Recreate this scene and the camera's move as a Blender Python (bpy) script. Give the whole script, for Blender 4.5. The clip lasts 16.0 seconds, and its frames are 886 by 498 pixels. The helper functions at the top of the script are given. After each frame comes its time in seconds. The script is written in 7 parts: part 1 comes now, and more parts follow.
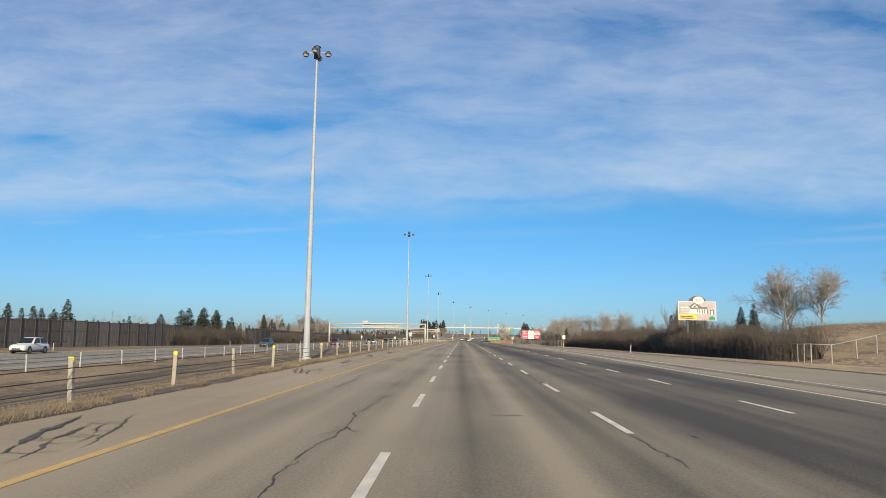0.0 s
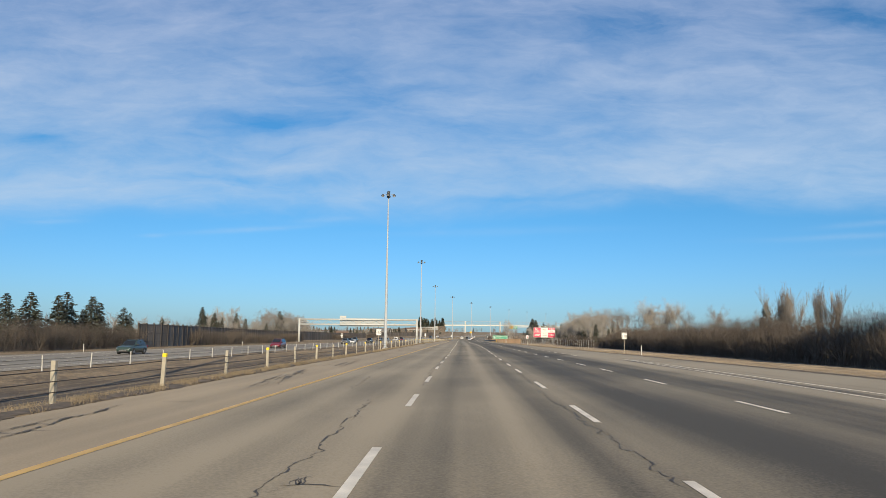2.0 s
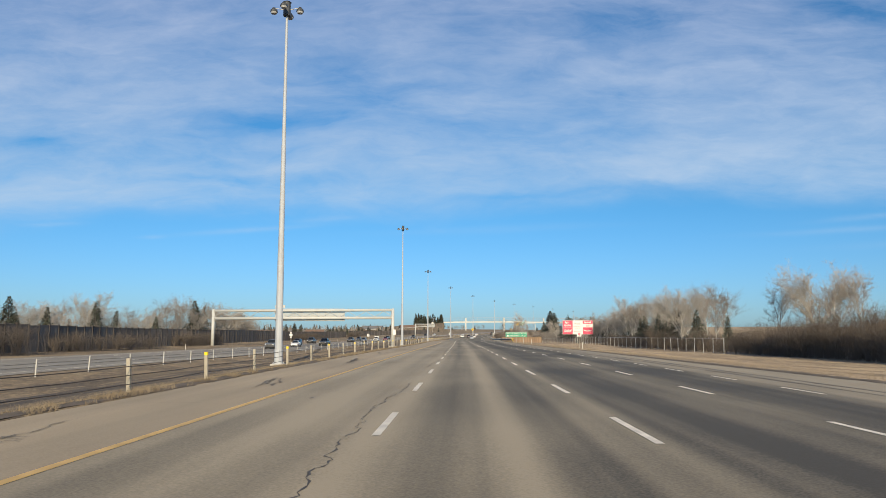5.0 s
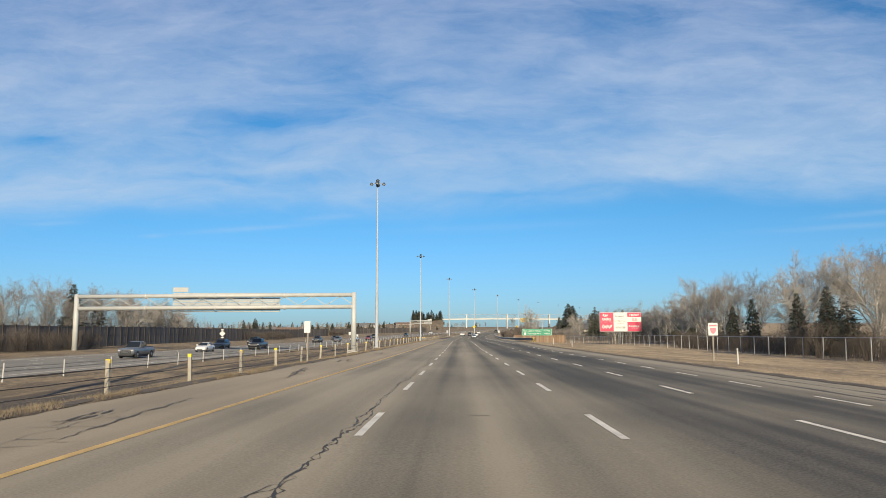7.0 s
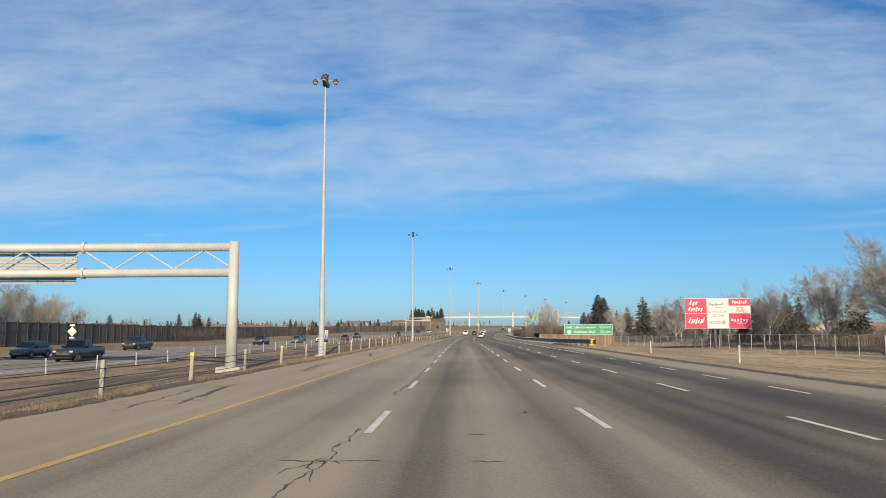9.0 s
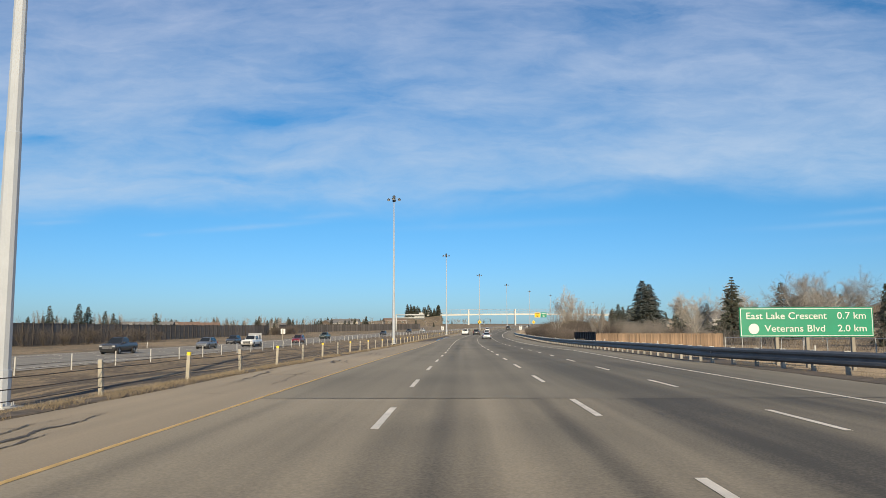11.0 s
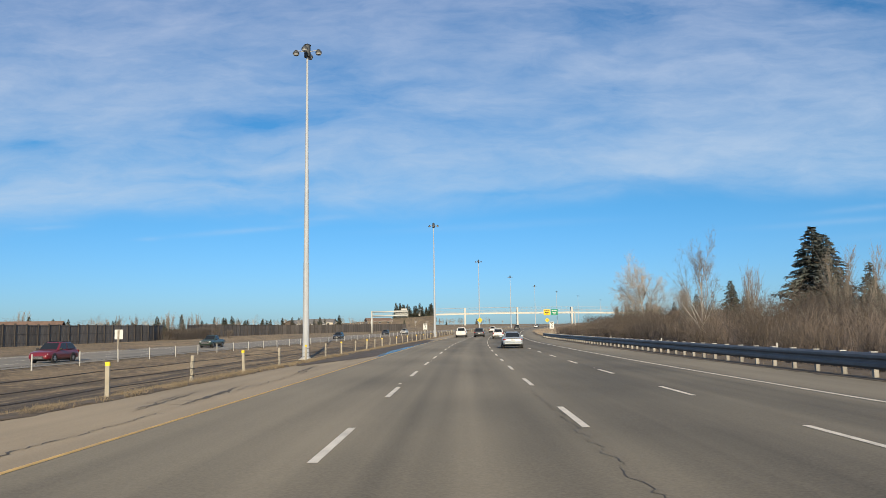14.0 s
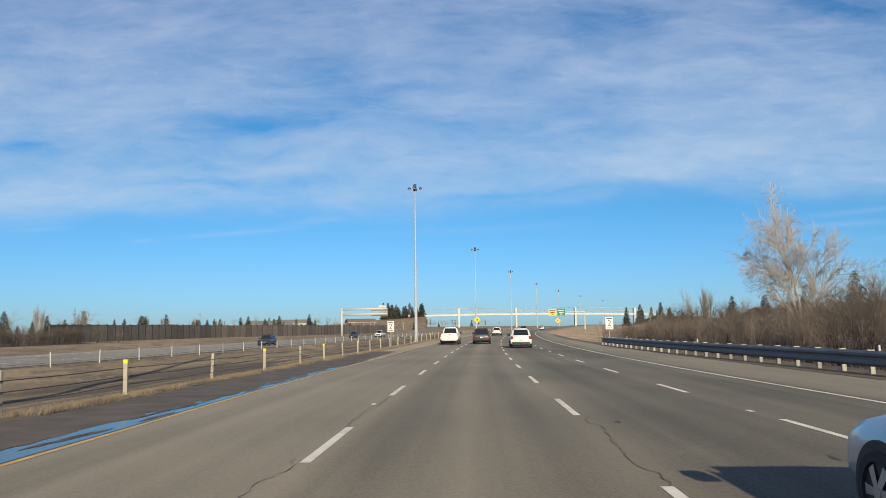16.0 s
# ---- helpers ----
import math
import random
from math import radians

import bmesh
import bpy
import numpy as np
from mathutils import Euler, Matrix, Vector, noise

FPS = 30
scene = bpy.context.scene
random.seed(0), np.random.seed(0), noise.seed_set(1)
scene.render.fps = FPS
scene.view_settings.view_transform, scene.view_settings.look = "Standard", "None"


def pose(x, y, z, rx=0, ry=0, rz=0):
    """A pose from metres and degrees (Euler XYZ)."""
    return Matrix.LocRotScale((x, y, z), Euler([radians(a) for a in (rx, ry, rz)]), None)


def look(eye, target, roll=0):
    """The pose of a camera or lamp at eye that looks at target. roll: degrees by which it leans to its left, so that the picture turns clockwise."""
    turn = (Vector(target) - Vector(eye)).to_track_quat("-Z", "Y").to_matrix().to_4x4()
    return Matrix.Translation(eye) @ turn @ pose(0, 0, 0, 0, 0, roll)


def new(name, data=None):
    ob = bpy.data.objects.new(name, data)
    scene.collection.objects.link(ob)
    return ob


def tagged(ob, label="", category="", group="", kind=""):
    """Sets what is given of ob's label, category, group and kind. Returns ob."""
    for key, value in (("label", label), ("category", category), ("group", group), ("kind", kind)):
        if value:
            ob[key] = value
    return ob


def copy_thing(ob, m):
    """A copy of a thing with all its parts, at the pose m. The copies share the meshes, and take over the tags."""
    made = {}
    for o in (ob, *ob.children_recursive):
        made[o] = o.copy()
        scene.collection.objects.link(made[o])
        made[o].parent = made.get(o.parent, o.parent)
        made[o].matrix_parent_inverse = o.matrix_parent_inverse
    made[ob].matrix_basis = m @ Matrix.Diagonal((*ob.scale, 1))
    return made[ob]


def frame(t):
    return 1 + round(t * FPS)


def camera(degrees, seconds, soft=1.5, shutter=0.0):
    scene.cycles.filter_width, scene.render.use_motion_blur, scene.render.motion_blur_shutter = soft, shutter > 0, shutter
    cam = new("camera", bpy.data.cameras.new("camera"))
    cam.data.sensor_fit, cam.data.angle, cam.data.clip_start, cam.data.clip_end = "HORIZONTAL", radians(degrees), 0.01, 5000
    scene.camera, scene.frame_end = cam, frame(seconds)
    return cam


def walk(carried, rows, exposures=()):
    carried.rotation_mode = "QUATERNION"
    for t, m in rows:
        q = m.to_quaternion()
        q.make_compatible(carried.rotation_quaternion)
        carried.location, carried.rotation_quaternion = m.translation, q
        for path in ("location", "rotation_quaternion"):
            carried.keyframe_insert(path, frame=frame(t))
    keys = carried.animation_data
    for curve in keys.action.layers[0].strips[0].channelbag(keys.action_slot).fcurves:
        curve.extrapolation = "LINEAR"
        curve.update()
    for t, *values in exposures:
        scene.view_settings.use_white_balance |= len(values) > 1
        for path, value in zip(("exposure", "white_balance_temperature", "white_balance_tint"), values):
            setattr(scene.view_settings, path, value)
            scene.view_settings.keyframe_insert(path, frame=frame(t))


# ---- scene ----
cam = camera(61.22, 16.0, soft=0.8)
PATH = [
    (0.0, pose(0.001, 0.000, 1.527, 96.547, -0.922, 0.388)),
    (0.5, pose(0.343, 15.843, 1.549, 96.543, -0.839, 0.388)),
    (1.0, pose(0.679, 31.422, 1.553, 96.481, -0.785, 0.380)),
    (1.5, pose(0.995, 46.655, 1.537, 96.413, -0.780, 0.361)),
    (2.0, pose(1.317, 62.135, 1.511, 96.409, -0.759, 0.416)),
    (2.5, pose(1.645, 77.761, 1.460, 96.401, -0.699, 0.454)),
    (3.0, pose(1.981, 93.464, 1.396, 96.381, -0.587, 0.479)),
    (3.5, pose(2.298, 109.131, 1.326, 96.357, -0.444, 0.512)),
    (4.0, pose(2.573, 124.675, 1.242, 96.363, -0.303, 0.528)),
    (6.5, pose(4.258, 203.719, 0.902, 96.090, 0.122, 0.420)),
    (7.0, pose(4.566, 219.277, 0.806, 96.108, 0.097, 0.518)),
    (7.5, pose(4.851, 235.018, 0.698, 96.090, 0.084, 0.543)),
    (8.0, pose(5.055, 250.692, 0.577, 96.093, 0.081, 0.612)),
    (8.5, pose(5.211, 266.194, 0.442, 96.041, 0.077, 0.678)),
    (9.0, pose(5.351, 281.564, 0.311, 96.040, 0.059, 0.697)),
    (11.5, pose(6.429, 359.287, -0.119, 95.936, 0.286, 0.575)),
    (12.0, pose(6.802, 374.786, -0.225, 95.929, 0.285, 0.543)),
    (12.5, pose(7.114, 390.320, -0.352, 95.850, 0.348, 0.479)),
    (13.0, pose(7.375, 405.723, -0.526, 95.900, 0.487, 0.395)),
    (13.5, pose(7.622, 421.063, -0.696, 95.989, 0.661, 0.340)),
    (14.0, pose(7.938, 436.585, -0.840, 96.084, 0.804, 0.306)),
    (14.5, pose(8.347, 452.350, -0.946, 96.230, 0.876, 0.284)),
    (15.0, pose(8.841, 468.254, -1.010, 96.243, 0.885, 0.179)),
    (15.5, pose(9.290, 483.999, -1.059, 96.229, 0.825, 0.057)),
    (16.0, pose(9.698, 499.594, -1.091, 96.278, 0.740, -0.137)),
]
walk(cam, PATH)

# ---- the road's line: how it bends to the side and dips, along its length ----
KNOTS = np.array([-20, 60, 140, 220, 300, 380, 440, 500, 560, 640, 730, 830, 930, 1040])
BEND = np.array([-0.019, 1.152, 2.679, 4.119, 5.227, 6.353, 7.213, 8.736, 11.789, 18.584, 29.771, 46.828, 67.851, 93.346])
DIP = np.array([-0.006, 0.007, -0.341, -0.702, -1.329, -1.783, -2.379, -2.604, -2.641, -2.190, -1.655, -1.220, -0.339, 0.853])


def second(values):
    """Second derivatives of a natural cubic spline through the values at KNOTS."""
    n, h = len(KNOTS), np.diff(KNOTS)
    a, b = np.eye(n), np.zeros((n, n))
    for i in range(1, n - 1):
        a[i, i - 1:i + 2] = h[i - 1] / 6, (h[i - 1] + h[i]) / 3, h[i] / 6
        b[i, i - 1:i + 2] = 1 / h[i - 1], -1 / h[i - 1] - 1 / h[i], 1 / h[i]
    return np.linalg.solve(a, b) @ values


BEND2, DIP2 = second(BEND), second(DIP)


def spline(values, curve, s):
    s = min(max(s, KNOTS[0]), KNOTS[-1])
    k = min(max(int(np.searchsorted(KNOTS, s)) - 1, 0), len(KNOTS) - 2)
    h = KNOTS[k + 1] - KNOTS[k]
    a, b = (KNOTS[k + 1] - s) / h, (s - KNOTS[k]) / h
    return float(a * values[k] + b * values[k + 1] + ((a ** 3 - a) * curve[k] + (b ** 3 - b) * curve[k + 1]) * h * h / 6)


def bend(s):
    if s > 1040:
        return BEND[-1] + (s - 1040) * 0.24 + (s - 1040) ** 2 / 5000
    return spline(BEND, BEND2, s) if s > -20 else BEND[0] + (s + 20) * 0.0145


def dip(s):
    if s > 1040:
        return DIP[-1] + (s - 1040) * 0.012 - max(0, s - 1300) * 0.012
    return spline(DIP, DIP2, s) if s > -20 else DIP[0]


def heading(s):
    return (bend(s + 1) - bend(s - 1)) / 2


def at(s, off, up=0.0):
    """A place s metres along the road, off metres to the right of its line, up metres above the road."""
    k = heading(s)
    c = 1 / math.sqrt(1 + k * k)
    return Vector((bend(s) + off * c, s - off * k * c, dip(s) + up))


def turn(s):
    """The compass turn, in degrees, of something square to the road."""
    return -math.degrees(math.atan(heading(s)))


# ---- sky and sun ----
SUN_AZ, SUN_EL = 173.0, 18.5      # degrees clockwise from the way ahead; low behind the camera, a little to its right
world = bpy.data.worlds.new("sky")
scene.world = world
world.use_nodes = True
wn, wl = world.node_tree.nodes, world.node_tree.links
wn.clear()


def wnode(kind, **values):
    node = wn.new(kind)
    for key, value in values.items():
        node.inputs[key].default_value = value
    return node


def wmath(op, a, b=0.0, clamp=False):
    node = wn.new("ShaderNodeMath")
    node.operation, node.use_clamp = op, clamp
    for i, v in enumerate((a, b)):
        if isinstance(v, (int, float)):
            node.inputs[i].default_value = v
        else:
            wl.new(v, node.inputs[i])
    return node.outputs[0]


sky = wn.new("ShaderNodeTexSky")
sky.sky_type, sky.sun_disc = "NISHITA", False
sky.sun_elevation, sky.sun_rotation = radians(SUN_EL), radians(SUN_AZ)
sky.air_density, sky.dust_density, sky.ozone_density = 1.0, 0.4, 3.0
coord = wn.new("ShaderNodeTexCoord")
split = wn.new("ShaderNodeSeparateXYZ")
wl.new(coord.outputs["Generated"], split.inputs[0])
dx, dy, dz = split.outputs
# high thin cloud: an even veil with fibrous texture, gaps and brighter drifts
ahead = wmath("MAXIMUM", wmath("ABSOLUTE", dy), 0.25)
side = wmath("DIVIDE", dx, ahead)
rise = wmath("DIVIDE", dz, ahead)
flat = wn.new("ShaderNodeCombineXYZ")
wl.new(side, flat.inputs[0])
wl.new(rise, flat.inputs[1])


def sky_noise(scale, spin, detail, rough, stir, distort=0.3):
    """Noise drawn out along a line that slants by spin degrees; stir: how much the place is shifted by it."""
    mp = wn.new("ShaderNodeMapping")
    mp.inputs["Scale"].default_value = (*scale, 1)
    mp.inputs["Rotation"].default_value = (0, 0, radians(spin))
    wl.new(flat.outputs[0] if stir is None else stir, mp.inputs["Vector"])
    t = wnode("ShaderNodeTexNoise", Scale=1.0, Detail=detail, Roughness=rough, Distortion=distort)
    wl.new(mp.outputs[0], t.inputs["Vector"])
    return t


def shifted(by, amount):
    a = wn.new("ShaderNodeVectorMath")
    a.operation = "SUBTRACT"
    wl.new(by.outputs["Color"], a.inputs[0])
    a.inputs[1].default_value = (0.5, 0.5, 0.5)
    b = wn.new("ShaderNodeVectorMath")
    b.operation = "MULTIPLY_ADD"
    wl.new(a.outputs[0], b.inputs[0])
    b.inputs[1].default_value = amount
    wl.new(flat.outputs[0], b.inputs[2])
    return b.outputs[0]


stirred = shifted(sky_noise((4.0, 9.0), -4, 5, 0.55, None), (0.14, 0.055, 0))
broad = sky_noise((3.0, 9.5), -6, 7, 0.56, stirred)
fine = sky_noise((10.0, 36.0), -5, 8, 0.64, stirred)
wisps = sky_noise((7.0, 26.0), 14, 6, 0.6, stirred)
# drifts (+) and gaps (-): place, reach along and across, slant, weight
DRIFTS = ((-0.24, 0.285, 0.13, 0.022, 7, -0.46), (-0.13, 0.335, 0.07, 0.03, -25, -0.30), (-0.57, 0.262, 0.075, 0.016, -3, -0.42), (-0.33, 0.300, 0.09, 0.012, -8, -0.28), (-0.27, 0.206, 0.17, 0.010, -1, -0.34), (-0.42, 0.232, 0.12, 0.010, 2, -0.22),
          (0.24, 0.435, 0.12, 0.03, 0, -0.34), (0.55, 0.455, 0.11, 0.03, -6, -0.36), (0.20, 0.262, 0.14, 0.012, 10, -0.22), (-0.01, 0.275, 0.10, 0.02, 5, -0.18), (0.10, 0.186, 0.12, 0.006, 5, -0.25), (-0.25, 0.375, 0.22, 0.02, -8, -0.12),
          (0.26, 0.225, 0.20, 0.026, 8, 0.22), (-0.52, 0.190, 0.17, 0.022, 3, 0.28), (-0.42, 0.318, 0.14, 0.022, -5, 0.20), (-0.12, 0.232, 0.20, 0.018, 2, 0.16), (0.47, 0.26, 0.16, 0.05, 12, 0.16), (-0.48, 0.40, 0.14, 0.05, -14, 0.12))
STREAKS = ((-0.27, 0.136, 0.075, 0.0034, 4, 0.30), (-0.17, 0.150, 0.05, 0.004, 4, 0.18), (-0.54, 0.143, 0.035, 0.003, 2, 0.24), (-0.40, 0.126, 0.016, 0.0025, 1, 0.20), (0.06, 0.137, 0.13, 0.005, 2, 0.13), (0.53, 0.136, 0.10, 0.004, 3, 0.22), (0.58, 0.155, 0.07, 0.004, 5, 0.22), (0.60, 0.118, 0.10, 0.005, 3, 0.10))


def gather(rows, source):
    total = None
    for x, y, along_, across_, slant, weight in rows:
        mp = wn.new("ShaderNodeMapping")
        mp.vector_type = "TEXTURE"
        mp.inputs["Location"].default_value, mp.inputs["Rotation"].default_value, mp.inputs["Scale"].default_value = (x, y, 0), (0, 0, radians(slant)), (along_, across_, 1)
        wl.new(source, mp.inputs["Vector"])
        dot = wn.new("ShaderNodeVectorMath")
        dot.operation = "DOT_PRODUCT"
        wl.new(mp.outputs[0], dot.inputs[0])
        wl.new(mp.outputs[0], dot.inputs[1])
        bump = wmath("MULTIPLY", wmath("POWER", 0.3679, dot.outputs["Value"]), weight)
        total = bump if total is None else wmath("ADD", total, bump)
    return total


texture = wmath("ADD", wmath("MULTIPLY", wmath("SUBTRACT", broad.outputs["Fac"], 0.5), 0.85), wmath("ADD", wmath("MULTIPLY", wmath("SUBTRACT", fine.outputs["Fac"], 0.5), 0.85), wmath("MULTIPLY", wmath("SUBTRACT", wisps.outputs["Fac"], 0.5), 0.80)))
veil = wmath("ADD", wmath("ADD", texture, gather(DRIFTS, stirred)), 0.61)
# the veil's lower hem, lower towards the left
hem = wn.new("ShaderNodeMapRange")
hem.interpolation_type = "SMOOTHSTEP"
hem.inputs["From Min"].default_value, hem.inputs["From Max"].default_value = 0.140, 0.200
wl.new(wmath("ADD", wmath("ADD", rise, wmath("MULTIPLY", side, -0.028)), wmath("MULTIPLY", wmath("SUBTRACT", broad.outputs["Fac"], 0.5), 0.10)), hem.inputs["Value"])
cover = wmath("ADD", wmath("MULTIPLY", veil, hem.outputs[0]), wmath("MAXIMUM", wmath("MULTIPLY", gather(STREAKS, shifted(wisps, (0.05, 0.006, 0))), wmath("MULTIPLY", fine.outputs["Fac"], 2.0)), 0.0), clamp=True)
cloud = wnode("ShaderNodeMix")
cloud.data_type = "RGBA"
wl.new(wmath("MULTIPLY", cover, 0.92), cloud.inputs[0])
# clean cold winter air: bluer than the model, most of all low down
low = wn.new("ShaderNodeMapRange")
low.interpolation_type = "SMOOTHSTEP"
low.inputs["From Min"].default_value, low.inputs["From Max"].default_value = 0.0, 0.22
wl.new(dz, low.inputs["Value"])
tint = wnode("ShaderNodeMix")
tint.data_type = "RGBA"
wl.new(low.outputs[0], tint.inputs[0])
tint.inputs[6].default_value, tint.inputs[7].default_value = (0.50, 0.81, 1.31, 1), (0.36, 0.84, 1.13, 1)
air = wn.new("ShaderNodeMix")
air.data_type, air.blend_type = "RGBA", "MULTIPLY"
air.inputs[0].default_value = 1.0
wl.new(sky.outputs[0], air.inputs[6])
wl.new(tint.outputs[2], air.inputs[7])
wl.new(air.outputs[2], cloud.inputs[6])
# the veil is whiter low down, greyer overhead
shade = wn.new("ShaderNodeMapRange")
shade.inputs["From Min"].default_value, shade.inputs["From Max"].default_value = 0.14, 0.45
wl.new(rise, shade.inputs["Value"])
white = wnode("ShaderNodeMix")
white.data_type = "RGBA"
wl.new(shade.outputs[0], white.inputs[0])
white.inputs[6].default_value, white.inputs[7].default_value = (4.5, 6.25, 8.3, 1), (3.85, 4.85, 7.0, 1)
wl.new(white.outputs[2], cloud.inputs[7])
background = wnode("ShaderNodeBackground", Strength=0.1)
wl.new(cloud.outputs[2], background.inputs["Color"])
out = wn.new("ShaderNodeOutputWorld")
wl.new(background.outputs[0], out.inputs["Surface"])

lamp = bpy.data.lights.new("sun", "SUN")
lamp.energy, lamp.angle, lamp.color = 6.0, radians(0.53), (1.0, 0.835, 0.58)
a, e = radians(SUN_AZ), radians(SUN_EL)
sun = new("sun", lamp)
sun.matrix_world = look((math.sin(a) * math.cos(e) * 100, math.cos(a) * math.cos(e) * 100, math.sin(e) * 100), (0, 0, 0))
scene.view_settings.exposure = 0.0

# ---- materials ----
def material(name, colour, rough=0.7, metal=0.0, vary=0.15, size=1.0, bump=0.0, grain=40.0, second=None, per_piece=0.0, stretch=(1, 1, 1)):
    """A surface with large and fine changes of colour, of sizes in metres, and a fine relief."""
    m = bpy.data.materials.new(name)
    colour = [c * 0.89 for c in colour]
    m.use_nodes = True
    n, l = m.node_tree.nodes, m.node_tree.links
    b = n["Principled BSDF"]
    b.inputs["Roughness"].default_value, b.inputs["Metallic"].default_value = rough, metal
    tc = n.new("ShaderNodeTexCoord")
    mp = n.new("ShaderNodeMapping")
    mp.inputs["Scale"].default_value = stretch
    l.new(tc.outputs["Object"], mp.inputs["Vector"])
    big = n.new("ShaderNodeTexNoise")
    big.inputs["Scale"].default_value, big.inputs["Detail"].default_value = 1 / size, 5
    small = n.new("ShaderNodeTexNoise")
    small.inputs["Scale"].default_value, small.inputs["Detail"].default_value = grain, 3
    l.new(mp.outputs[0], big.inputs["Vector"])
    l.new(mp.outputs[0], small.inputs["Vector"])
    mixed = n.new("ShaderNodeMath")
    mixed.operation = "MULTIPLY_ADD"
    mixed.inputs[1].default_value = 0.35
    l.new(small.outputs["Fac"], mixed.inputs[0])
    l.new(big.outputs["Fac"], mixed.inputs[2])
    ramp = n.new("ShaderNodeMapRange")
    ramp.inputs["From Min"].default_value, ramp.inputs["From Max"].default_value = 0.45, 0.9
    l.new(mixed.outputs[0], ramp.inputs["Value"])
    mix = n.new("ShaderNodeMix")
    mix.data_type = "RGBA"
    dark = [c * (1 - vary) for c in colour]
    light = second or [min(1, c * (1 + vary)) for c in colour]
    mix.inputs[6].default_value, mix.inputs[7].default_value = (*dark, 1), (*light, 1)
    l.new(ramp.outputs[0], mix.inputs[0])
    colour_out = mix.outputs[2]
    if per_piece:
        info = n.new("ShaderNodeObjectInfo")
        hsv = n.new("ShaderNodeHueSaturation")
        vr = n.new("ShaderNodeMapRange")
        vr.inputs["To Min"].default_value, vr.inputs["To Max"].default_value = 1 - per_piece, 1 + per_piece
        l.new(info.outputs["Random"], vr.inputs["Value"])
        l.new(vr.outputs[0], hsv.inputs["Value"])
        l.new(colour_out, hsv.inputs["Color"])
        colour_out = hsv.outputs[0]
    l.new(colour_out, b.inputs["Base Color"])
    if bump:
        bp = n.new("ShaderNodeBump")
        bp.inputs["Strength"].default_value, bp.inputs["Distance"].default_value = bump, 0.02
        l.new(mixed.outputs[0], bp.inputs["Height"])
        l.new(bp.outputs[0], b.inputs["Normal"])
    return m


def turf():
    """Dry winter grass: straw, bare earth and dark thatch mixed at four sizes."""
    m = bpy.data.materials.new("dry_grass")
    m.use_nodes = True
    n, l = m.node_tree.nodes, m.node_tree.links
    b = n["Principled BSDF"]
    b.inputs["Roughness"].default_value, b.inputs["Diffuse Roughness"].default_value = 0.97, 1.0
    geo = n.new("ShaderNodeNewGeometry")
    colour, relief = None, None
    for scale, detail, low, high, paint, stretch in ((0.09, 4, 0.42, 0.58, None, (1, 0.4, 1)), (0.45, 6, 0.49, 0.57, (0.058, 0.045, 0.032), (1, 0.35, 1)), (2.6, 5, 0.51, 0.62, (0.21, 0.163, 0.106), (1, 0.6, 1)), (9.0, 4, 0.52, 0.61, (0.050, 0.038, 0.027), (1, 1, 1))):
        mp = n.new("ShaderNodeMapping")
        mp.inputs["Scale"].default_value = stretch
        l.new(geo.outputs["Position"], mp.inputs["Vector"])
        t = n.new("ShaderNodeTexNoise")
        t.inputs["Scale"].default_value, t.inputs["Detail"].default_value = scale, detail
        l.new(mp.outputs[0], t.inputs["Vector"])
        r = n.new("ShaderNodeMapRange")
        r.inputs["From Min"].default_value, r.inputs["From Max"].default_value, r.inputs["To Max"].default_value = low, high, 0.8
        l.new(t.outputs["Fac"], r.inputs["Value"])
        mix = n.new("ShaderNodeMix")
        mix.data_type = "RGBA"
        l.new(r.outputs[0], mix.inputs[0])
        if colour is None:
            mix.inputs[6].default_value, mix.inputs[7].default_value = (0.100, 0.077, 0.052, 1), (0.185, 0.143, 0.092, 1)
        else:
            l.new(colour, mix.inputs[6])
            mix.inputs[7].default_value = (*paint, 1)
        colour, relief = mix.outputs[2], t.outputs["Fac"]
    # pale uncut straw beside the outer lanes, duller earth and thatch in the median
    uv = n.new("ShaderNodeUVMap")
    uv.uv_map = "road"
    sep = n.new("ShaderNodeSeparateXYZ")
    l.new(uv.outputs[0], sep.inputs[0])
    outer = n.new("ShaderNodeMapRange")
    outer.inputs["From Min"].default_value, outer.inputs["From Max"].default_value, outer.inputs["To Min"].default_value, outer.inputs["To Max"].default_value = 5.0, 14.0, 0.84, 1.5
    l.new(sep.outputs[0], outer.inputs["Value"])
    tone = n.new("ShaderNodeVectorMath")
    tone.operation = "SCALE"
    l.new(colour, tone.inputs[0])
    l.new(outer.outputs[0], tone.inputs["Scale"])
    # long blackish-brown streaks down the ditch of the median
    mp = n.new("ShaderNodeMapping")
    mp.inputs["Scale"].default_value = (0.75, 0.035, 1)
    l.new(uv.outputs[0], mp.inputs["Vector"])
    t = n.new("ShaderNodeTexNoise")
    t.inputs["Scale"].default_value, t.inputs["Detail"].default_value, t.inputs["Roughness"].default_value, t.inputs["Distortion"].default_value = 1.0, 6, 0.62, 0.5
    l.new(mp.outputs[0], t.inputs["Vector"])
    factor = None
    for source, low, high in ((t.outputs["Fac"], 0.45, 0.54), (sep.outputs[0], -10.2, -11.8), (sep.outputs[0], -25.0, -21.0)):
        r = n.new("ShaderNodeMapRange")
        r.inputs["From Min"].default_value, r.inputs["From Max"].default_value = low, high
        l.new(source, r.inputs["Value"])
        if factor is None:
            factor = r.outputs[0]
        else:
            both = n.new("ShaderNodeMath")
            both.operation = "MULTIPLY"
            l.new(factor, both.inputs[0])
            l.new(r.outputs[0], both.inputs[1])
            factor = both.outputs[0]
    ditch_streaks = n.new("ShaderNodeMix")
    ditch_streaks.data_type = "RGBA"
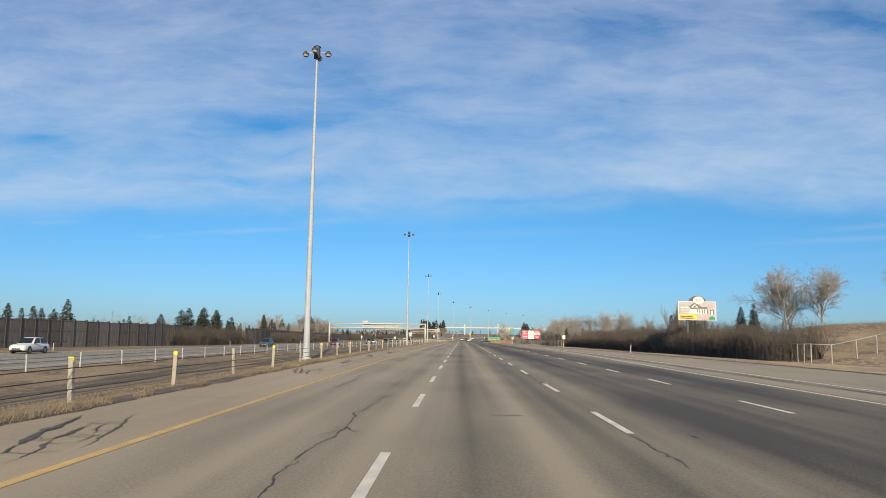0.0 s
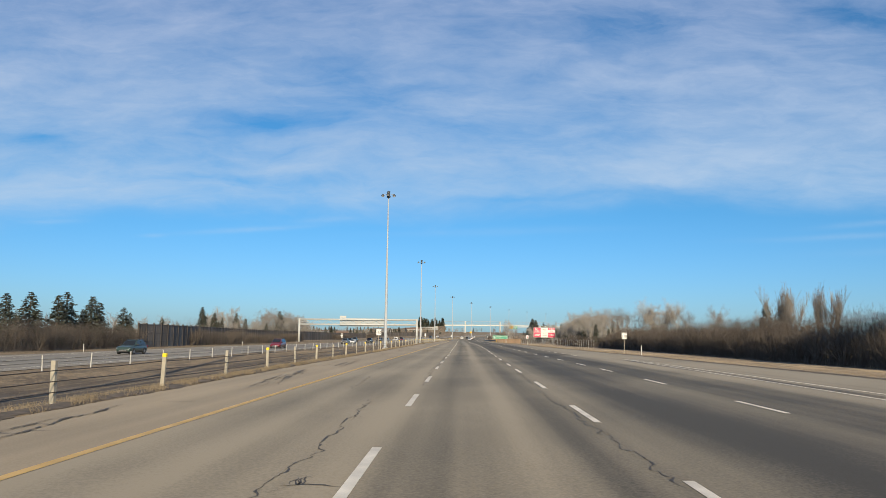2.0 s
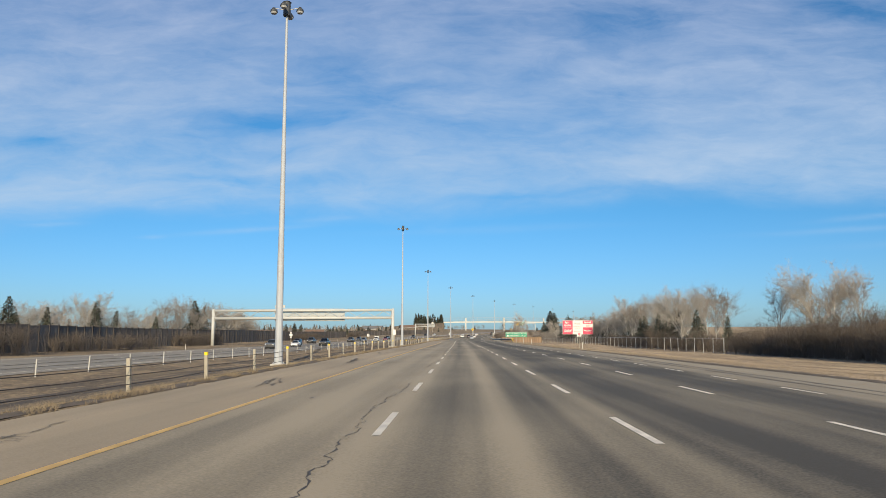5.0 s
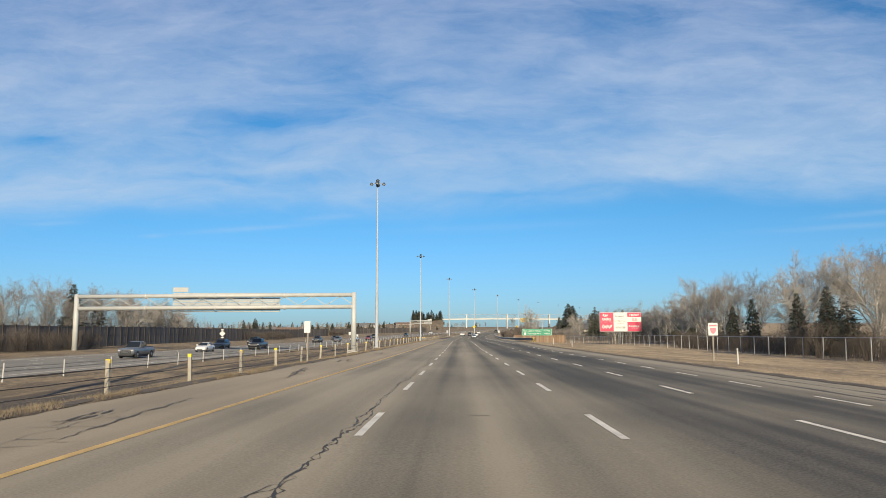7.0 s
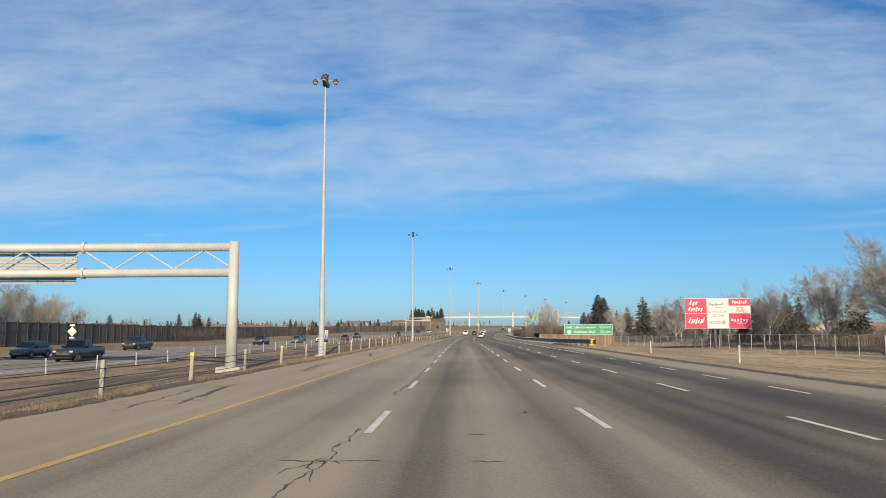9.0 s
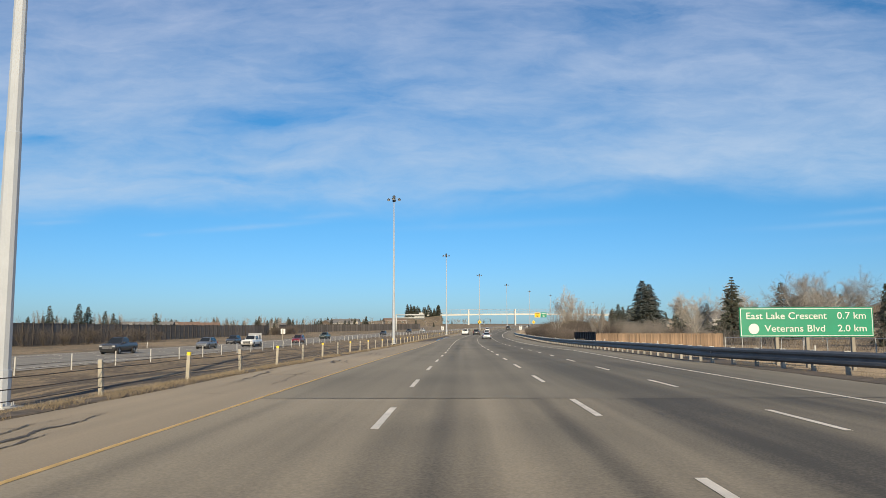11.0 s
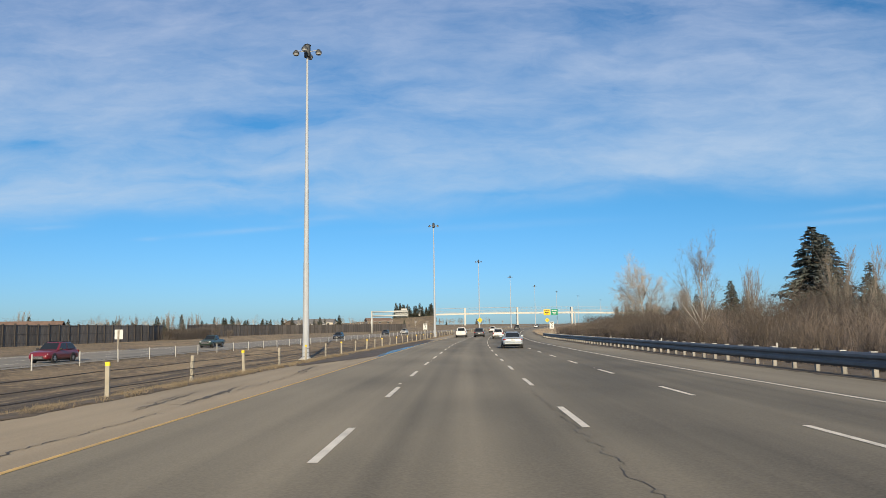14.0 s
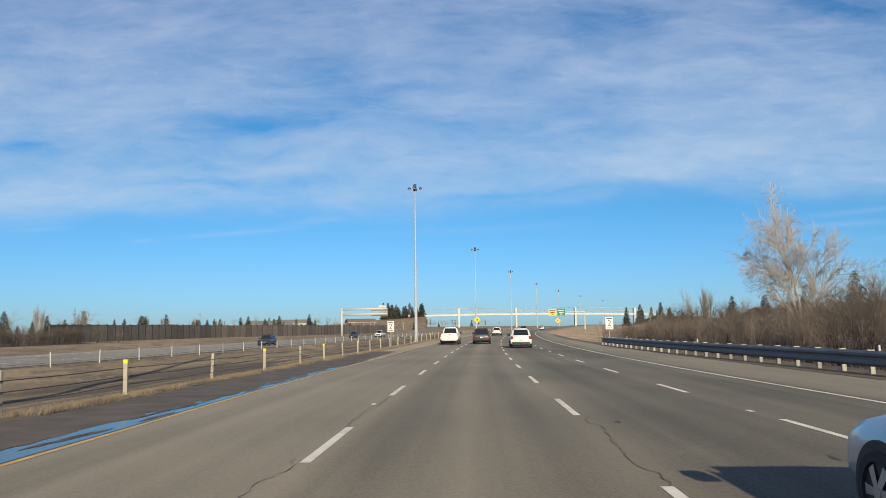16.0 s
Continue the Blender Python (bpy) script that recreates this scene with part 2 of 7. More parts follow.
    l.new(factor, ditch_streaks.inputs[0])
    l.new(tone.outputs[0], ditch_streaks.inputs[6])
    ditch_streaks.inputs[7].default_value = (0.030, 0.024, 0.019, 1)
    l.new(ditch_streaks.outputs[2], b.inputs["Base Color"])
    bp = n.new("ShaderNodeBump")
    bp.inputs["Strength"].default_value, bp.inputs["Distance"].default_value = 0.9, 0.05
    l.new(relief, bp.inputs["Height"])
    l.new(bp.outputs[0], b.inputs["Normal"])
    return m


M = {
    "grass": turf(),
    "paint_white": material("road_paint_white", (0.80, 0.715, 0.575), 0.75, vary=0.22, size=0.5, bump=0.2, grain=60),
    "paint_yellow": material("road_paint_yellow", (0.70, 0.43, 0.12), 0.6, vary=0.2, size=0.5, bump=0.2, grain=60),
    "galvanised": material("galvanised_steel", (0.50, 0.50, 0.49), 0.5, 0.35, vary=0.12, size=0.8, grain=20),
    "pole": material("pale_grey_steel", (0.415, 0.44, 0.475), 0.6, 0.0, vary=0.1, size=1.5, grain=14),
    "cream": material("cream_painted_steel", (0.50, 0.505, 0.485), 0.5, 0.0, vary=0.08, size=1.0, grain=15),
    "dark_metal": material("dark_metal", (0.06, 0.065, 0.07), 0.5, 0.3, vary=0.2, size=0.3),
    "concrete": material("concrete", (0.42, 0.40, 0.36), 0.9, vary=0.15, size=0.4, bump=0.3),
    "wood_wall": material("weathered_brown_boards", (0.145, 0.127, 0.113), 0.9, vary=0.25, size=0.6, per_piece=0.25, stretch=(3, 3, 0.4)),
    "wood_dark": material("dark_boards", (0.035, 0.033, 0.034), 0.85, vary=0.2, size=0.6, per_piece=0.2, stretch=(3, 3, 0.4)),
    "wood_pale": material("pale_weathered_boards", (0.255, 0.172, 0.112), 0.85, vary=0.25, size=0.6, per_piece=0.28, stretch=(3, 3, 0.4)),
    "wood_post": material("weathered_timber", (0.29, 0.26, 0.215), 0.9, vary=0.2, size=0.3, stretch=(4, 4, 0.5)),
}

# ---- helpers for meshes ----
def link(name, bm, mat, parent=None, smooth=False):
    me = bpy.data.meshes.new(name)
    bm.to_mesh(me)
    bm.free()
    for m in (mat if isinstance(mat, (list, tuple)) else [mat]):
        me.materials.append(m)
    if smooth:
        me.polygons.foreach_set("use_smooth", [True] * len(me.polygons))
    ob = new(name, me)
    if parent is not None:
        ob.parent = parent
    return ob


def part(name, bm, mat, parent, label="", smooth=False):
    ob = link(name, bm, mat, parent, smooth)
    return tagged(ob, label) if label else ob


def thing(name, m, label, category, group="", kind=""):
    ob = new(name)
    ob.matrix_world = m
    return tagged(ob, label, category, group, kind)


def box(bm, lo, hi, bevel=0.0):
    """Adds a box between two corners, its edges rounded off a little."""
    made = bmesh.ops.create_cube(bm, size=1)
    size = [h - l for l, h in zip(lo, hi)]
    for v in made["verts"]:
        v.co = Vector([l + (c + 0.5) * d for c, l, d in zip(v.co, lo, size)])
    if bevel:
        edges = list({e for v in made["verts"] for e in v.link_edges})
        bmesh.ops.bevel(bm, geom=edges, offset=bevel, segments=1, affect="EDGES", clamp_overlap=True)
    return bm


def tube(bm, a, b, r0, r1=None, sides=10, caps=True):
    """Adds a round bar from a to b, of radius r0 at a and r1 at b."""
    a, b = Vector(a), Vector(b)
    r1 = r0 if r1 is None else r1
    way = (b - a).normalized()
    x = way.orthogonal().normalized()
    y = way.cross(x)
    rings = []
    for c, r in ((a, r0), (b, r1)):
        rings.append([bm.verts.new(c + (x * math.cos(q) + y * math.sin(q)) * r) for q in (2 * math.pi * k / sides for k in range(sides))])
    for k in range(sides):
        j = (k + 1) % sides
        bm.faces.new((rings[0][k], rings[0][j], rings[1][j], rings[1][k]))
    if caps:
        bm.faces.new(rings[0][::-1])
        bm.faces.new(rings[1])
    return bm


def ribbon(name, s0, s1, step, profile, mat, parent=None, kind="structure"):
    """A sheet along the road; profile: rows of offset and height, or a function of s that gives them."""
    verts, faces, uvs = [], [], []
    n = max(1, round((s1 - s0) / step))
    width = 0
    for i in range(n + 1):
        s = s0 + (s1 - s0) * i / n
        rows = profile(s) if callable(profile) else profile
        width = len(rows)
        for off, up in rows:
            verts.append(at(s, off, up))
            uvs.append((off, s))
    for i in range(n):
        for j in range(width - 1):
            k = i * width + j
            faces.append((k, k + 1, k + width + 1, k + width))
    me = bpy.data.meshes.new(name)
    me.from_pydata(verts, [], faces)
    layer = me.uv_layers.new(name="road")
    for loop in me.loops:
        layer.data[loop.index].uv = uvs[loop.vertex_index]
    me.materials.append(mat)
    ob = new(name, me)
    if parent is not None:
        ob.parent = parent
    return tagged(ob, kind=kind)


def asphalt(name, base, worn, tracks, oncoming=False):
    """Asphalt whose wheel tracks and lane middles differ in tone across the road."""
    m = bpy.data.materials.new(name)
    m.use_nodes = True
    n, l = m.node_tree.nodes, m.node_tree.links
    b = n["Principled BSDF"]
    b.inputs["Roughness"].default_value, b.inputs["Diffuse Roughness"].default_value, b.inputs["Specular IOR Level"].default_value = 0.85, 1.0, 0.35
    uv = n.new("ShaderNodeUVMap")
    uv.uv_map = "road"
    sep = n.new("ShaderNodeSeparateXYZ")
    l.new(uv.outputs[0], sep.inputs[0])
    geo = n.new("ShaderNodeNewGeometry")

    def noise_of(source, scale, detail, stretch):
        mp = n.new("ShaderNodeMapping")
        mp.inputs["Scale"].default_value = stretch
        l.new(source, mp.inputs["Vector"])
        t = n.new("ShaderNodeTexNoise")
        t.inputs["Scale"].default_value, t.inputs["Detail"].default_value = scale, detail
        l.new(mp.outputs[0], t.inputs["Vector"])
        return t.outputs["Fac"]

    def calc(op, x, y=0.0, z=None):
        node = n.new("ShaderNodeMath")
        node.operation = op
        for i, v in enumerate((x, y) if z is None else (x, y, z)):
            if isinstance(v, (int, float)):
                node.inputs[i].default_value = v
            else:
                l.new(v, node.inputs[i])
        return node.outputs[0]

    long_streak = noise_of(uv.outputs[0], 1.0, 4, (1.6, 0.02, 1))
    patch = noise_of(geo.outputs["Position"], 0.25, 5, (1, 0.4, 1))
    grit = noise_of(geo.outputs["Position"], 28.0, 3, (1, 1, 1))
    tone = calc("MULTIPLY_ADD", calc("SUBTRACT", long_streak, 0.5), 0.9, 0.5)
    tone = calc("MULTIPLY_ADD", calc("SUBTRACT", patch, 0.5), 1.1, tone)
    tone = calc("MULTIPLY_ADD", calc("SUBTRACT", grit, 0.5), 0.9, tone)
    if tracks:
        # wheel tracks darkened by rubber, paler strips between and beside them
        reach = n.new("ShaderNodeMapRange")
        start, span = (-51.0, 22.0) if oncoming else (-5.0, 18.0)
        reach.inputs["From Min"].default_value, reach.inputs["From Max"].default_value = start, start + span
        l.new(sep.outputs[0], reach.inputs["Value"])
        ramp = n.new("ShaderNodeValToRGB")
        ramp.color_ramp.interpolation = "EASE"
        bands = ((-4.5, .85), (-3.7, .66), (-3.0, .82), (-1.9, .66), (-1.2, .86), (-0.55, .55), (-0.1, .36), (.35, .56), (.95, .86), (1.5, .5), (1.95, .32), (2.35, .5), (2.9, .62), (3.5, .3), (4.3, .12), (5.3, .17), (6.1, .33), (6.7, .35), (7.3, .16), (8.3, .13), (9.3, .36), (10.1, .75), (10.8, .9))
        if oncoming:
            bands = ((-48.5, .7), (-46.2, .75), (-44.6, .3), (-43.3, .42), (-42.2, .28), (-40.9, .7), (-39.7, .25), (-38.5, .4), (-37.3, .25), (-36.0, .7), (-34.8, .28), (-33.6, .42), (-32.4, .28), (-31.2, .7), (-29.5, .85), (-28.0, .8))
        stops = ramp.color_ramp.elements
        while len(stops) < len(bands):
            stops.new(0.5)
        for stop, (off, v) in zip(stops, bands):
            stop.position, stop.color = (off - start) / span, (v, v, v, 1)
        l.new(reach.outputs[0], ramp.inputs[0])
        tone = calc("MULTIPLY_ADD", calc("SUBTRACT", ramp.outputs[0], 0.5), tracks, tone)
    mix = n.new("ShaderNodeMix")
    mix.data_type, mix.clamp_factor = "RGBA", True
    mix.inputs[6].default_value, mix.inputs[7].default_value = (*base, 1), (*worn, 1)
    l.new(tone, mix.inputs[0])
    l.new(mix.outputs[2], b.inputs["Base Color"])
    bp = n.new("ShaderNodeBump")
    bp.inputs["Strength"].default_value, bp.inputs["Distance"].default_value = 0.35, 0.01
    l.new(grit, bp.inputs["Height"])
    l.new(bp.outputs[0], b.inputs["Normal"])
    return m


M["asphalt"] = asphalt("worn_asphalt", (0.0305, 0.0285, 0.0255), (0.156, 0.1395, 0.113), 1.18)
M["asphalt_new"] = asphalt("newer_asphalt", (0.0445, 0.0412, 0.0355), (0.125, 0.1145, 0.095), 0.8)
M["shoulder"] = asphalt("shoulder_asphalt", (0.108, 0.094, 0.075), (0.198, 0.168, 0.128), 0.0)
M["far_road"] = asphalt("oncoming_asphalt", (0.078, 0.076, 0.073), (0.150, 0.142, 0.130), 0.7, True)


def along(s, rows):
    return float(np.interp(s, [r[0] for r in rows], [r[1] for r in rows]))


def yellow(s):
    return along(s, ((14, -4.6), (125, -4.5), (401, -4.4), (505, -4.6), (511, -4.68), (518, -4.85), (530, -5.0)))


def lane_a(s):
    return along(s, ((10, -1.15), (64, -0.97), (100, -1.06), (130, -1.0), (145, -1.1), (300, -1.08), (370, -1.12), (405, -0.94), (435, -1.0), (470, -1.06), (490, -0.97), (515, -1.02)))


def lane_b(s):
    return along(s, ((15, 2.47), (61, 2.52), (90, 2.63), (125, 2.75), (150, 3.0), (215, 2.82), (260, 2.82), (300, 2.7), (370, 2.71), (440, 2.75), (485, 2.86)))


def lane_c(s):
    return along(s, ((19, 6.65), (100, 7.0), (133, 6.8), (152, 6.7), (225, 6.35), (300, 6.3), (380, 6.0), (408, 6.3), (435, 6.25), (470, 6.15)))


def edge_line(s):
    return along(s, ((0, 9.9), (35, 10.0), (100, 11.6), (118, 12.0)))


def merge_line(s):
    return along(s, ((0, 12.6), (35, 12.35), (118, 12.3)))


def outer_line(s):
    return along(s, ((124, 10.1), (137, 9.85), (222, 8.95), (245, 9.1), (307, 9.1), (377, 8.95), (408, 9.9), (438, 9.5), (515, 9.25), (530, 9.05)))


def kerb_right(s):
    """Where the pavement ends on the right: an entry lane that runs out."""
    return along(s, ((-20, 19.6), (35, 19.0), (51, 18.5), (138, 15.7), (150, 14.8), (200, 12.6), (245, 11.9), (330, 11.8), (400, 12.2), (450, 12.6), (560, 12.8), (640, 12.4)))


def far_near(s):
    """The median side of the oncoming carriageway."""
    return along(s, ((0, -27.5), (120, -29.5), (300, -27.8), (420, -28.5), (540, -32.5), (640, -31)))


def far_edge(s):
    """The outer side of the oncoming carriageway."""
    return along(s, ((0, -49.5), (160, -48.5), (320, -50.5), (345, -47.5), (480, -48.5), (560, -51.5), (700, -50)))


def far_level(s):
    """How far the oncoming carriageway lies below this one."""
    return along(s, ((0, -1.1), (340, -1.1), (430, -0.65), (560, -0.6), (700, -0.8)))


def shoulder_edge(s):
    """Where the left shoulder ends and the grass begins."""
    return along(s, ((-20, -7.3), (30, -7.3), (95, -7.85), (370, -7.85), (455, -7.95), (480, -7.6), (520, -7.45)))


END = 1700.0
SEAM = 361.0      # the newer asphalt begins here


def ground_profile(s):
    k = kerb_right(s)
    j = noise.noise((s * 0.15, 3, 0)) * 0.18
    f, n, d, e = far_edge(s), far_near(s), far_level(s), shoulder_edge(s)
    mound = math.exp(-((s - 112) / 42.0) ** 2)
    return ((-2600, -6), (-900, -2.0), (-300, 1.0), (-130, d + 1.0), (f - 34, d + 0.6), (f - 22, d + 0.5), (f - 10, d + 0.3), (f - 3, d + 0.02), (f - 0.3 + j * 0.5, d - 0.02), (f + 0.6, d - 0.25), (n - 0.6, d - 0.25), (n + 0.2 + j * 0.5, d - 0.02),
            (n + 2.2, d - 0.06), (-21.5, min(d - 0.45, -1.3) + j), (-16.4, -1.22), (-13, -0.75 + j * 0.4), (-10, -0.26), (e - 1.0, -0.10), (e - 0.4 + j, 0.02), (e + j, -0.01), (e + 0.4 + j, -0.25), (k - 0.6, -0.25), (k - 0.15 + j, -0.02), (k + 0.6, 0.0), (k + 3, -0.12),
            (k + 6, -0.35), (k + 12, -0.6), (k + 20, -0.75), (50, -0.3 + 2.9 * mound), (56, 0.1 + 4.2 * mound), (75, 1.6 + 3.4 * mound), (120, 3.5), (300, 4.0), (900, -1.0), (2600, -6))


ground = ribbon("ground", -60, 800, 2.0, ground_profile, M["grass"])
tagged(ground, "dry brown winter grass along the highway", "ground")
ground_far = ribbon("ground_far", 800, 3600, 40.0, ground_profile, M["grass"])
tagged(ground_far, "distant dry grassland", "ground")
ground_behind = ribbon("ground_behind", -1500, -60, 120.0, ground_profile, M["grass"])
tagged(ground_behind, "dry grass behind the road", "ground")
def across(s):
    return [(yellow(s) - 0.07 + (kerb_right(s) - yellow(s) + 0.07) * k / 8, 0.0) for k in range(9)]


road = ribbon("road", -80, SEAM, 3.0, across, M["asphalt"])
road_new = ribbon("road_ahead", SEAM, END, 3.0, across, M["asphalt_new"])
tagged(road_new, "newer dark grey asphalt highway beyond a seam", "road")
tagged(road, "worn grey asphalt highway with several lanes", "road")
shoulder_left = ribbon("shoulder_left", -80, END, 3.0, lambda s: [(shoulder_edge(s) - 0.05, -0.02), (yellow(s) - 0.07, 0.0)], M["shoulder"])
tagged(shoulder_left, "pale brownish asphalt shoulder, cracked", "shoulder")
road_far = ribbon("road_oncoming", -80, END, 4.0, lambda s: [(far_edge(s) + (far_near(s) - far_edge(s)) * k / 6, far_level(s)) for k in range(7)], M["far_road"])
tagged(road_far, "grey asphalt oncoming carriageway", "road")


def stripe(name, s0, s1, line, width, mat, parent, step=3.0, up=0.006):
    rise = up if callable(up) else lambda s: up
    return ribbon(name, s0, s1, step, lambda s: [(line(s) - width / 2, rise(s)), (line(s) + width / 2, rise(s))], mat, parent, kind="")


stripe("edge_line", -60, 335, yellow, 0.15, M["paint_yellow"], shoulder_left)
stripe("edge_line", 335, 900, yellow, 0.105, M["paint_yellow"], shoulder_left)
stripe("edge_line", -60, 118, edge_line, 0.12, M["paint_white"], road)
stripe("edge_line", -60, 117, merge_line, 0.12, M["paint_white"], road)
stripe("edge_line", 336, 900, outer_line, 0.13, M["paint_white"], road_new)
# far ends of the painted dashes: every so many, at that distance
DASH_A = ((0, 9.7), (1, 19.1), (2, 27.2), (3, 36.8), (4, 45.2), (5, 54.3), (6, 63.6), (7, 72.4), (8, 81.7), (9, 90.4), (10, 99.9), (11, 107.6), (12, 117.2), (13, 125.2), (14, 134.5), (15, 144.2), (23, 215.7), (24, 225.1), (25, 234), (26, 243.4), (27, 251.2), (28, 260), (29, 269.3), (30, 277.7), (31, 287.1), (32, 296.5), (33, 305.8), (40, 367.8), (41, 377.1), (42, 385.9), (43, 395.1), (44, 403.4), (45, 412.8), (46, 421.3), (47, 430.7), (48, 440.2), (49, 449.1), (50, 458.4), (51, 467), (52, 475.9), (53, 484.3), (54, 493.5), (56, 512), (57, 521.5), (97, 881.8))
DASH_B = ((0, 15.4), (1, 24.1), (2, 33.3), (3, 42), (4, 51.5), (5, 61), (6, 70.4), (7, 79.2), (8, 88), (9, 97.9), (10, 105.4), (11, 115.4), (12, 123.8), (13, 133), (14, 142.6), (15, 152.4), (22, 215.1), (23, 224.6), (24, 233.7), (25, 242.9), (26, 251.2), (27, 260.1), (28, 269.5), (29, 278.2), (30, 287.8), (31, 297.2), (32, 306.5), (39, 369.8), (40, 378.9), (41, 388.2), (42, 397.2), (43, 405.9), (44, 415), (45, 424.4), (46, 433.8), (47, 443.1), (48, 452.2), (49, 461.7), (50, 470.7), (51, 479), (52, 487.9), (55, 516.8), (56, 525.5), (96, 884.9))
DASH_C = ((0, 18.8), (1, 27.9), (2, 35.9), (3, 44.6), (4, 53.8), (5, 63.1), (6, 72.3), (7, 81.1), (8, 90.7), (9, 99.9), (10, 107.4), (11, 116.4), (12, 124.6), (13, 133.3), (14, 142.6), (15, 151.7), (22, 214.9), (23, 223.4), (24, 232.8), (25, 241.8), (26, 250.1), (27, 259), (28, 268.1), (29, 277.3), (30, 286), (31, 295.6), (32, 304.7), (40, 376.3), (41, 385.4), (42, 394.6), (43, 403.4), (44, 412), (45, 420.9), (46, 429.9), (47, 439.3), (48, 448.8), (49, 457.5), (50, 466.8), (51, 475.4), (52, 484.1), (53, 492.7), (55, 512.6), (56, 521.2), (96, 881.3))
for rows, line, length in ((DASH_A, lane_a, 3.35), (DASH_B, lane_b, 3.35), (DASH_C, lane_c, 3.0)):
    for n in range(-3, rows[-1][0]):
        s = along(n, rows) if n >= rows[0][0] else rows[0][1] - 9.2 * (rows[0][0] - n)
        stripe("lane_dash", s - length, s, line, 0.13, M["paint_white"], road if s < SEAM else road_new)
# chips left of older markings
for s, off, size in ((24.6, 2.58, 0.3), (42.3, 2.55, 0.25), (133.1, 2.85, 0.3), (400.0, 2.74, 0.28), (413.5, -0.94, 0.25), (434.2, -1.03, 0.2), (459.9, -1.12, 0.25), (467.9, 6.18, 0.3), (477.1, -0.93, 0.2), (516.1, -1.15, 0.3), (514.1, 6.11, 0.3)):
    stripe("paint_chip", s - size, s, lambda q, o=off: o, 0.09, M["paint_white"], road if s < SEAM else road_new)
for n in range(34):
    s = 130.9 + 5.95 * n
    stripe("lane_dash", s - 2.6, s, outer_line, 0.11, M["paint_white"], road)


def far_up(s):
    return far_level(s) + 0.008


for share in (0.29, 0.52, 0.75):
    for n in range(90):
        stripe("lane_dash", n * 9.0, n * 9.0 + 3, lambda s, k=share: far_near(s) + (far_edge(s) - far_near(s)) * k, 0.13, M["paint_white"], road_far, up=far_up)
for inset in (lambda s: far_near(s) - 1.6, lambda s: far_edge(s) + 2.4):
    stripe("edge_line", -60, 900, inset, 0.13, M["paint_white"], road_far, up=far_up)

# ---- high-mast lamps down the median ----
def mast():
    ob = thing("light_mast", Matrix(), "tall grey steel mast with ring of floodlights in median", "street lamp", "masts along the median")
    bm = bmesh.new()
    zs = ((0.0, 0.38), (1.4, 0.37), (1.42, 0.34), (10, 0.29), (10.05, 0.27), (20, 0.20), (20.05, 0.185), (33.2, 0.10))
    for (z0, r0), (z1, r1) in zip(zs, zs[1:]):
        tube(bm, (0, 0, z0), (0, 0, z1), r0, r1, 12, caps=False)
    part("pole", bm, M["pole"], ob)
    bm = bmesh.new()
    box(bm, (-0.62, -0.62, -0.5), (0.62, 0.62, 0.10), 0.04)
    part("footing", bm, M["concrete"], ob)
    bm = bmesh.new()
    tube(bm, (0, 0, 0.10), (0, 0, 0.15), 0.55, 0.55, 12)
    for k in range(8):
        q = k * math.pi / 4
        tube(bm, (0.48 * math.cos(q), 0.48 * math.sin(q), 0.12), (0.48 * math.cos(q), 0.48 * math.sin(q), 0.27), 0.03, 0.03, 6)
    part("base_plate", bm, M["galvanised"], ob)
    bm = bmesh.new()
    box(bm, (-0.17, -0.46, 0.38), (0.17, -0.33, 1.30), 0.015)
    part("access_door", bm, M["pole"], ob)
    bm = bmesh.new()
    box(bm, (-0.17, 0.33, 0.38), (0.17, 0.46, 1.30), 0.015)
    part("winch_box", bm, M["pole"], ob)
    bm = bmesh.new()
    tube(bm, (0, 0, 32.4), (0, 0, 33.7), 0.36, 0.34, 12)
    part("lamp_ring", bm, M["dark_metal"], ob)
    bm = bmesh.new()
    tube(bm, (0, 0, 33.7), (0, 0, 33.9), 0.42, 0.06, 12)
    part("hood", bm, M["dark_metal"], ob)
    for k in range(4):
        q = k * math.pi / 2
        c, s = math.cos(q), math.sin(q)
        bm = bmesh.new()
        tube(bm, (0.3 * c, 0.3 * s, 33.0), (1.15 * c, 1.15 * s, 33.15), 0.04, 0.04, 6)
        part("arm", bm, M["galvanised"], ob)
        bm = bmesh.new()
        tube(bm, (1.25 * c, 1.25 * s, 32.78), (1.25 * c, 1.25 * s, 32.98), 0.36, 0.33, 12)
        tube(bm, (1.25 * c, 1.25 * s, 32.98), (1.25 * c, 1.25 * s, 33.2), 0.30, 0.14, 12)
        floodlight = part("floodlight", bm, M["dark_metal"], ob)
        bm = bmesh.new()
        tube(bm, (1.25 * c, 1.25 * s, 32.62), (1.25 * c, 1.25 * s, 32.78), 0.26, 0.33, 12)
        part("reflector", bm, M["galvanised"], floodlight)
    return ob


first = mast()
MASTS = ((79.4, -16.45), (224.4, -16.45), (370.7, -16.4), (515.4, -16.35), (659.7, -16.5), (791.0, -16.45), (916.7, -16.1), (1055, -16.3), (1195, -16.3), (1335, -16.3), (1480, -16.3))
for i, (s, off) in enumerate(MASTS):
    m = Matrix.Translation(at(s, off, -1.22)) @ Matrix.Diagonal((1, 1, 1.016, 1)) @ pose(0, 0, 0, 0, 0, turn(s))
    if i:
        copy_thing(first, m @ Matrix.Diagonal((1, 1, 1 / 1.016, 1)))
    else:
        first.matrix_world = m

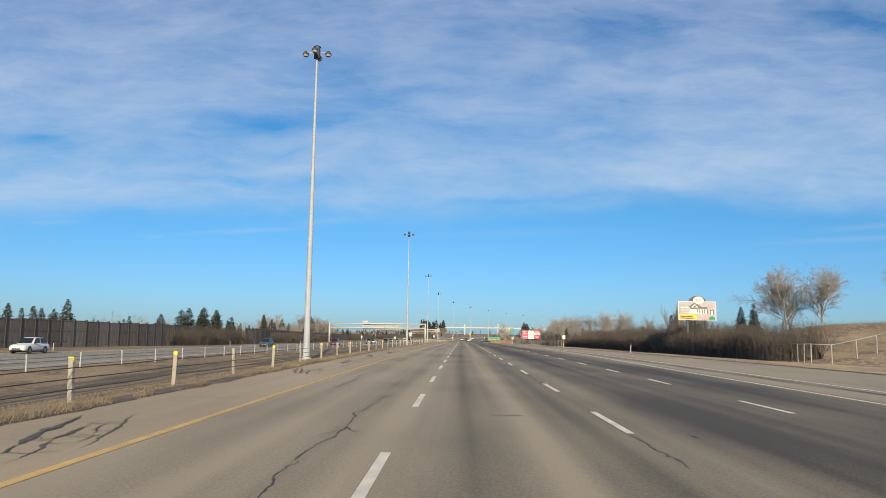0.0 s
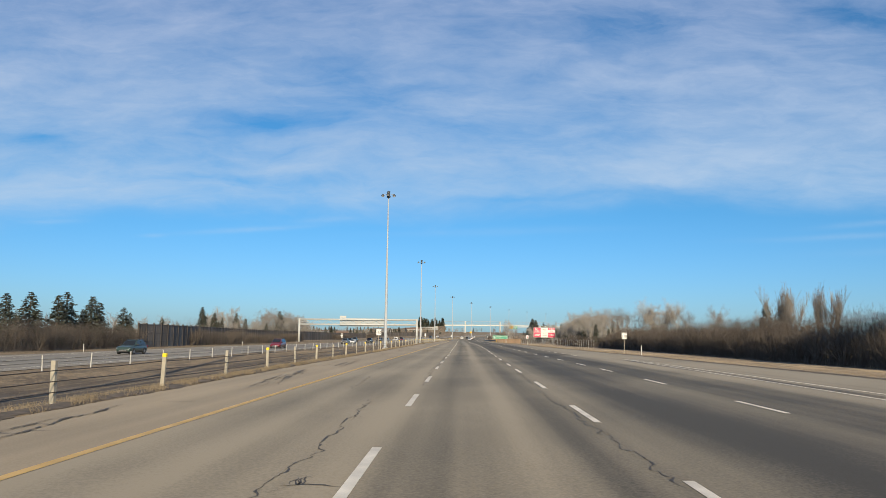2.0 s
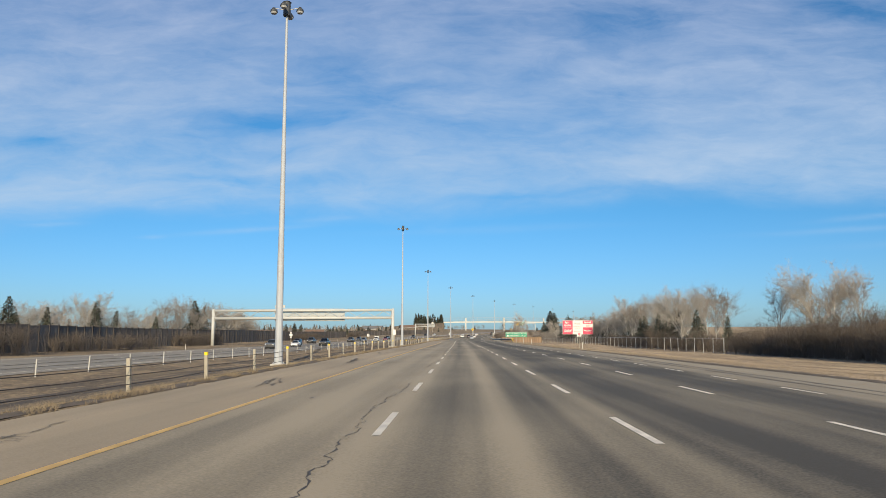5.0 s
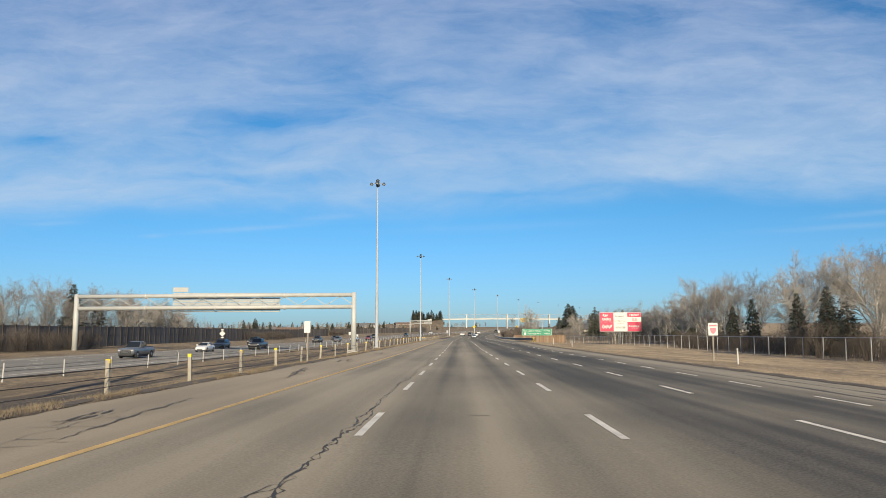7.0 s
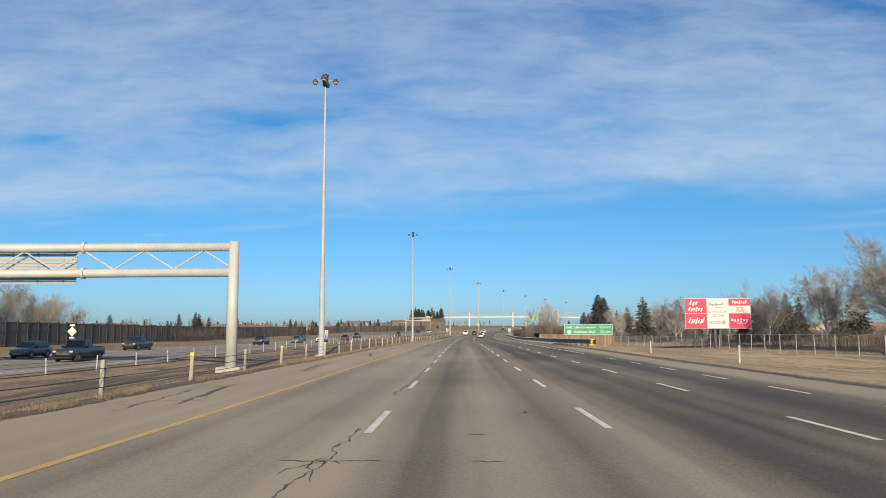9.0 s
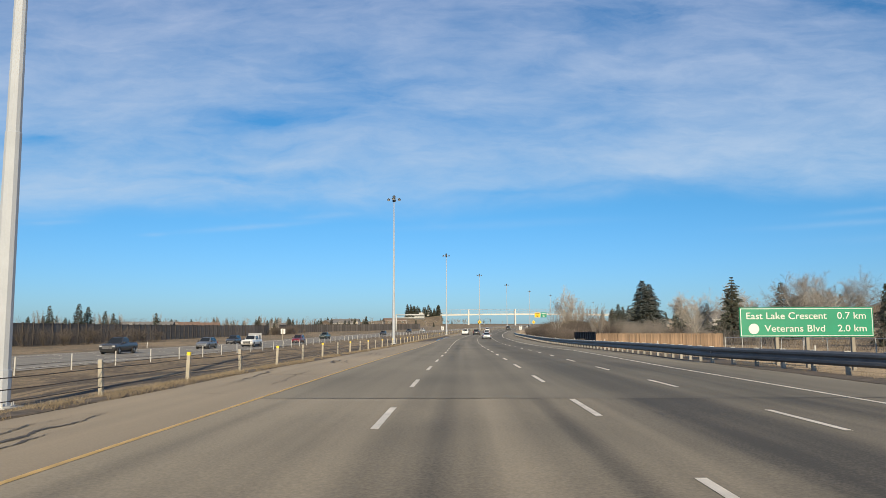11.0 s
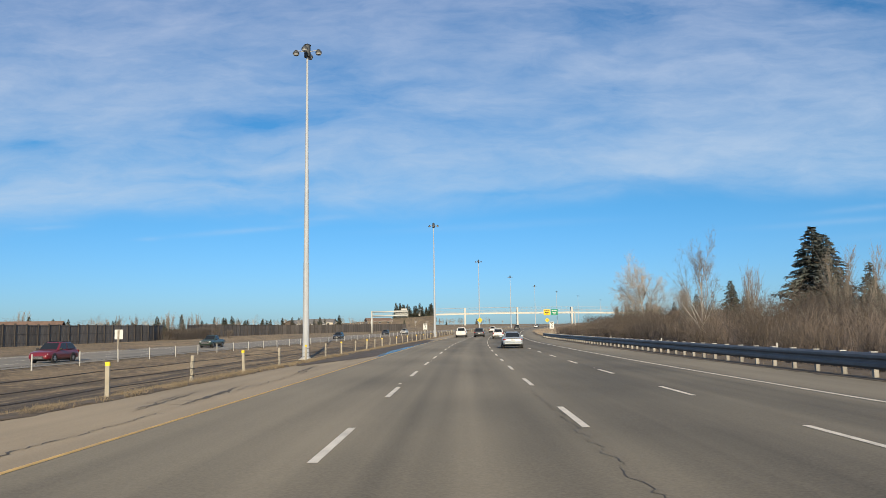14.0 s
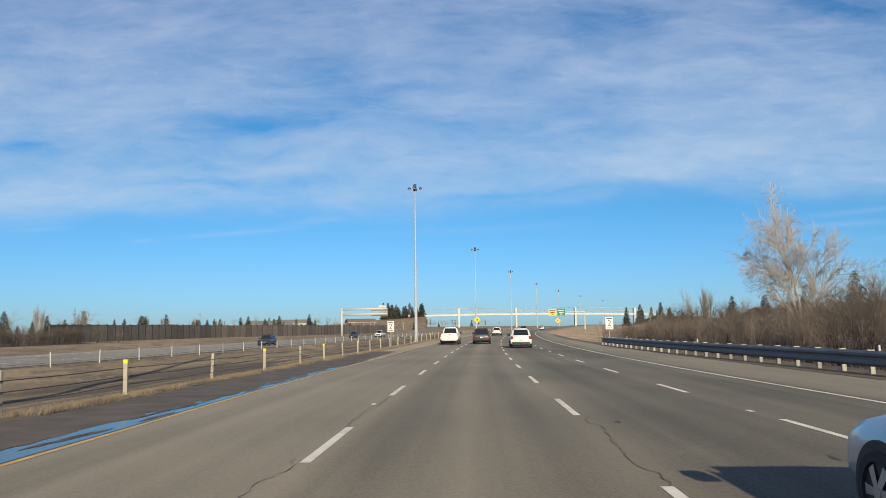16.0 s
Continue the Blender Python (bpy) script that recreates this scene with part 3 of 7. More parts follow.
# ---- roadside furniture ----
M.update({
    "post_cream": material("weathered_cream_post", (0.37, 0.335, 0.27), 0.75, vary=0.15, size=0.3, grain=30),
    "post_white": material("white_marker_post", (0.48, 0.47, 0.44), 0.7, vary=0.1, size=0.3, grain=30),
    "cap_yellow": material("yellow_reflector", (0.85, 0.62, 0.03), 0.4, vary=0.08, size=0.2),
    "cable": material("rusty_steel_cable", (0.075, 0.055, 0.045), 0.6, 0.4, vary=0.2, size=0.5),
    "beam": material("dull_grey_steel_beam", (0.150, 0.153, 0.160), 0.6, 0.35, vary=0.15, size=0.8, grain=25),
    "sign_white": material("white_sign_sheet", (0.64, 0.64, 0.625), 0.4, vary=0.04, size=0.4),
    "sign_black": material("black_sign_ink", (0.02, 0.02, 0.022), 0.5, vary=0.1, size=0.4),
    "sign_green": material("green_sign_sheet", (0.0, 0.235, 0.125), 0.4, vary=0.06, size=0.6),
    "sign_yellow": material("yellow_sign_sheet", (0.85, 0.55, 0.02), 0.4, vary=0.06, size=0.6),
    "sign_red": material("red_sign_sheet", (0.60, 0.022, 0.085), 0.4, vary=0.05, size=0.6),
    "sign_pink": material("faded_red_sign_ink", (0.62, 0.20, 0.25), 0.5, vary=0.08, size=0.4),
    "sign_grey": material("grey_print", (0.36, 0.36, 0.36), 0.5, vary=0.1, size=0.3),
    "print_dark": material("dark_grey_print", (0.13, 0.125, 0.13), 0.5, vary=0.15, size=0.2),
    "sign_pale": material("pale_print", (0.42, 0.40, 0.41), 0.5, vary=0.12, size=0.3),
    "sign_rose": material("rose_print", (0.58, 0.36, 0.36), 0.5, vary=0.12, size=0.3),
    "rail_post": material("weathered_grey_timber", (0.26, 0.25, 0.23), 0.9, vary=0.25, size=0.3, per_piece=0.25, stretch=(4, 4, 0.5)),
    "aluminium": material("ribbed_aluminium_back", (0.42, 0.42, 0.405), 0.5, 0.1, vary=0.08, size=0.6),
    "puddle": material("muddy_water", (0.035, 0.03, 0.024), 0.2, 0.0, vary=0.1, size=2.0),
})


def placed(ob, s, off, up=0.0, spin=0.0):
    ob.matrix_world = Matrix.Translation(at(s, off, up)) @ pose(0, 0, 0, 0, 0, turn(s) + spin)
    return ob


def shared(name, me, parent, m):
    ob = new(name, me)
    ob.parent = parent
    ob.matrix_world = m
    return ob


def mesh_of(name, bm, *mats):
    me = bpy.data.meshes.new(name)
    bm.to_mesh(me)
    bm.free()
    for m in mats:
        me.materials.append(m)
    return me


def ground_up(s, off):
    """The ground's height over the road at an offset."""
    rows = ground_profile(s)
    return float(np.interp(off, [r[0] for r in rows], [r[1] for r in rows]))


# cable barriers on both sides of the median
bm = bmesh.new()
box(bm, (-0.06, -0.04, -0.35), (0.06, 0.04, 1.0), 0.008)
plain_post = mesh_of("post", bm, M["post_cream"])
bm = bmesh.new()
box(bm, (-0.063, -0.043, 0.89), (0.063, 0.043, 1.004), 0.006)
cap_mesh = mesh_of("cap", bm, M["cap_yellow"])
bm = bmesh.new()
box(bm, (-0.055, -0.055, -0.35), (0.055, 0.055, 0.98), 0.01)
twist_post = mesh_of("post", bm, M["post_cream"])
bm = bmesh.new()
tube(bm, (0, 0, -0.25), (0, 0, 1.1), 0.052, 0.046, 8)
white_post = mesh_of("post", bm, M["post_white"])


def cables(parent, line, heights, s0, s1, every):
    for h in heights:
        bm = bmesh.new()
        s = s0
        while s < s1:
            a, b = at(s, line(s), 0) , at(s + every, line(s + every), 0)
            mid = (a + b) / 2 + Vector((0, 0, h - 0.015))
            a, b = a + Vector((0, 0, h)), b + Vector((0, 0, h))
            tube(bm, a, mid, 0.012, 0.012, 5, caps=False)
            tube(bm, mid, b, 0.012, 0.012, 5, caps=False)
            s += every
        part("cable", bm, M["cable"], parent)


near_barrier = thing("cable_barrier", Matrix(), "three-cable barrier with cream posts on the median edge", "barrier", "median cable barriers")
POSTS = ((0, 17.0), (3, 35.5), (7, 60.4), (13, 97.4), (19, 132.9), (23, 158.1), (33, 220.9), (39, 257.8), (45, 294.6), (49, 320.4), (58, 375.2), (63, 406.4), (65, 418.6), (71, 457.3), (77, 495.8), (79, 509.5), (81, 521.0), (84, 542.0), (150, 955.0))
POST_LINE = -9.0
rng = random.Random(4)


def inner(name, me, parent):
    """A piece that sits in its parent's own place."""
    ob = new(name, me)
    ob.parent = parent
    return ob


for n in range(-4, 140):
    s = along(n, POSTS) if n >= 0 else 17.0 + n * 6.2
    m = Matrix.Translation(at(s, POST_LINE, -0.14)) @ pose(0, 0, 0, rng.uniform(-2, 2), rng.uniform(-3, 3), turn(s) + rng.uniform(-6, 6))
    post = shared("post", plain_post if n % 2 else twist_post, near_barrier, m)
    if n % 2 or n in (0, 20, 34, 36, 38):
        inner("cap", cap_mesh, post)
# the cables weave from side to side of the posts
for h in (0.14, 0.38, 0.62):
    soup = []
    for n in range(-4, 140):
        s = along(n, POSTS) if n >= 0 else 17.0 + n * 6.2
        soup.append(at(s, POST_LINE + (-0.078 if n % 2 else 0.078), h))
    bm = bmesh.new()
    for a, b in zip(soup, soup[1:]):
        mid = (a + b) / 2 - Vector((0, 0, 0.02))
        tube(bm, a, mid, 0.012, 0.012, 5, caps=False)
        tube(bm, mid, b, 0.012, 0.012, 5, caps=False)
    part("cable", bm, M["cable"], near_barrier)

far_barrier = thing("cable_barrier", Matrix(), "cable barrier with slim white posts beside oncoming lanes", "barrier", "median cable barriers")


def far_line(s):
    return far_near(s) + 2.2


for k in range(130):
    s = 5 + 6.6 * k
    shared("post", white_post, far_barrier, Matrix.Translation(at(s, far_line(s), ground_up(s, far_line(s)))) @ pose(0, 0, 0, rng.uniform(-2, 2), rng.uniform(-2, 2), 0))
cables(far_barrier, lambda s: far_line(s), (-0.55, -0.33), -20, 860, 8.6)

# slim marker posts beside the outer shoulders
bm = bmesh.new()
box(bm, (-0.05, -0.02, -0.2), (0.05, 0.02, 1.0), 0.008)
marker_mesh = mesh_of("marker_post", bm, M["post_white"])
bm = bmesh.new()
box(bm, (-0.04, -0.026, 0.82), (0.04, -0.018, 0.93))
marker_patch = mesh_of("reflector", bm, M["sign_grey"])
for s, off in ((97.0, 21.5), (142.0, 18.9), (267.5, 18.0), (324.7, 16.0), (343.9, 15.8), (160, -49.6), (92, -50.5), (235, -50.5), (395, -49.2), (297, -51.5), (462, -49.8)):
    ob = thing("marker_post", Matrix.Translation(at(s, off, ground_up(s, off))) @ pose(0, 0, 0, rng.uniform(-3, 3), rng.uniform(-4, 4), turn(s)), "slim white roadside marker post in dry grass", "marker post", "roadside marker posts")
    for name, me in (("post", marker_mesh), ("reflector", marker_patch)):
        o = new(name, me)
        o.parent = ob


# steel guardrail on the right
def rail_line(s):
    return along(s, ((362, 15.2), (370, 13.6), (380, 12.0), (390, 12.4), (405, 12.7), (445, 13.1), (464, 13.2), (498, 13.7), (532, 13.7), (574, 12.6)))


guardrail = thing("guardrail", Matrix(), "dull grey steel guardrail on short pale posts", "guardrail")
for lift, name in ((0.0, "beam"),):
    outline = [(x, 0.765 - (0.765 - z) * 1.45) for x, z in ((0, 0.42), (0.07, 0.47), (0.07, 0.53), (0.0, 0.575), (0.0, 0.61), (0.07, 0.655), (0.07, 0.71), (0, 0.76), (-0.02, 0.765), (-0.02, 0.415))]
    s = 364.0
    while s < 573:
        bm = bmesh.new()
        rings = []
        for k in range(3):
            q = s + 3.81 * k / 2
            rings.append([bm.verts.new(at(q, rail_line(q) - x, z)) for x, z in outline])
        for r0, r1 in zip(rings, rings[1:]):
            for i in range(len(outline)):
                j = (i + 1) % len(outline)
                bm.faces.new((r0[i], r0[j], r1[j], r1[i]))
        part("beam", bm, M["beam"], guardrail)
        s += 3.81
bm = bmesh.new()
box(bm, (0.03, -0.06, -0.3), (0.18, 0.06, 0.72), 0.01)
rail_post = mesh_of("post", bm, M["rail_post"])
bm = bmesh.new()
box(bm, (-0.02, -0.05, 0.76), (0.2, 0.05, 0.79), 0.005)
rail_cap = mesh_of("cap", bm, M["post_white"])
k = 0
s = 364.6
while s < 576:
    m = Matrix.Translation(at(s, rail_line(s), 0)) @ pose(0, 0, 0, 0, 0, turn(s))
    post = shared("post", rail_post, guardrail, m)
    shared("cap", rail_cap, post, m)
    s += 1.905
bm = bmesh.new()
box(bm, (-0.03, -0.03, 0.76), (0.03, 0.0, 0.95), 0.004)
tab = mesh_of("reflector_tab", bm, M["post_white"])
for s in range(372, 574, 19):
    shared("reflector_tab", tab, guardrail, Matrix.Translation(at(s, rail_line(s) + 0.05, 0)))


# signs
def text_part(words, size, mat, parent, x, z, y, width=None, name="lettering", label=""):
    """Lettering of that height, centred on x and z, on a board that faces the traffic."""
    cu = bpy.data.curves.new("letters", "FONT")
    cu.body, cu.size, cu.align_x, cu.align_y, cu.extrude = words, size, "CENTER", "CENTER", 0.004
    cu.resolution_u = 3
    tmp = new("letters", cu)
    me = bpy.data.meshes.new_from_object(tmp, depsgraph=bpy.context.evaluated_depsgraph_get())
    bpy.data.objects.remove(tmp)
    me.materials.clear()
    me.materials.append(mat)
    ob = new(name, me)
    ob.parent = parent
    wide = max(v.co.x for v in me.vertices) - min(v.co.x for v in me.vertices)
    ob.matrix_local = pose(x, y, z, 90, 0, 0) @ Matrix.Diagonal(((width / wide) if width else 1, 1, 1, 1))
    return tagged(ob, label) if label else ob


def bar(parent, mat, x0, z0, x1, z1, y, name="print", label="", thick=0.006):
    bm = box(bmesh.new(), (x0, y - thick, z0), (x1, y, z1))
    return part(name, bm, mat, parent, label)


def board(parent, x0, z0, x1, z1, mat, y=0.0, deep=0.03, name="panel", round_off=0.012, label=""):
    bm = box(bmesh.new(), (x0, y, z0), (x1, y + deep, z1), round_off)
    return part(name, bm, mat, parent, label)


def post_part(parent, x, z1, mat, w=0.045, y=0.05, name="post", z0=-0.4):
    bm = box(bmesh.new(), (x - w, y, z0), (x + w, y + 2 * w, z1), 0.006)
    return part(name, bm, mat, parent)


def speed_sign(s, off, up, top):
    ob = placed(thing("speed_limit_sign", Matrix(), "white speed limit sign reading 110 on wooden post", "road sign", "speed limit signs"), s, off, up)
    w, h = 0.36, 0.86
    board(ob, -w, top - h, w, top, M["sign_white"])
    for x0, z0, x1, z1 in ((-w + .02, top - .035, w - .02, top - .02), (-w + .02, top - h + .02, w - .02, top - h + .035), (-w + .02, top - h + .035, -w + .035, top - .035), (w - .035, top - h + .035, w - .02, top - .035)):
        bar(ob, M["sign_black"], x0, z0, x1, z1, -0.001, "border")
    text_part("MAXIMUM", 0.12, M["sign_black"], ob, 0, top - 0.15, -0.003, 0.54)
    text_part("110", 0.52, M["sign_black"], ob, 0, top - 0.52, -0.003, 0.58)
    post_part(ob, 0, top - 0.05, M["wood_post"])


speed_sign(165.9, 22.2, -0.55, 2.9)
speed_sign(165.0, -11.4, -0.4, 2.8)

ob = placed(thing("blank_sign", Matrix(), "blank white sign board on leaning wooden post", "road sign"), 269.9, -9.88, -0.25, 3)
board(ob, -0.21, 1.92, 0.21, 2.7, M["sign_white"])
post_part(ob, 0.03, 2.6, M["wood_post"], 0.055)

ob = placed(thing("information_sign", Matrix(), "faded white sign with a rose-red shield", "road sign"), 273.5, 18.5, -0.4)
board(ob, -0.34, 1.85, 0.34, 2.75, M["sign_white"])
bm = bmesh.new()
pts = ((-0.2, 2.4), (0.2, 2.4), (0.21, 2.2), (0.12, 2.03), (0, 1.95), (-0.12, 2.03), (-0.21, 2.2))
bm.faces.new([bm.verts.new((x, -0.006, z)) for x, z in pts])
part("shield", bm, M["sign_pink"], ob)
bar(ob, M["sign_pink"], -0.27, 2.5, 0.27, 2.62, -0.001)
post_part(ob, 0, 2.6, M["wood_post"], 0.05)

# green guide sign
ob = placed(thing("guide_sign", Matrix(), "green distance sign with white lettering on two posts", "road sign"), 380.1, 16.75, 0.0)
board(ob, -3.17, 1.2, 3.17, 2.62, M["sign_green"], round_off=0.04, deep=0.05)
for x0, z0, x1, z1 in ((-3.12, 2.54, 3.12, 2.57), (-3.12, 1.25, 3.12, 1.28), (-3.12, 1.28, -3.09, 2.54), (3.09, 1.28, 3.12, 2.54)):
    bar(ob, M["sign_white"], x0, z0, x1, z1, -0.001, "border")
text_part("East Lake Crescent", 0.46, M["sign_white"], ob, -0.95, 2.2, -0.004, 3.8)
text_part("0.7 km", 0.46, M["sign_white"], ob, 2.15, 2.2, -0.004, 1.35)
text_part("Veterans Blvd", 0.46, M["sign_white"], ob, -0.55, 1.6, -0.004, 2.85)
text_part("2.0 km", 0.46, M["sign_white"], ob, 2.15, 1.6, -0.004, 1.35)
bm = bmesh.new()
tube(bm, (-2.5, 0, 1.6), (-2.5, -0.008, 1.6), 0.25, 0.25, 20)
part("route_shield", bm, M["sign_white"], ob)
for x in (-1.4, 0.05, 2.2):
    post_part(ob, x, 2.5, M["wood_post"], 0.08, z0=-1.4)

ob = placed(thing("hazard_marker", Matrix(), "black and yellow striped marker board at guardrail end", "road sign"), 364.5, 14.6, -0.2)
board(ob, -0.25, 0.2, 0.25, 1.0, M["sign_yellow"])
for k in range(4):
    bm = bmesh.new()
    z = 0.3 + 0.18 * k
    bm.faces.new([bm.verts.new((x, -0.004, q)) for x, q in ((-0.25, z + 0.07), (0, z), (0.25, z + 0.07), (0.25, z - 0.02), (0, z - 0.09), (-0.25, z - 0.02))])
    part("stripe", bm, M["sign_black"], ob)
post_part(ob, 0, 1.0, M["wood_post"])


def diamond_sign(s, off, up, centre, half, label, two=False):
    ob = placed(thing("warning_sign", Matrix(), label, "road sign"), s, off, up)
    bm = box(bmesh.new(), (-half * 0.72, 0, -half * 0.72), (half * 0.72, 0.03, half * 0.72), 0.02)
    bmesh.ops.rotate(bm, verts=bm.verts, matrix=Matrix.Rotation(radians(45), 3, "Y"))
    bmesh.ops.translate(bm, verts=bm.verts, vec=(0, 0, centre))
    part("panel", bm, M["sign_yellow"] if two else M["sign_white"], ob)
    if two:
        bm = bmesh.new()
        bm.faces.new([bm.verts.new((x * half, -0.006, centre + z * half)) for x, z in ((-0.3, -0.1), (0.0, 0.45), (0.3, 0.1), (0.12, 0.1), (0.12, -0.4), (-0.12, -0.4), (-0.12, -0.1))])
        part("arrow", bm, M["sign_black"], ob)
    post_part(ob, 0, centre + half + 0.1, M["wood_post"], 0.05)
    return ob


ob = diamond_sign(376.7, -49.6, -1.05, 2.75, 0.62, "pale diamond sign back with small tabs, beside oncoming lanes")
board(ob, -0.32, 3.42, 0.32, 3.66, M["sign_white"], name="tab")
board(ob, -0.32, 1.85, 0.32, 2.05, M["sign_white"], name="tab")
diamond_sign(745, -10.6, -0.3, 4.4, 1.1, "yellow diamond warning sign with a black bent arrow", True)
diamond_sign(800, 15.0, 0.0, 4.0, 1.1, "yellow diamond warning sign with a black bent arrow", True)

for s, off, up in ((583.6, 14.8, 0.6), (593.2, -10.9, -0.3)):
    ob = placed(thing("route_marker", Matrix(), "white route marker sign with a black number 2", "road sign", "route markers"), s, off, up)
    top = 2.2 if off > 0 else 3.1
    board(ob, -0.42, top - 1.35, 0.42, top, M["sign_white"])
    text_part("2", 0.9, M["sign_black"], ob, 0, top - 0.68, -0.003)
    bar(ob, M["sign_black"], -0.3, top - 0.22, 0.3, top - 0.1, -0.001)
    bar(ob, M["sign_black"], -0.28, top - 1.24, 0.28, top - 1.16, -0.001)
    post_part(ob, 0, top - 0.1, M["wood_post"], 0.06)

for s, off, top in ((539.7, -48.9, 3.2),):
    ob = placed(thing("information_board", Matrix(), "pale blank back of a sign on wooden post", "road sign", "sign backs"), s, off, ground_up(s, off))
    board(ob, -0.6, top - 1.35, 0.6, top, M["sign_white"])
    post_part(ob, 0, top - 0.1, M["wood_post"], 0.1, y=-0.2)


# billboards
def billboard_frame(ob, x0, z0, x1, z1, legs, base=-0.5):
    board(ob, x0, z0, x1, z1, M["sign_white"], deep=0.12, round_off=0.02)
    for k in range(5):
        x = x0 + (x1 - x0) * (k + 0.5) / 5
        bm = box(bmesh.new(), (x - 0.03, 0.12, z0 + 0.1), (x + 0.03, 0.2, z1 - 0.1))
        part("stringer", bm, M["dark_metal"], ob)
    for x in legs:
        bm = box(bmesh.new(), (x - 0.12, 0.2, base), (x + 0.12, 0.42, z1 - 0.2), 0.02)
        part("leg", bm, M["dark_metal"], ob)


ob = placed(thing("billboard", Matrix(), "red and white roadside billboard with panels of print", "billboard"), 388.0, 36.2, -0.65, 2)
W, Z0, Z1 = 2.83, 1.66, 4.24
billboard_frame(ob, -W, Z0, W, Z1, (-0.2, 0.25))
ob.scale = (1.64, 1.64, 1.64)
third = 2 * W / 3
bar(ob, M["sign_red"], -W + 0.03, Z0 + 0.03, -W + third, Z1 - 0.03, -0.001, "red_panel")
bar(ob, M["sign_red"], W - third, Z1 - 0.62, W - 0.03, Z1 - 0.03, -0.001, "red_panel")
bar(ob, M["sign_red"], W - third, Z0 + 0.03, W - 0.03, Z0 + 1.30, -0.001, "red_panel")
bar(ob, M["sign_white"], -W + 0.03, (Z0 + Z1) / 2 - 0.015, -W + third, (Z0 + Z1) / 2 + 0.015, -0.008, "divider")
# brand marks as plain slanting strokes in their colours
def strokes(x, z, w, h, n, mat, lean=0.12):
    for k in range(n):
        a = x - w / 2 + w * k / n
        bm = bmesh.new()
        q = w / n * 0.62
        low = z - h / 2 * (1 if k % 2 else 0.6)
        high = z + h / 2 * (1 if k % 3 == 0 else 0.55)
        bm.faces.new([bm.verts.new(p) for p in ((a, -0.010, low), (a + q, -0.010, low), (a + q + lean, -0.010, high), (a + lean, -0.010, high))])
        part("mark", bm, mat, ob)
strokes(-W + 0.75, Z1 - 0.40, 0.75, 0.42, 3, M["sign_white"])
strokes(-W + 0.9, Z1 - 0.92, 1.25, 0.40, 6, M["sign_white"])
strokes(-W + 0.92, Z0 + 0.66, 1.35, 0.55, 7, M["sign_white"], 0.2)
strokes(W - third / 2, Z1 - 0.33, 1.3, 0.34, 7, M["sign_white"], 0.06)
bar(ob, M["sign_rose"], W - third / 2 - 0.3, Z1 - 1.16, W - third / 2 + 0.32, Z1 - 0.74, -0.001, "mark")
bar(ob, M["sign_white"], W - third / 2 - 0.06, Z1 - 1.0, W - third / 2 + 0.1, Z1 - 0.8, -0.008, "mark")
strokes(W - third / 2, Z0 + 0.72, 1.5, 0.26, 6, M["sign_white"], 0.0)
bar(ob, M["sign_white"], W - third / 2 - 0.3, Z0 + 0.44, W - third / 2 + 0.5, Z0 + 0.50, -0.008, "mark")
strokes(-0.1, Z1 - 0.52, 1.2, 0.20, 7, M["print_dark"], 0.0)
bar(ob, M["sign_grey"], -0.2, Z1 - 0.80, 0.55, Z1 - 0.74, -0.001, "mark")
text_part("RECREATION", 0.27, M["print_dark"], ob, 0, Z1 - 1.18, -0.004, 1.6)
text_part("CENTRE", 0.27, M["print_dark"], ob, 0, Z1 - 1.48, -0.004, 1.0)
bm = bmesh.new()
bm.faces.new([bm.verts.new((x, -0.006, Z0 + z)) for x, z in ((-0.7, 0.42), (0.4, 0.42), (0.4, 0.28), (0.75, 0.54), (0.4, 0.80), (0.4, 0.66), (-0.7, 0.66))])
part("arrow", bm, M["sign_grey"], ob)
text_part("NEXT EXIT", 0.17, M["sign_white"], ob, -0.15, Z0 + 0.54, -0.010, 0.95)

ob = placed(thing("billboard", Matrix(), "advertising billboard with a house picture and yellow strip", "billboard"), 119.2, 36.9, -0.5, 3)
W, Z0, Z1 = 1.86, 3.18, 5.02
billboard_frame(ob, -W, Z0, W, Z1, (-0.9, 0.9))
ob.scale = (1.63, 1.63, 1.63)
bar(ob, M["sign_pale"], -W + 0.07, Z0 + 0.07, W - 0.07, Z1 - 0.07, -0.001, "picture")
bar(ob, M["sign_grey"], -W + 0.07, Z0 + 0.62, 0.1, Z0 + 1.5, -0.005, "picture_shade")
bar(ob, M["sign_yellow"], -W + 0.10, Z0 + 0.10, -0.02, Z0 + 0.54, -0.010, "yellow_strip")


def shape(name, mat, pts, y):
    bm = bmesh.new()
    bm.faces.new([bm.verts.new((x, y, Z0 + z)) for x, z in pts])
    return part(name, bm, mat, ob)


shape("picture_roof", M["print_dark"], ((-0.95, 1.22), (-0.25, 1.74), (0.42, 1.30), (0.95, 1.30), (1.05, 1.18), (-0.95, 1.18)), -0.014)
shape("picture_gable", M["sign_white"], ((-0.62, 1.24), (-0.25, 1.56), (0.12, 1.24)), -0.018)
shape("picture_window", M["sign_black"], ((-0.36, 1.28), (-0.14, 1.28), (-0.14, 1.42), (-0.36, 1.42)), -0.022)
bar(ob, M["sign_white"], -0.75, Z0 + 0.60, 0.95, Z0 + 1.18, -0.012, "picture_house")
bar(ob, M["print_dark"], -0.70, Z0 + 1.08, 0.98, Z0 + 1.17, -0.020, "picture_eave")
for k in range(5):
    bar(ob, M["print_dark"], -0.05 + 0.24 * k, Z0 + 0.66, 0.05 + 0.24 * k, Z0 + 1.06, -0.020, "picture_window")
text_part("COMES", 0.26, M["sign_white"], ob, -1.12, Z0 + 0.98, -0.030, 0.95)
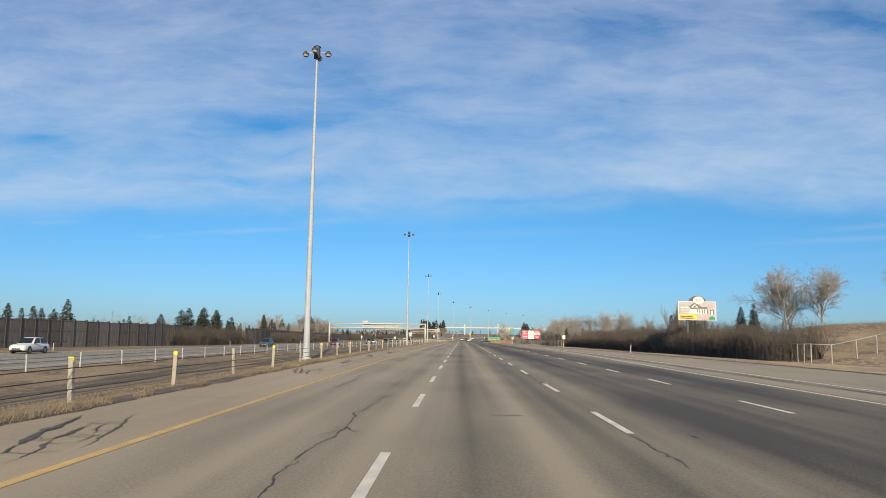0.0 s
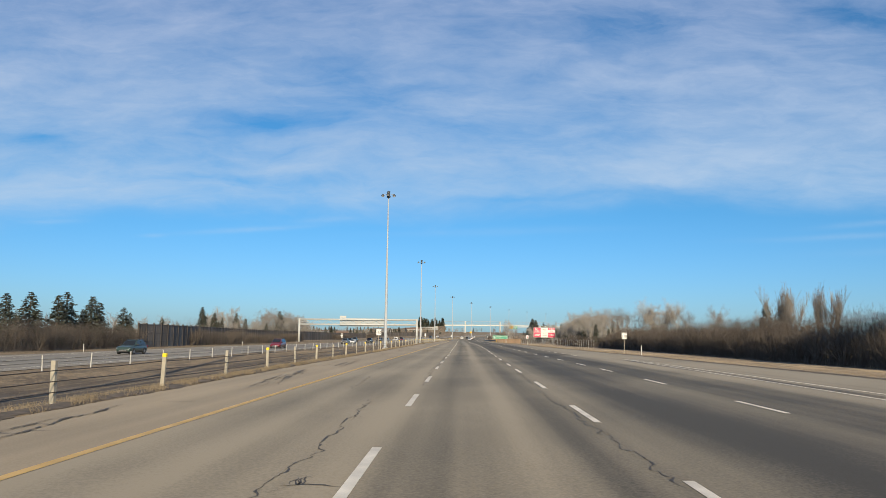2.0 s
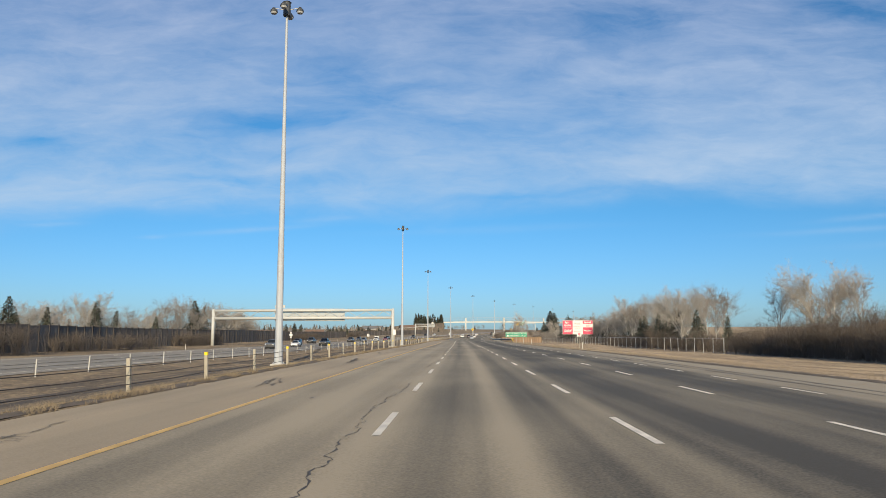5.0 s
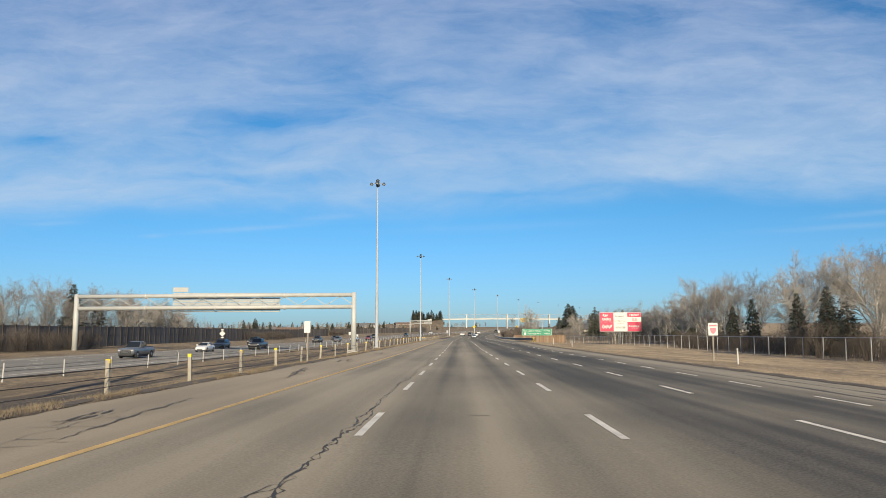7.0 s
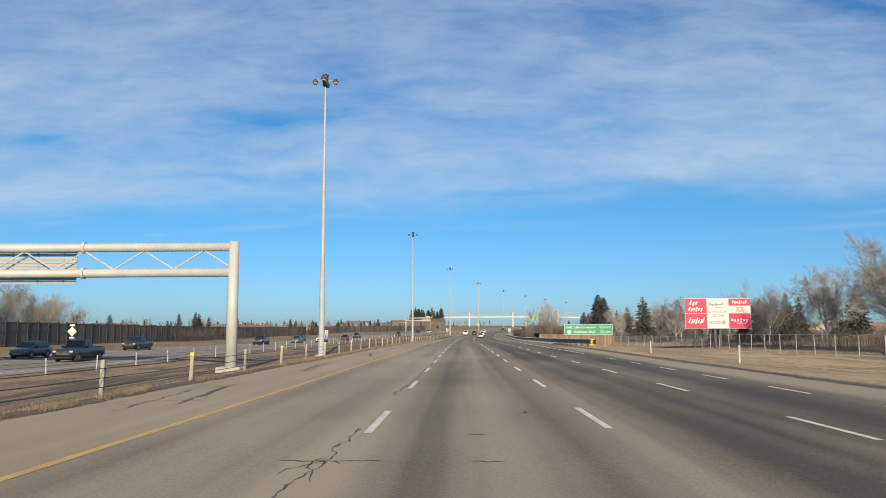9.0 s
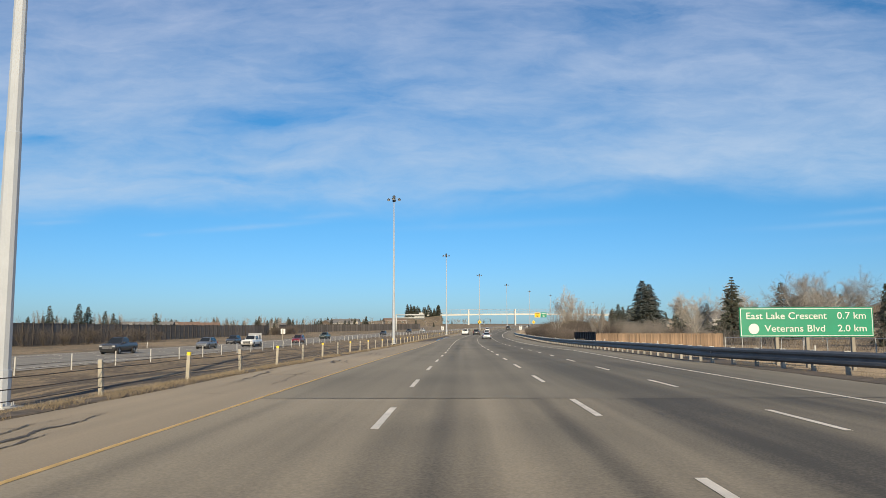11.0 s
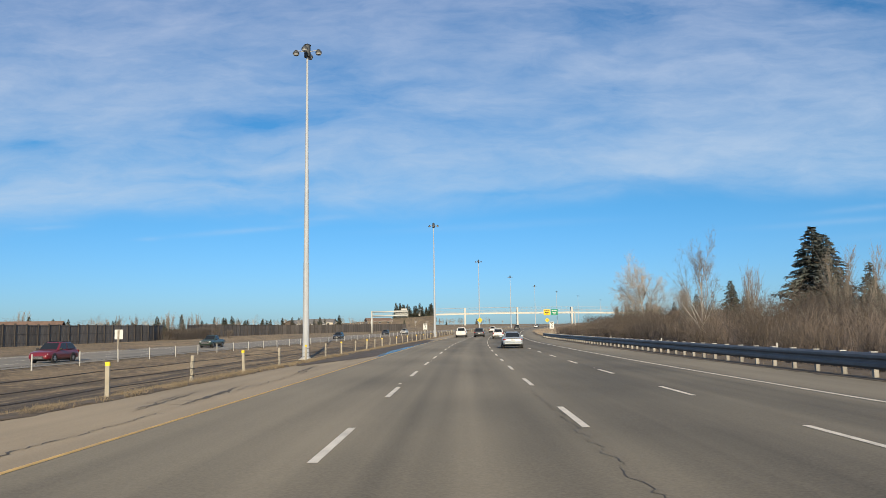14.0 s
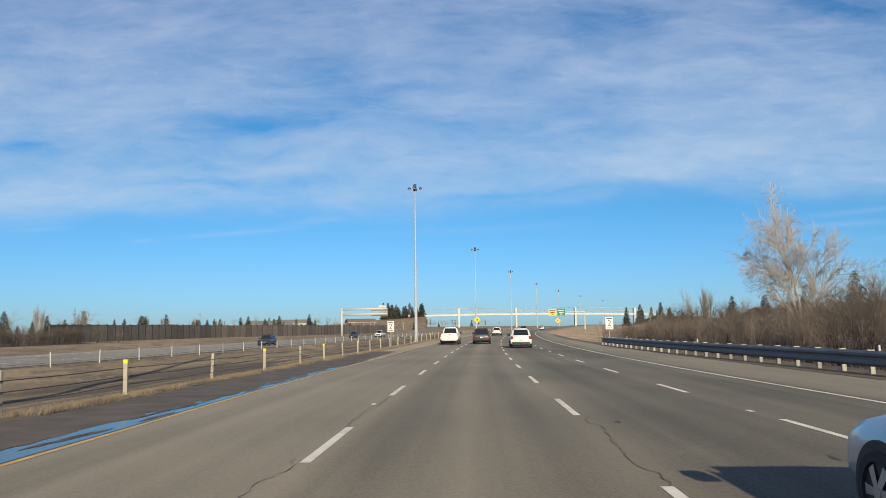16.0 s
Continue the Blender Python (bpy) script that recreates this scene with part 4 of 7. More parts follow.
text_part("STANDARD", 0.26, M["sign_white"], ob, -0.78, Z0 + 0.72, -0.030, 1.62)
bar(ob, M["sign_white"], -W + 0.24, Z0 + 1.16, -0.75, Z0 + 1.30, -0.026, "print")
for z, x1 in ((0.16, -0.35), (0.33, -0.45)):
    bar(ob, M["sign_black"], -W + 0.2, Z0 + z, x1, Z0 + z + 0.09, -0.018, "print")
bar(ob, M["sign_rose"], 0.45, Z0 + 0.10, 1.15, Z0 + 0.52, -0.016, "picture_flower")
shape("picture_shrub", M["sign_green"], ((0.95, 0.08), (1.7, 0.08), (1.72, 0.28), (1.5, 0.42), (1.15, 0.36)), -0.02)
bar(ob, M["print_dark"], 1.25, Z0 + 0.52, 1.6, Z0 + 1.05, -0.016, "picture_porch")
bar(ob, M["sign_white"], 1.32, Z0 + 0.52, 1.52, Z0 + 0.95, -0.020, "picture_door")
for z in (1.52, 1.38):
    bar(ob, M["sign_rose"], 0.85, Z0 + z, 1.7, Z0 + z + 0.09, -0.010, "print")
bm = bmesh.new()
tube(bm, (0.05, 0.06, Z1 - 0.1), (0.05, 0.14, Z1 - 0.1), 0.62, 0.62, 28)
bmesh.ops.scale(bm, verts=bm.verts, vec=(1.4, 1, 1), space=Matrix.Translation((-0.05, 0, -(Z1 - 0.1))))
part("crest", bm, M["dark_metal"], ob)
bm = bmesh.new()
tube(bm, (0.12, -0.03, Z1 + 0.1), (0.12, 0.05, Z1 + 0.1), 0.36, 0.36, 28)
bmesh.ops.scale(bm, verts=bm.verts, vec=(1.45, 1, 1), space=Matrix.Translation((-0.12, 0, -(Z1 + 0.1))))
part("crest_oval", bm, M["sign_white"], ob)
bar(ob, M["sign_rose"], -0.12, Z1, 0.02, Z1 + 0.2, -0.035, "mark")
bar(ob, M["sign_rose"], 0.12, Z1, 0.28, Z1 + 0.2, -0.035, "mark")


# sign gantries over the oncoming lanes, seen from behind
def gantry(a, b, height, chord, sign0, sign1, label, two=True):
    """Tubular gantry between the feet a and b; the sign boards hang between the shares sign0 and sign1 of the span."""
    a, b = Vector(a), Vector(b)
    ob = thing("sign_gantry", Matrix.Translation(b), label, "sign gantry", "sign gantries")
    a, b = a - b, Vector((0, 0, 0))
    up = Vector((0, 0, 1))
    way = (a - b)
    for foot in ((b, a) if two else (a,)):
        bm = bmesh.new()
        tube(bm, foot - up * 0.1, foot + up * height, 0.42, 0.35, 14)
        part("post", bm, M["cream"], ob, smooth=True)
        bm = bmesh.new()
        box(bm, (foot.x - 0.85, foot.y - 0.85, foot.z - 0.6), (foot.x + 0.85, foot.y + 0.85, foot.z + 0.3), 0.05)
        part("footing", bm, M["concrete"], ob)
    tops = (height - 0.36, height - 0.36 - chord)
    for z in tops:
        bm = bmesh.new()
        tube(bm, b + up * z, a + up * z, 0.31, 0.31, 14)
        part("chord", bm, M["cream"], ob, smooth=True)
        for share in (0.25, 0.5, 0.75) if two else (0.5,):
            c = b + way * share + up * z
            d = way.normalized()
            bm = bmesh.new()
            tube(bm, c - d * 0.1, c + d * 0.1, 0.41, 0.41, 14)
            part("flange", bm, M["cream"], ob)
    n = 20 if two else 8
    for k in range(n):
        p, q = b + way * (k / n), b + way * ((k + 1) / n)
        z0, z1 = (tops[0] - 0.25, tops[1] + 0.25) if k % 2 else (tops[1] + 0.25, tops[0] - 0.25)
        bm = bmesh.new()
        tube(bm, p + up * z0, q + up * z1, 0.055, 0.055, 6)
        part("brace", bm, M["cream"], ob)
    # ribbed backs of the sign boards
    d = way.normalized()
    out = Vector((-d.y, d.x, 0))
    out = out if out.y > 0 else -out
    p, q = b + way * sign0, b + way * sign1
    n = 12
    low, high = tops[1] - 0.7, tops[0] + 0.45
    for k in range(n):
        z0, z1 = low + (high - low) * k / n, low + (high - low) * (k + 1) / n - 0.05
        bm = bmesh.new()
        box(bm, (0, 0.0, z0), ((q - p).length, 0.08, z1), 0.012)
        m = Matrix.Translation(p + out * 0.78) @ Matrix.Rotation(math.atan2((q - p).y, (q - p).x), 4, "Z")
        bmesh.ops.transform(bm, matrix=m, verts=bm.verts)
        part("sign_back_plank", bm, M["aluminium"], ob)
    for k in range(9):
        c = p + (q - p) * ((k + 0.5) / 9) + out * 0.70
        bm = bmesh.new()
        tube(bm, c + up * low, c + up * high, 0.05, 0.05, 6)
        part("hanger", bm, M["aluminium"], ob)
    c = p + (q - p) * (0.93 if two else 0.3)
    bm = bmesh.new()
    box(bm, (c.x - 1.2, c.y + 0.74, high), (c.x + 1.2, c.y + 0.82, high + 0.75), 0.02)
    part("exit_tab", bm, M["aluminium"], ob)
    return ob


gantry(at(332.9, -58.3, -1.4), at(334.1, -15.85, -1.15), 9.1, 1.82, 0.27, 0.66, "cream tubular gantry holding aluminium sign backs over oncoming lanes")
gantry(at(743.5, -56.0, -1.0), at(743.5, -40.5, -1.0), 9.6, 1.7, 0.0, 0.36, "cream cantilever gantry with pale sign backs beside oncoming lanes", False)

# ---- bare trees, spruces and shrubs ----
M.update({
    "bark": material("pale_grey_bark", (0.46, 0.435, 0.395), 0.9, vary=0.25, size=0.6, stretch=(3, 3, 0.6)),
    "twig": material("bare_brown_twigs", (0.245, 0.218, 0.19), 0.9, vary=0.25, size=1.5, per_piece=0.18),
    "twig_pale": material("bare_pale_twigs", (0.34, 0.315, 0.285), 0.9, vary=0.22, size=1.5, per_piece=0.15),
    "shrub": material("bare_shrub_stems", (0.115, 0.094, 0.077), 0.9, vary=0.3, size=1.2, per_piece=0.22),
    "shrub_pale": material("pale_reddish_brush", (0.21, 0.168, 0.142), 0.9, vary=0.3, size=1.2),
    "bark_dark": material("dark_spruce_bark", (0.10, 0.075, 0.055), 0.9, vary=0.25, size=0.4),
    "needles": material("spruce_needles", (0.068, 0.080, 0.060), 0.85, vary=0.4, size=0.5, per_piece=0.2),
    "needles_blue": material("bluish_spruce_needles", (0.115, 0.132, 0.122), 0.85, vary=0.35, size=0.5, per_piece=0.15),
    "needles_pine": material("pine_needles", (0.105, 0.115, 0.082), 0.85, vary=0.4, size=0.5, per_piece=0.15),
    "straw": material("dry_grass_blades", (0.225, 0.178, 0.118), 0.95, vary=0.35, size=0.8),
})


class Soup:
    """Vertices and faces gathered for one mesh."""

    def __init__(self):
        self.v, self.f = [], []

    def limb(self, pts, radii, sides):
        base = len(self.v)
        for i, (p, r) in enumerate(zip(pts, radii)):
            d = (pts[min(i + 1, len(pts) - 1)] - pts[max(i - 1, 0)]).normalized()
            x = d.orthogonal().normalized()
            y = d.cross(x)
            for k in range(sides):
                q = 2 * math.pi * k / sides
                self.v.append(p + (x * math.cos(q) + y * math.sin(q)) * r)
        for i in range(len(pts) - 1):
            for k in range(sides):
                a, b = base + i * sides + k, base + i * sides + (k + 1) % sides
                self.f.append((a, b, b + sides, a + sides))

    def face(self, *pts):
        base = len(self.v)
        self.v.extend(pts)
        self.f.append(tuple(range(base, base + len(pts))))

    def mesh(self, name, mat):
        me = bpy.data.meshes.new(name)
        me.from_pydata([tuple(p) for p in self.v], [], self.f)
        me.materials.append(mat)
        return me


def aside(r, d, angle, bearing=None):
    """A direction that leaves d by that angle, on a random side or near that bearing."""
    x = d.orthogonal().normalized()
    y = d.cross(x)
    q = r.uniform(0, 2 * math.pi) if bearing is None else bearing + r.uniform(-0.5, 0.5)
    return (d * math.cos(angle) + (x * math.cos(q) + y * math.sin(q)) * math.sin(angle)).normalized()


def grow(r, wood, twigs, p, d, length, radius, level, plan):
    kids, angle, share, lift, keep = plan[level]
    pts, radii = [p], [radius]
    steps = 4 if level == 0 else 3 if level == 1 else 2 if level == 2 and plan is not BUSH else 1
    for i in range(steps):
        d = (d + Vector((r.gauss(0, keep), r.gauss(0, keep), r.gauss(0, keep) + lift))).normalized()
        pts.append(pts[-1] + d * length / steps)
        radii.append(radius * (1 - (0.62 if level else 0.6) * (i + 1) / steps))
    (wood if level < 2 else twigs).limb(pts, radii, (4 if plan is BUSH else 7) if level == 0 else (3 if plan is BUSH else 4) if level == 1 else 3)
    if level + 1 >= len(plan):
        return
    for k in range(kids):
        f = r.uniform((0.16 if plan is SPREAD else 0.28) if level == 0 else 0.18, 1.0) if k else 1.0
        i = min(int(f * steps), steps - 1)
        q = pts[i].lerp(pts[i + 1], f * steps - i)
        grow(r, wood, twigs, q, aside(r, d, radians(r.uniform(angle * 0.55, angle * 1.3)), k * 2.4 if level == 0 else None), length * share * r.uniform(0.65, 1.15) * (1.15 - 0.4 * f if level == 0 else 1), max(radius * 0.52 * (1.1 - 0.5 * f), 0.0011), level + 1, plan)


def bare_tree(seed, plan, first, radius, label, wood_mat, twig_mat, stems=1, name="bare_tree", category="tree"):
    r = random.Random(seed)
    wood, twigs = Soup(), Soup()
    for k in range(stems):
        d = Vector((0, 0, 1)) if stems == 1 else aside(r, Vector((0, 0, 1)), radians(r.uniform(4, 22)))
        grow(r, wood, twigs, Vector((r.uniform(-0.03, 0.03) * (stems > 1), r.uniform(-0.03, 0.03) * (stems > 1), -0.02)), d, first, radius, 0, plan)
    top = max(v.z for v in twigs.v)
    for soup in (wood, twigs):
        soup.v = [v / top for v in soup.v]
    ob = thing(name, Matrix(), label, category)
    for part_name, soup, mat in (("trunk", wood, wood_mat), ("crown", twigs, twig_mat)):
        o = new(part_name, soup.mesh(part_name, mat))
        o.parent = ob
    return ob


# kids, angle, share of length, lift, crookedness, level by level
SPREAD = ((11, 46, 0.92, 0.05, 0.05), (11, 40, 0.46, 0.07, 0.12), (9, 42, 0.56, 0.03, 0.18), (7, 44, 0.58, 0.0, 0.2), (0, 40, 0.5, 0.0, 0.22))
TALL = ((14, 42, 0.58, 0.05, 0.05), (7, 38, 0.50, 0.12, 0.14), (6, 40, 0.52, 0.08, 0.18), (5, 42, 0.55, 0.03, 0.2), (0, 40, 0.5, 0.0, 0.22))
UPRIGHT = ((16, 15, 0.42, 0.06, 0.03), (6, 16, 0.55, 0.22, 0.07), (5, 20, 0.5, 0.2, 0.1), (0, 20, 0.5, 0.1, 0.1))
FAR = ((9, 42, 0.62, 0.04, 0.05), (6, 40, 0.5, 0.08, 0.15), (5, 42, 0.55, 0.0, 0.2), (0, 40, 0.5, 0.0, 0.2))
BUSH = ((5, 30, 0.60, 0.05, 0.10), (4, 34, 0.62, 0.06, 0.16), (3, 36, 0.62, 0.04, 0.2), (0, 36, 0.5, 0.0, 0.2))


def spruce(seed, label, needle_mat, wide=0.2, levels=24, ragged=0.25, start=0.05, sprays=5, fine=1.0):
    r = random.Random(seed)
    ob = thing("spruce_tree", Matrix(), label, "tree")
    wood, leaf = Soup(), Soup()
    wood.limb([Vector((0, 0, -0.03)), Vector((0.004, 0, 0.5)), Vector((0, 0, 0.98))], [0.02, 0.012, 0.002], 7)
    for k in range(levels):
        f = k / (levels - 1)
        z = start + (0.97 - start) * f
        reach = wide * (1 - f) ** 0.8 * r.uniform(1 - ragged, 1 + ragged * 0.5) + 0.014
        arms = 6 + int(6 * (1 - f))
        for a in range(arms):
            q = 2 * math.pi * (a + r.uniform(-0.4, 0.4)) / arms + k * 1.7
            out = Vector((math.cos(q), math.sin(q), 0))
            side = Vector((-out.y, out.x, 0))
            long = reach * r.uniform(0.65, 1.12)
            root = Vector((0, 0, z + 0.012))
            tip = root + out * long + Vector((0, 0, long * r.uniform(-0.45, 0.0)))
            wood.limb([root, tip], [0.0032, 0.001], 3)
            n = sprays + int(sprays * 1.2 * (1 - f))
            for j in range(n):
                g = 0.3 + 0.72 * (j + r.random()) / n
                c = root.lerp(tip, g)
                w = fine * (0.030 + 0.10 * reach) * r.uniform(0.7, 1.35) * (1.25 - 0.5 * g)
                sway = (side * r.uniform(-1, 1) + out * r.uniform(0.15, 1.0) + Vector((0, 0, r.uniform(-0.85, 0.2)))).normalized()
                flat_ = sway.cross(Vector((r.uniform(-0.6, 0.6), r.uniform(-0.6, 0.6), 1))).normalized()
                leaf.face(c - flat_ * w * 0.16, c + sway * w * 0.5 - flat_ * w * 0.34, c + sway * w * 1.35, c + sway * w * 0.55 + flat_ * w * 0.36)
    for part_name, soup, mat in (("trunk", wood, M["bark_dark"]), ("crown", leaf, needle_mat)):
        o = new(part_name, soup.mesh(part_name, mat))
        o.parent = ob
    return ob


KINDS = {
    "spread": [bare_tree(k, SPREAD, 0.55, 0.018, "leafless pale cottonwood tree with a wide crown", M["bark"], M["twig_pale"]) for k in (22, 16, 26)],
    "tall": [bare_tree(31 + k, TALL, 0.8, 0.016, "tall leafless tree with fine grey-brown twigs", M["bark"], M["twig"]) for k in range(3)],
    "sapling": [bare_tree(41 + k, FAR, 0.7, 0.02, "leafless grey-brown tree in a distant row", M["bark"], M["twig"]) for k in range(3)],
    "poplar": [bare_tree(51 + k, UPRIGHT, 0.9, 0.010, "narrow upright leafless poplar", M["twig"], M["twig"], 3, "poplar_tree") for k in range(2)],
    "shrub": [bare_tree(71 + k, BUSH, 0.55, 0.008, "leafless brown roadside shrub with fanned stems", M["shrub"], M["shrub"], 14, "shrub", "shrub") for k in range(4)],
    "spruce": [spruce(91 + k, "dark green spruce tree with ragged drooping branches", M["needles"], 0.25 + 0.04 * k, 26 + 2 * k) for k in range(3)],
    "blue": [spruce(101 + k, "broad bluish-green spruce tree", M["needles_blue"], 0.34, 36, 0.28, 0.04, 22, 0.62) for k in range(2)],
    "pine": [spruce(111, "irregular dark pine tree with open crown", M["needles_pine"], 0.30, 21, 0.6, 0.20, 22, 0.55)],
}
used = dict.fromkeys(KINDS, 0)
rng = random.Random(8)


def plant(kind, s, off, height, up=None, wide=1.0, xyz=None):
    """One plant of that height, its foot on the ground."""
    base = Vector(xyz) if xyz else at(s, off, ground_up(s, off) if up is None else up)
    n = used[kind]
    used[kind] += 1
    models = KINDS[kind]
    m = Matrix.Translation(base - Vector((0, 0, 0.05))) @ pose(0, 0, 0, rng.uniform(-2, 2), rng.uniform(-2, 2), rng.uniform(0, 360)) @ Matrix.Diagonal((height * wide, height * wide, height, 1))
    model = models[n % len(models)]
    if n < len(models):
        model.matrix_world = m
    else:
        copy_thing(model, m @ Matrix.Diagonal([1 / k for k in model.scale] + [1]))


def tops(kind, rows):
    """Plants whose tops stand that high above the road."""
    for s, off, top in rows:
        plant(kind, s, off, top - ground_up(s, off), wide=1.35 if kind == "spruce" and 150 < s < 200 else 1.25 if kind == "blue" else 0.78 if kind == "spread" and s > 560 else 1.0)


def wall_line_guess(s):
    """Roughly where the sound wall stands."""
    return along(s, ((20, -60), (200, -54), (300, -62), (600, -74), (850, -70)))


# the long bare hedge on the right
s = 84.0
while s < 252:
    for row, (low, high) in enumerate(((3.7, 4.7), (4.8, 5.9))):
        h = rng.uniform(low, high) * (0.8 if s > 235 else 1)
        plant("shrub", s + rng.uniform(-0.8, 0.8), 34.8 + row * 2.8 + max(0, 100 - s) * 0.12 + rng.uniform(-0.5, 0.5), h, wide=rng.uniform(1.0, 1.3))
    s += 2.5
# shrubs behind the guardrail, taller away from the road
s = 446.0
while s < 612:
    for row in range(3):
        off = 17.2 + row * 2.9 + max(0, s - 585) * 0.25
        h = (2.6 + row * 1.0) * rng.uniform(0.85, 1.2) * along(s, ((446, 0.8), (465, 0.95), (520, 1.15), (560, 1.0), (612, 0.9)))
        if s > 456:
            plant("shrub", s + rng.uniform(-0.8, 0.8), off + rng.uniform(-0.6, 0.6), h, wide=rng.uniform(1.05, 1.4))
    s += 3.5
for s, off, h in ((612, 26, 3.5), (622, 30, 4), (640, 33, 4.5), (655, 36, 5), (672, 37, 5.5), (690, 40, 5), (430, 13.9, 1.2), (436, 14.0, 0.9), (456, 15.6, 2.0), (462, 15.6, 1.8), (447, 29, 3.2), (452, 31, 3.6), (458, 30, 3.0), (464, 33, 3.8), (470, 31, 3.2), (262, 34.6, 3.5), (268, 35, 4.2), (275, 35, 3.0), (283, 34.2, 4), (291, 34, 4.5), (298, 36, 3.6), (305, 37, 4), (345, 40, 3), (352, 39, 3.4)):
    plant("shrub", s, off, h, wide=1.15)
# bushes before the gaps of the sound wall
for s0, s1, off, h in ((138, 184, -53, 4.2), (214, 252, -54.5, 4.0), (262, 300, -57, 3.2), (318, 345, -60, 3.6), (455, 486, -65, 3.6), (486, 502, -64, 2.8), (606, 642, -72, 3.8)):
    s = s0
    while s < s1:
        plant("shrub", s, off - 0.5 + rng.uniform(-1.5, 1), h * rng.uniform(0.75, 1.15), wide=1.45)
        s += 4.6

tops("spread", ((569.4, 30.4, 15.4), (125, 53, 14.6), (121, 57, 14.8), (130, 56, 14.2), (104, 62, 13.5), (272.4, 55, 14), (313.1, 42.4, 13), (363.9, 47.2, 13), (290.1, 39.1, 10.8), (389.9, 43.3, 9.7), (381.7, 48.1, 10.8), (462, 58, 12), (455, 50, 8.5), (448, 47, 10), (477, 40.8, 9.4), (484, 52, 11), (372, -68, 10.5), (384, -71, 10.5), (396, -73, 9.8), (408, -72, 9.0), (418, -77, 9.6), (356, -70, 12),
                (318, -80, 11.5), (300, -78, 9), (326, -72, 8.5), (286, -75, 8)))
tops("tall", ((452, 60, 8.5), (458, 54, 8), (464, 64, 9), (471, 58, 8.5), (478, 66, 9.5), (486, 58, 9), (494, 66, 9.5), (501, 60, 9), (508, 70, 10), (336, -71, 11), (343, -74, 12), (350, -72, 12.5), (358, -75, 13), (366, -73, 12), (376, -76, 11.5), (385, -74, 12), (393, -77, 12.5), (400, -73, 12), (408, -76, 11), (416, -75, 9.5), (424, -74, 7.5), (432, -78, 7), (338, 47, 12.5), (347, 45, 12.2), (352, 48, 13), (358, 45, 11), (369, 50, 11.5), (374, 46, 9.5), (310, 52, 13), (317, 56, 13.2), (327, 54, 13), (396, 47, 8.5), (266, 58, 12), (284, 58, 12.5), (296, 44, 12), (303, 48, 12.5), (322, 48, 12.5), (332, 50, 12), (343, 46, 10.5), (352, 52, 11), (258, 50, 10), (246, 54, 9.5), (236, 58, 10), (225, 55, 8.5), (280, 52, 11.5), (216, 60, 8), (420, 56, 9), (432, 60, 9), (446, 62, 9), (480, 66, 9.5), (492, 70, 9), (512, 62, 9.5), (521, 58, 8.5), (540, 55, 9),
              (404, 58, 9), (410, 52, 8), (312, -84, 10), (296, -70, 7), (336, -80, 9.5), (342, -76, 8.5), (352, -74, 7.5), (360, -78, 7), (372, -80, 6.5), (276, -72, 6.5), (250, -74, 6), (225, -70, 5.5), (212, -74, 5.5)))
tops("poplar", ((187.8, 52.4, 11.6), (189.6, 53.6, 10.8), (186, 53.4, 10.2), (184.4, 52.8, 9.6), (172, 52.5, 10.4), (173.6, 53.6, 9.8), (170.4, 53, 9.2), (175.5, 53, 8.8), (455, 20.2, 4.6), (463, 21.5, 4.8), (459, 23, 4.5), (522, 25, 6.4), (515, 24, 7.0), (500, 24.5, 7.3), (535, 24.5, 5.4), (484, 24.5, 7.2), (545, 26, 6), (551, 27, 5.6), (620, 34, 8.5), (602, 30, 7),
                (170, -84, 5.5), (520, -88, 7), (524, -89, 6.5), (640, -105, 7), (700, -100, 6.5)))
tops("spruce", ((272, 41, 4.6), (420, 54.3, 7.9), (421, 57.4, 8.3), (420, 59.5, 8.8), (424, 63.4, 8.5), (420, 71.9, 10.7), (416, 66.5, 8.2), (281, 39, 6.0), (298, 38.5, 5.4), (308, 40, 6.4), (540, 54.1, 10.1), (572, 69.5, 9.4), (540, 66.2, 10.6), (480, 61, 8.5), (497, 66, 9), (489, 72, 8.6), (511, 74, 9.5), (357, -71, 11), (372, -74, 10), (300, 41.5, 6.8), (307, 43, 7.2), (326, 41.5, 6.5), (341, 44, 6), (474, 55, 10), (436, 52, 7.5), (427, 54, 7), (200, 55, 8.5), (198, 57, 8), (146, 56, 9), (150, 55, 8.5), (108, 70, 9.5), (480, 60, 8), (560, 42, 9), (566, 44, 8.4), (590, 44, 8), (609, 40, 6),
                (260.6, -68.7, 8.7), (264, -69.5, 8.0), (268, -68, 7.5), (284, -71, 6.5), (306.6, -73.6, 8.6), (303, -72, 7), (312, -72, 6.8), (160, -60.5, 6.6), (168, -62, 7.2), (173, -60.5, 7.0), (178, -61.5, 7.8), (184, -61, 7.4), (189, -62, 6.6), (194, -60, 6.0), (163, -66, 5.6), (152, -88, 6.6), (158, -88, 5.2), (131, -70, 7.2), (136, -75, 5.6), (142, -78, 5.2), (117, -72, 5.8), (101, -75, 5.2),
                (210, -66, 5.5), (236, -70, 5.2), (478, -75, 6.8), (484, -73, 7.4), (489, -74, 7.0), (494, -73, 6.2), (530, -90, 6.6), (560, -92, 5.2), (590, -96, 5.6), (655, -98, 5.6), (690, -96, 6.2), (694, -97, 6.0), (724, -94, 5.4), (760, -90, 6)))
tops("blue", ((531.5, 43.2, 14), (532.5, 45.3, 13.2)))
tops("pine", ((468.9, 44.3, 10.7), (476, 47, 9.5)))

plant("tall", 495, 18.8, 9.8, wide=0.6)

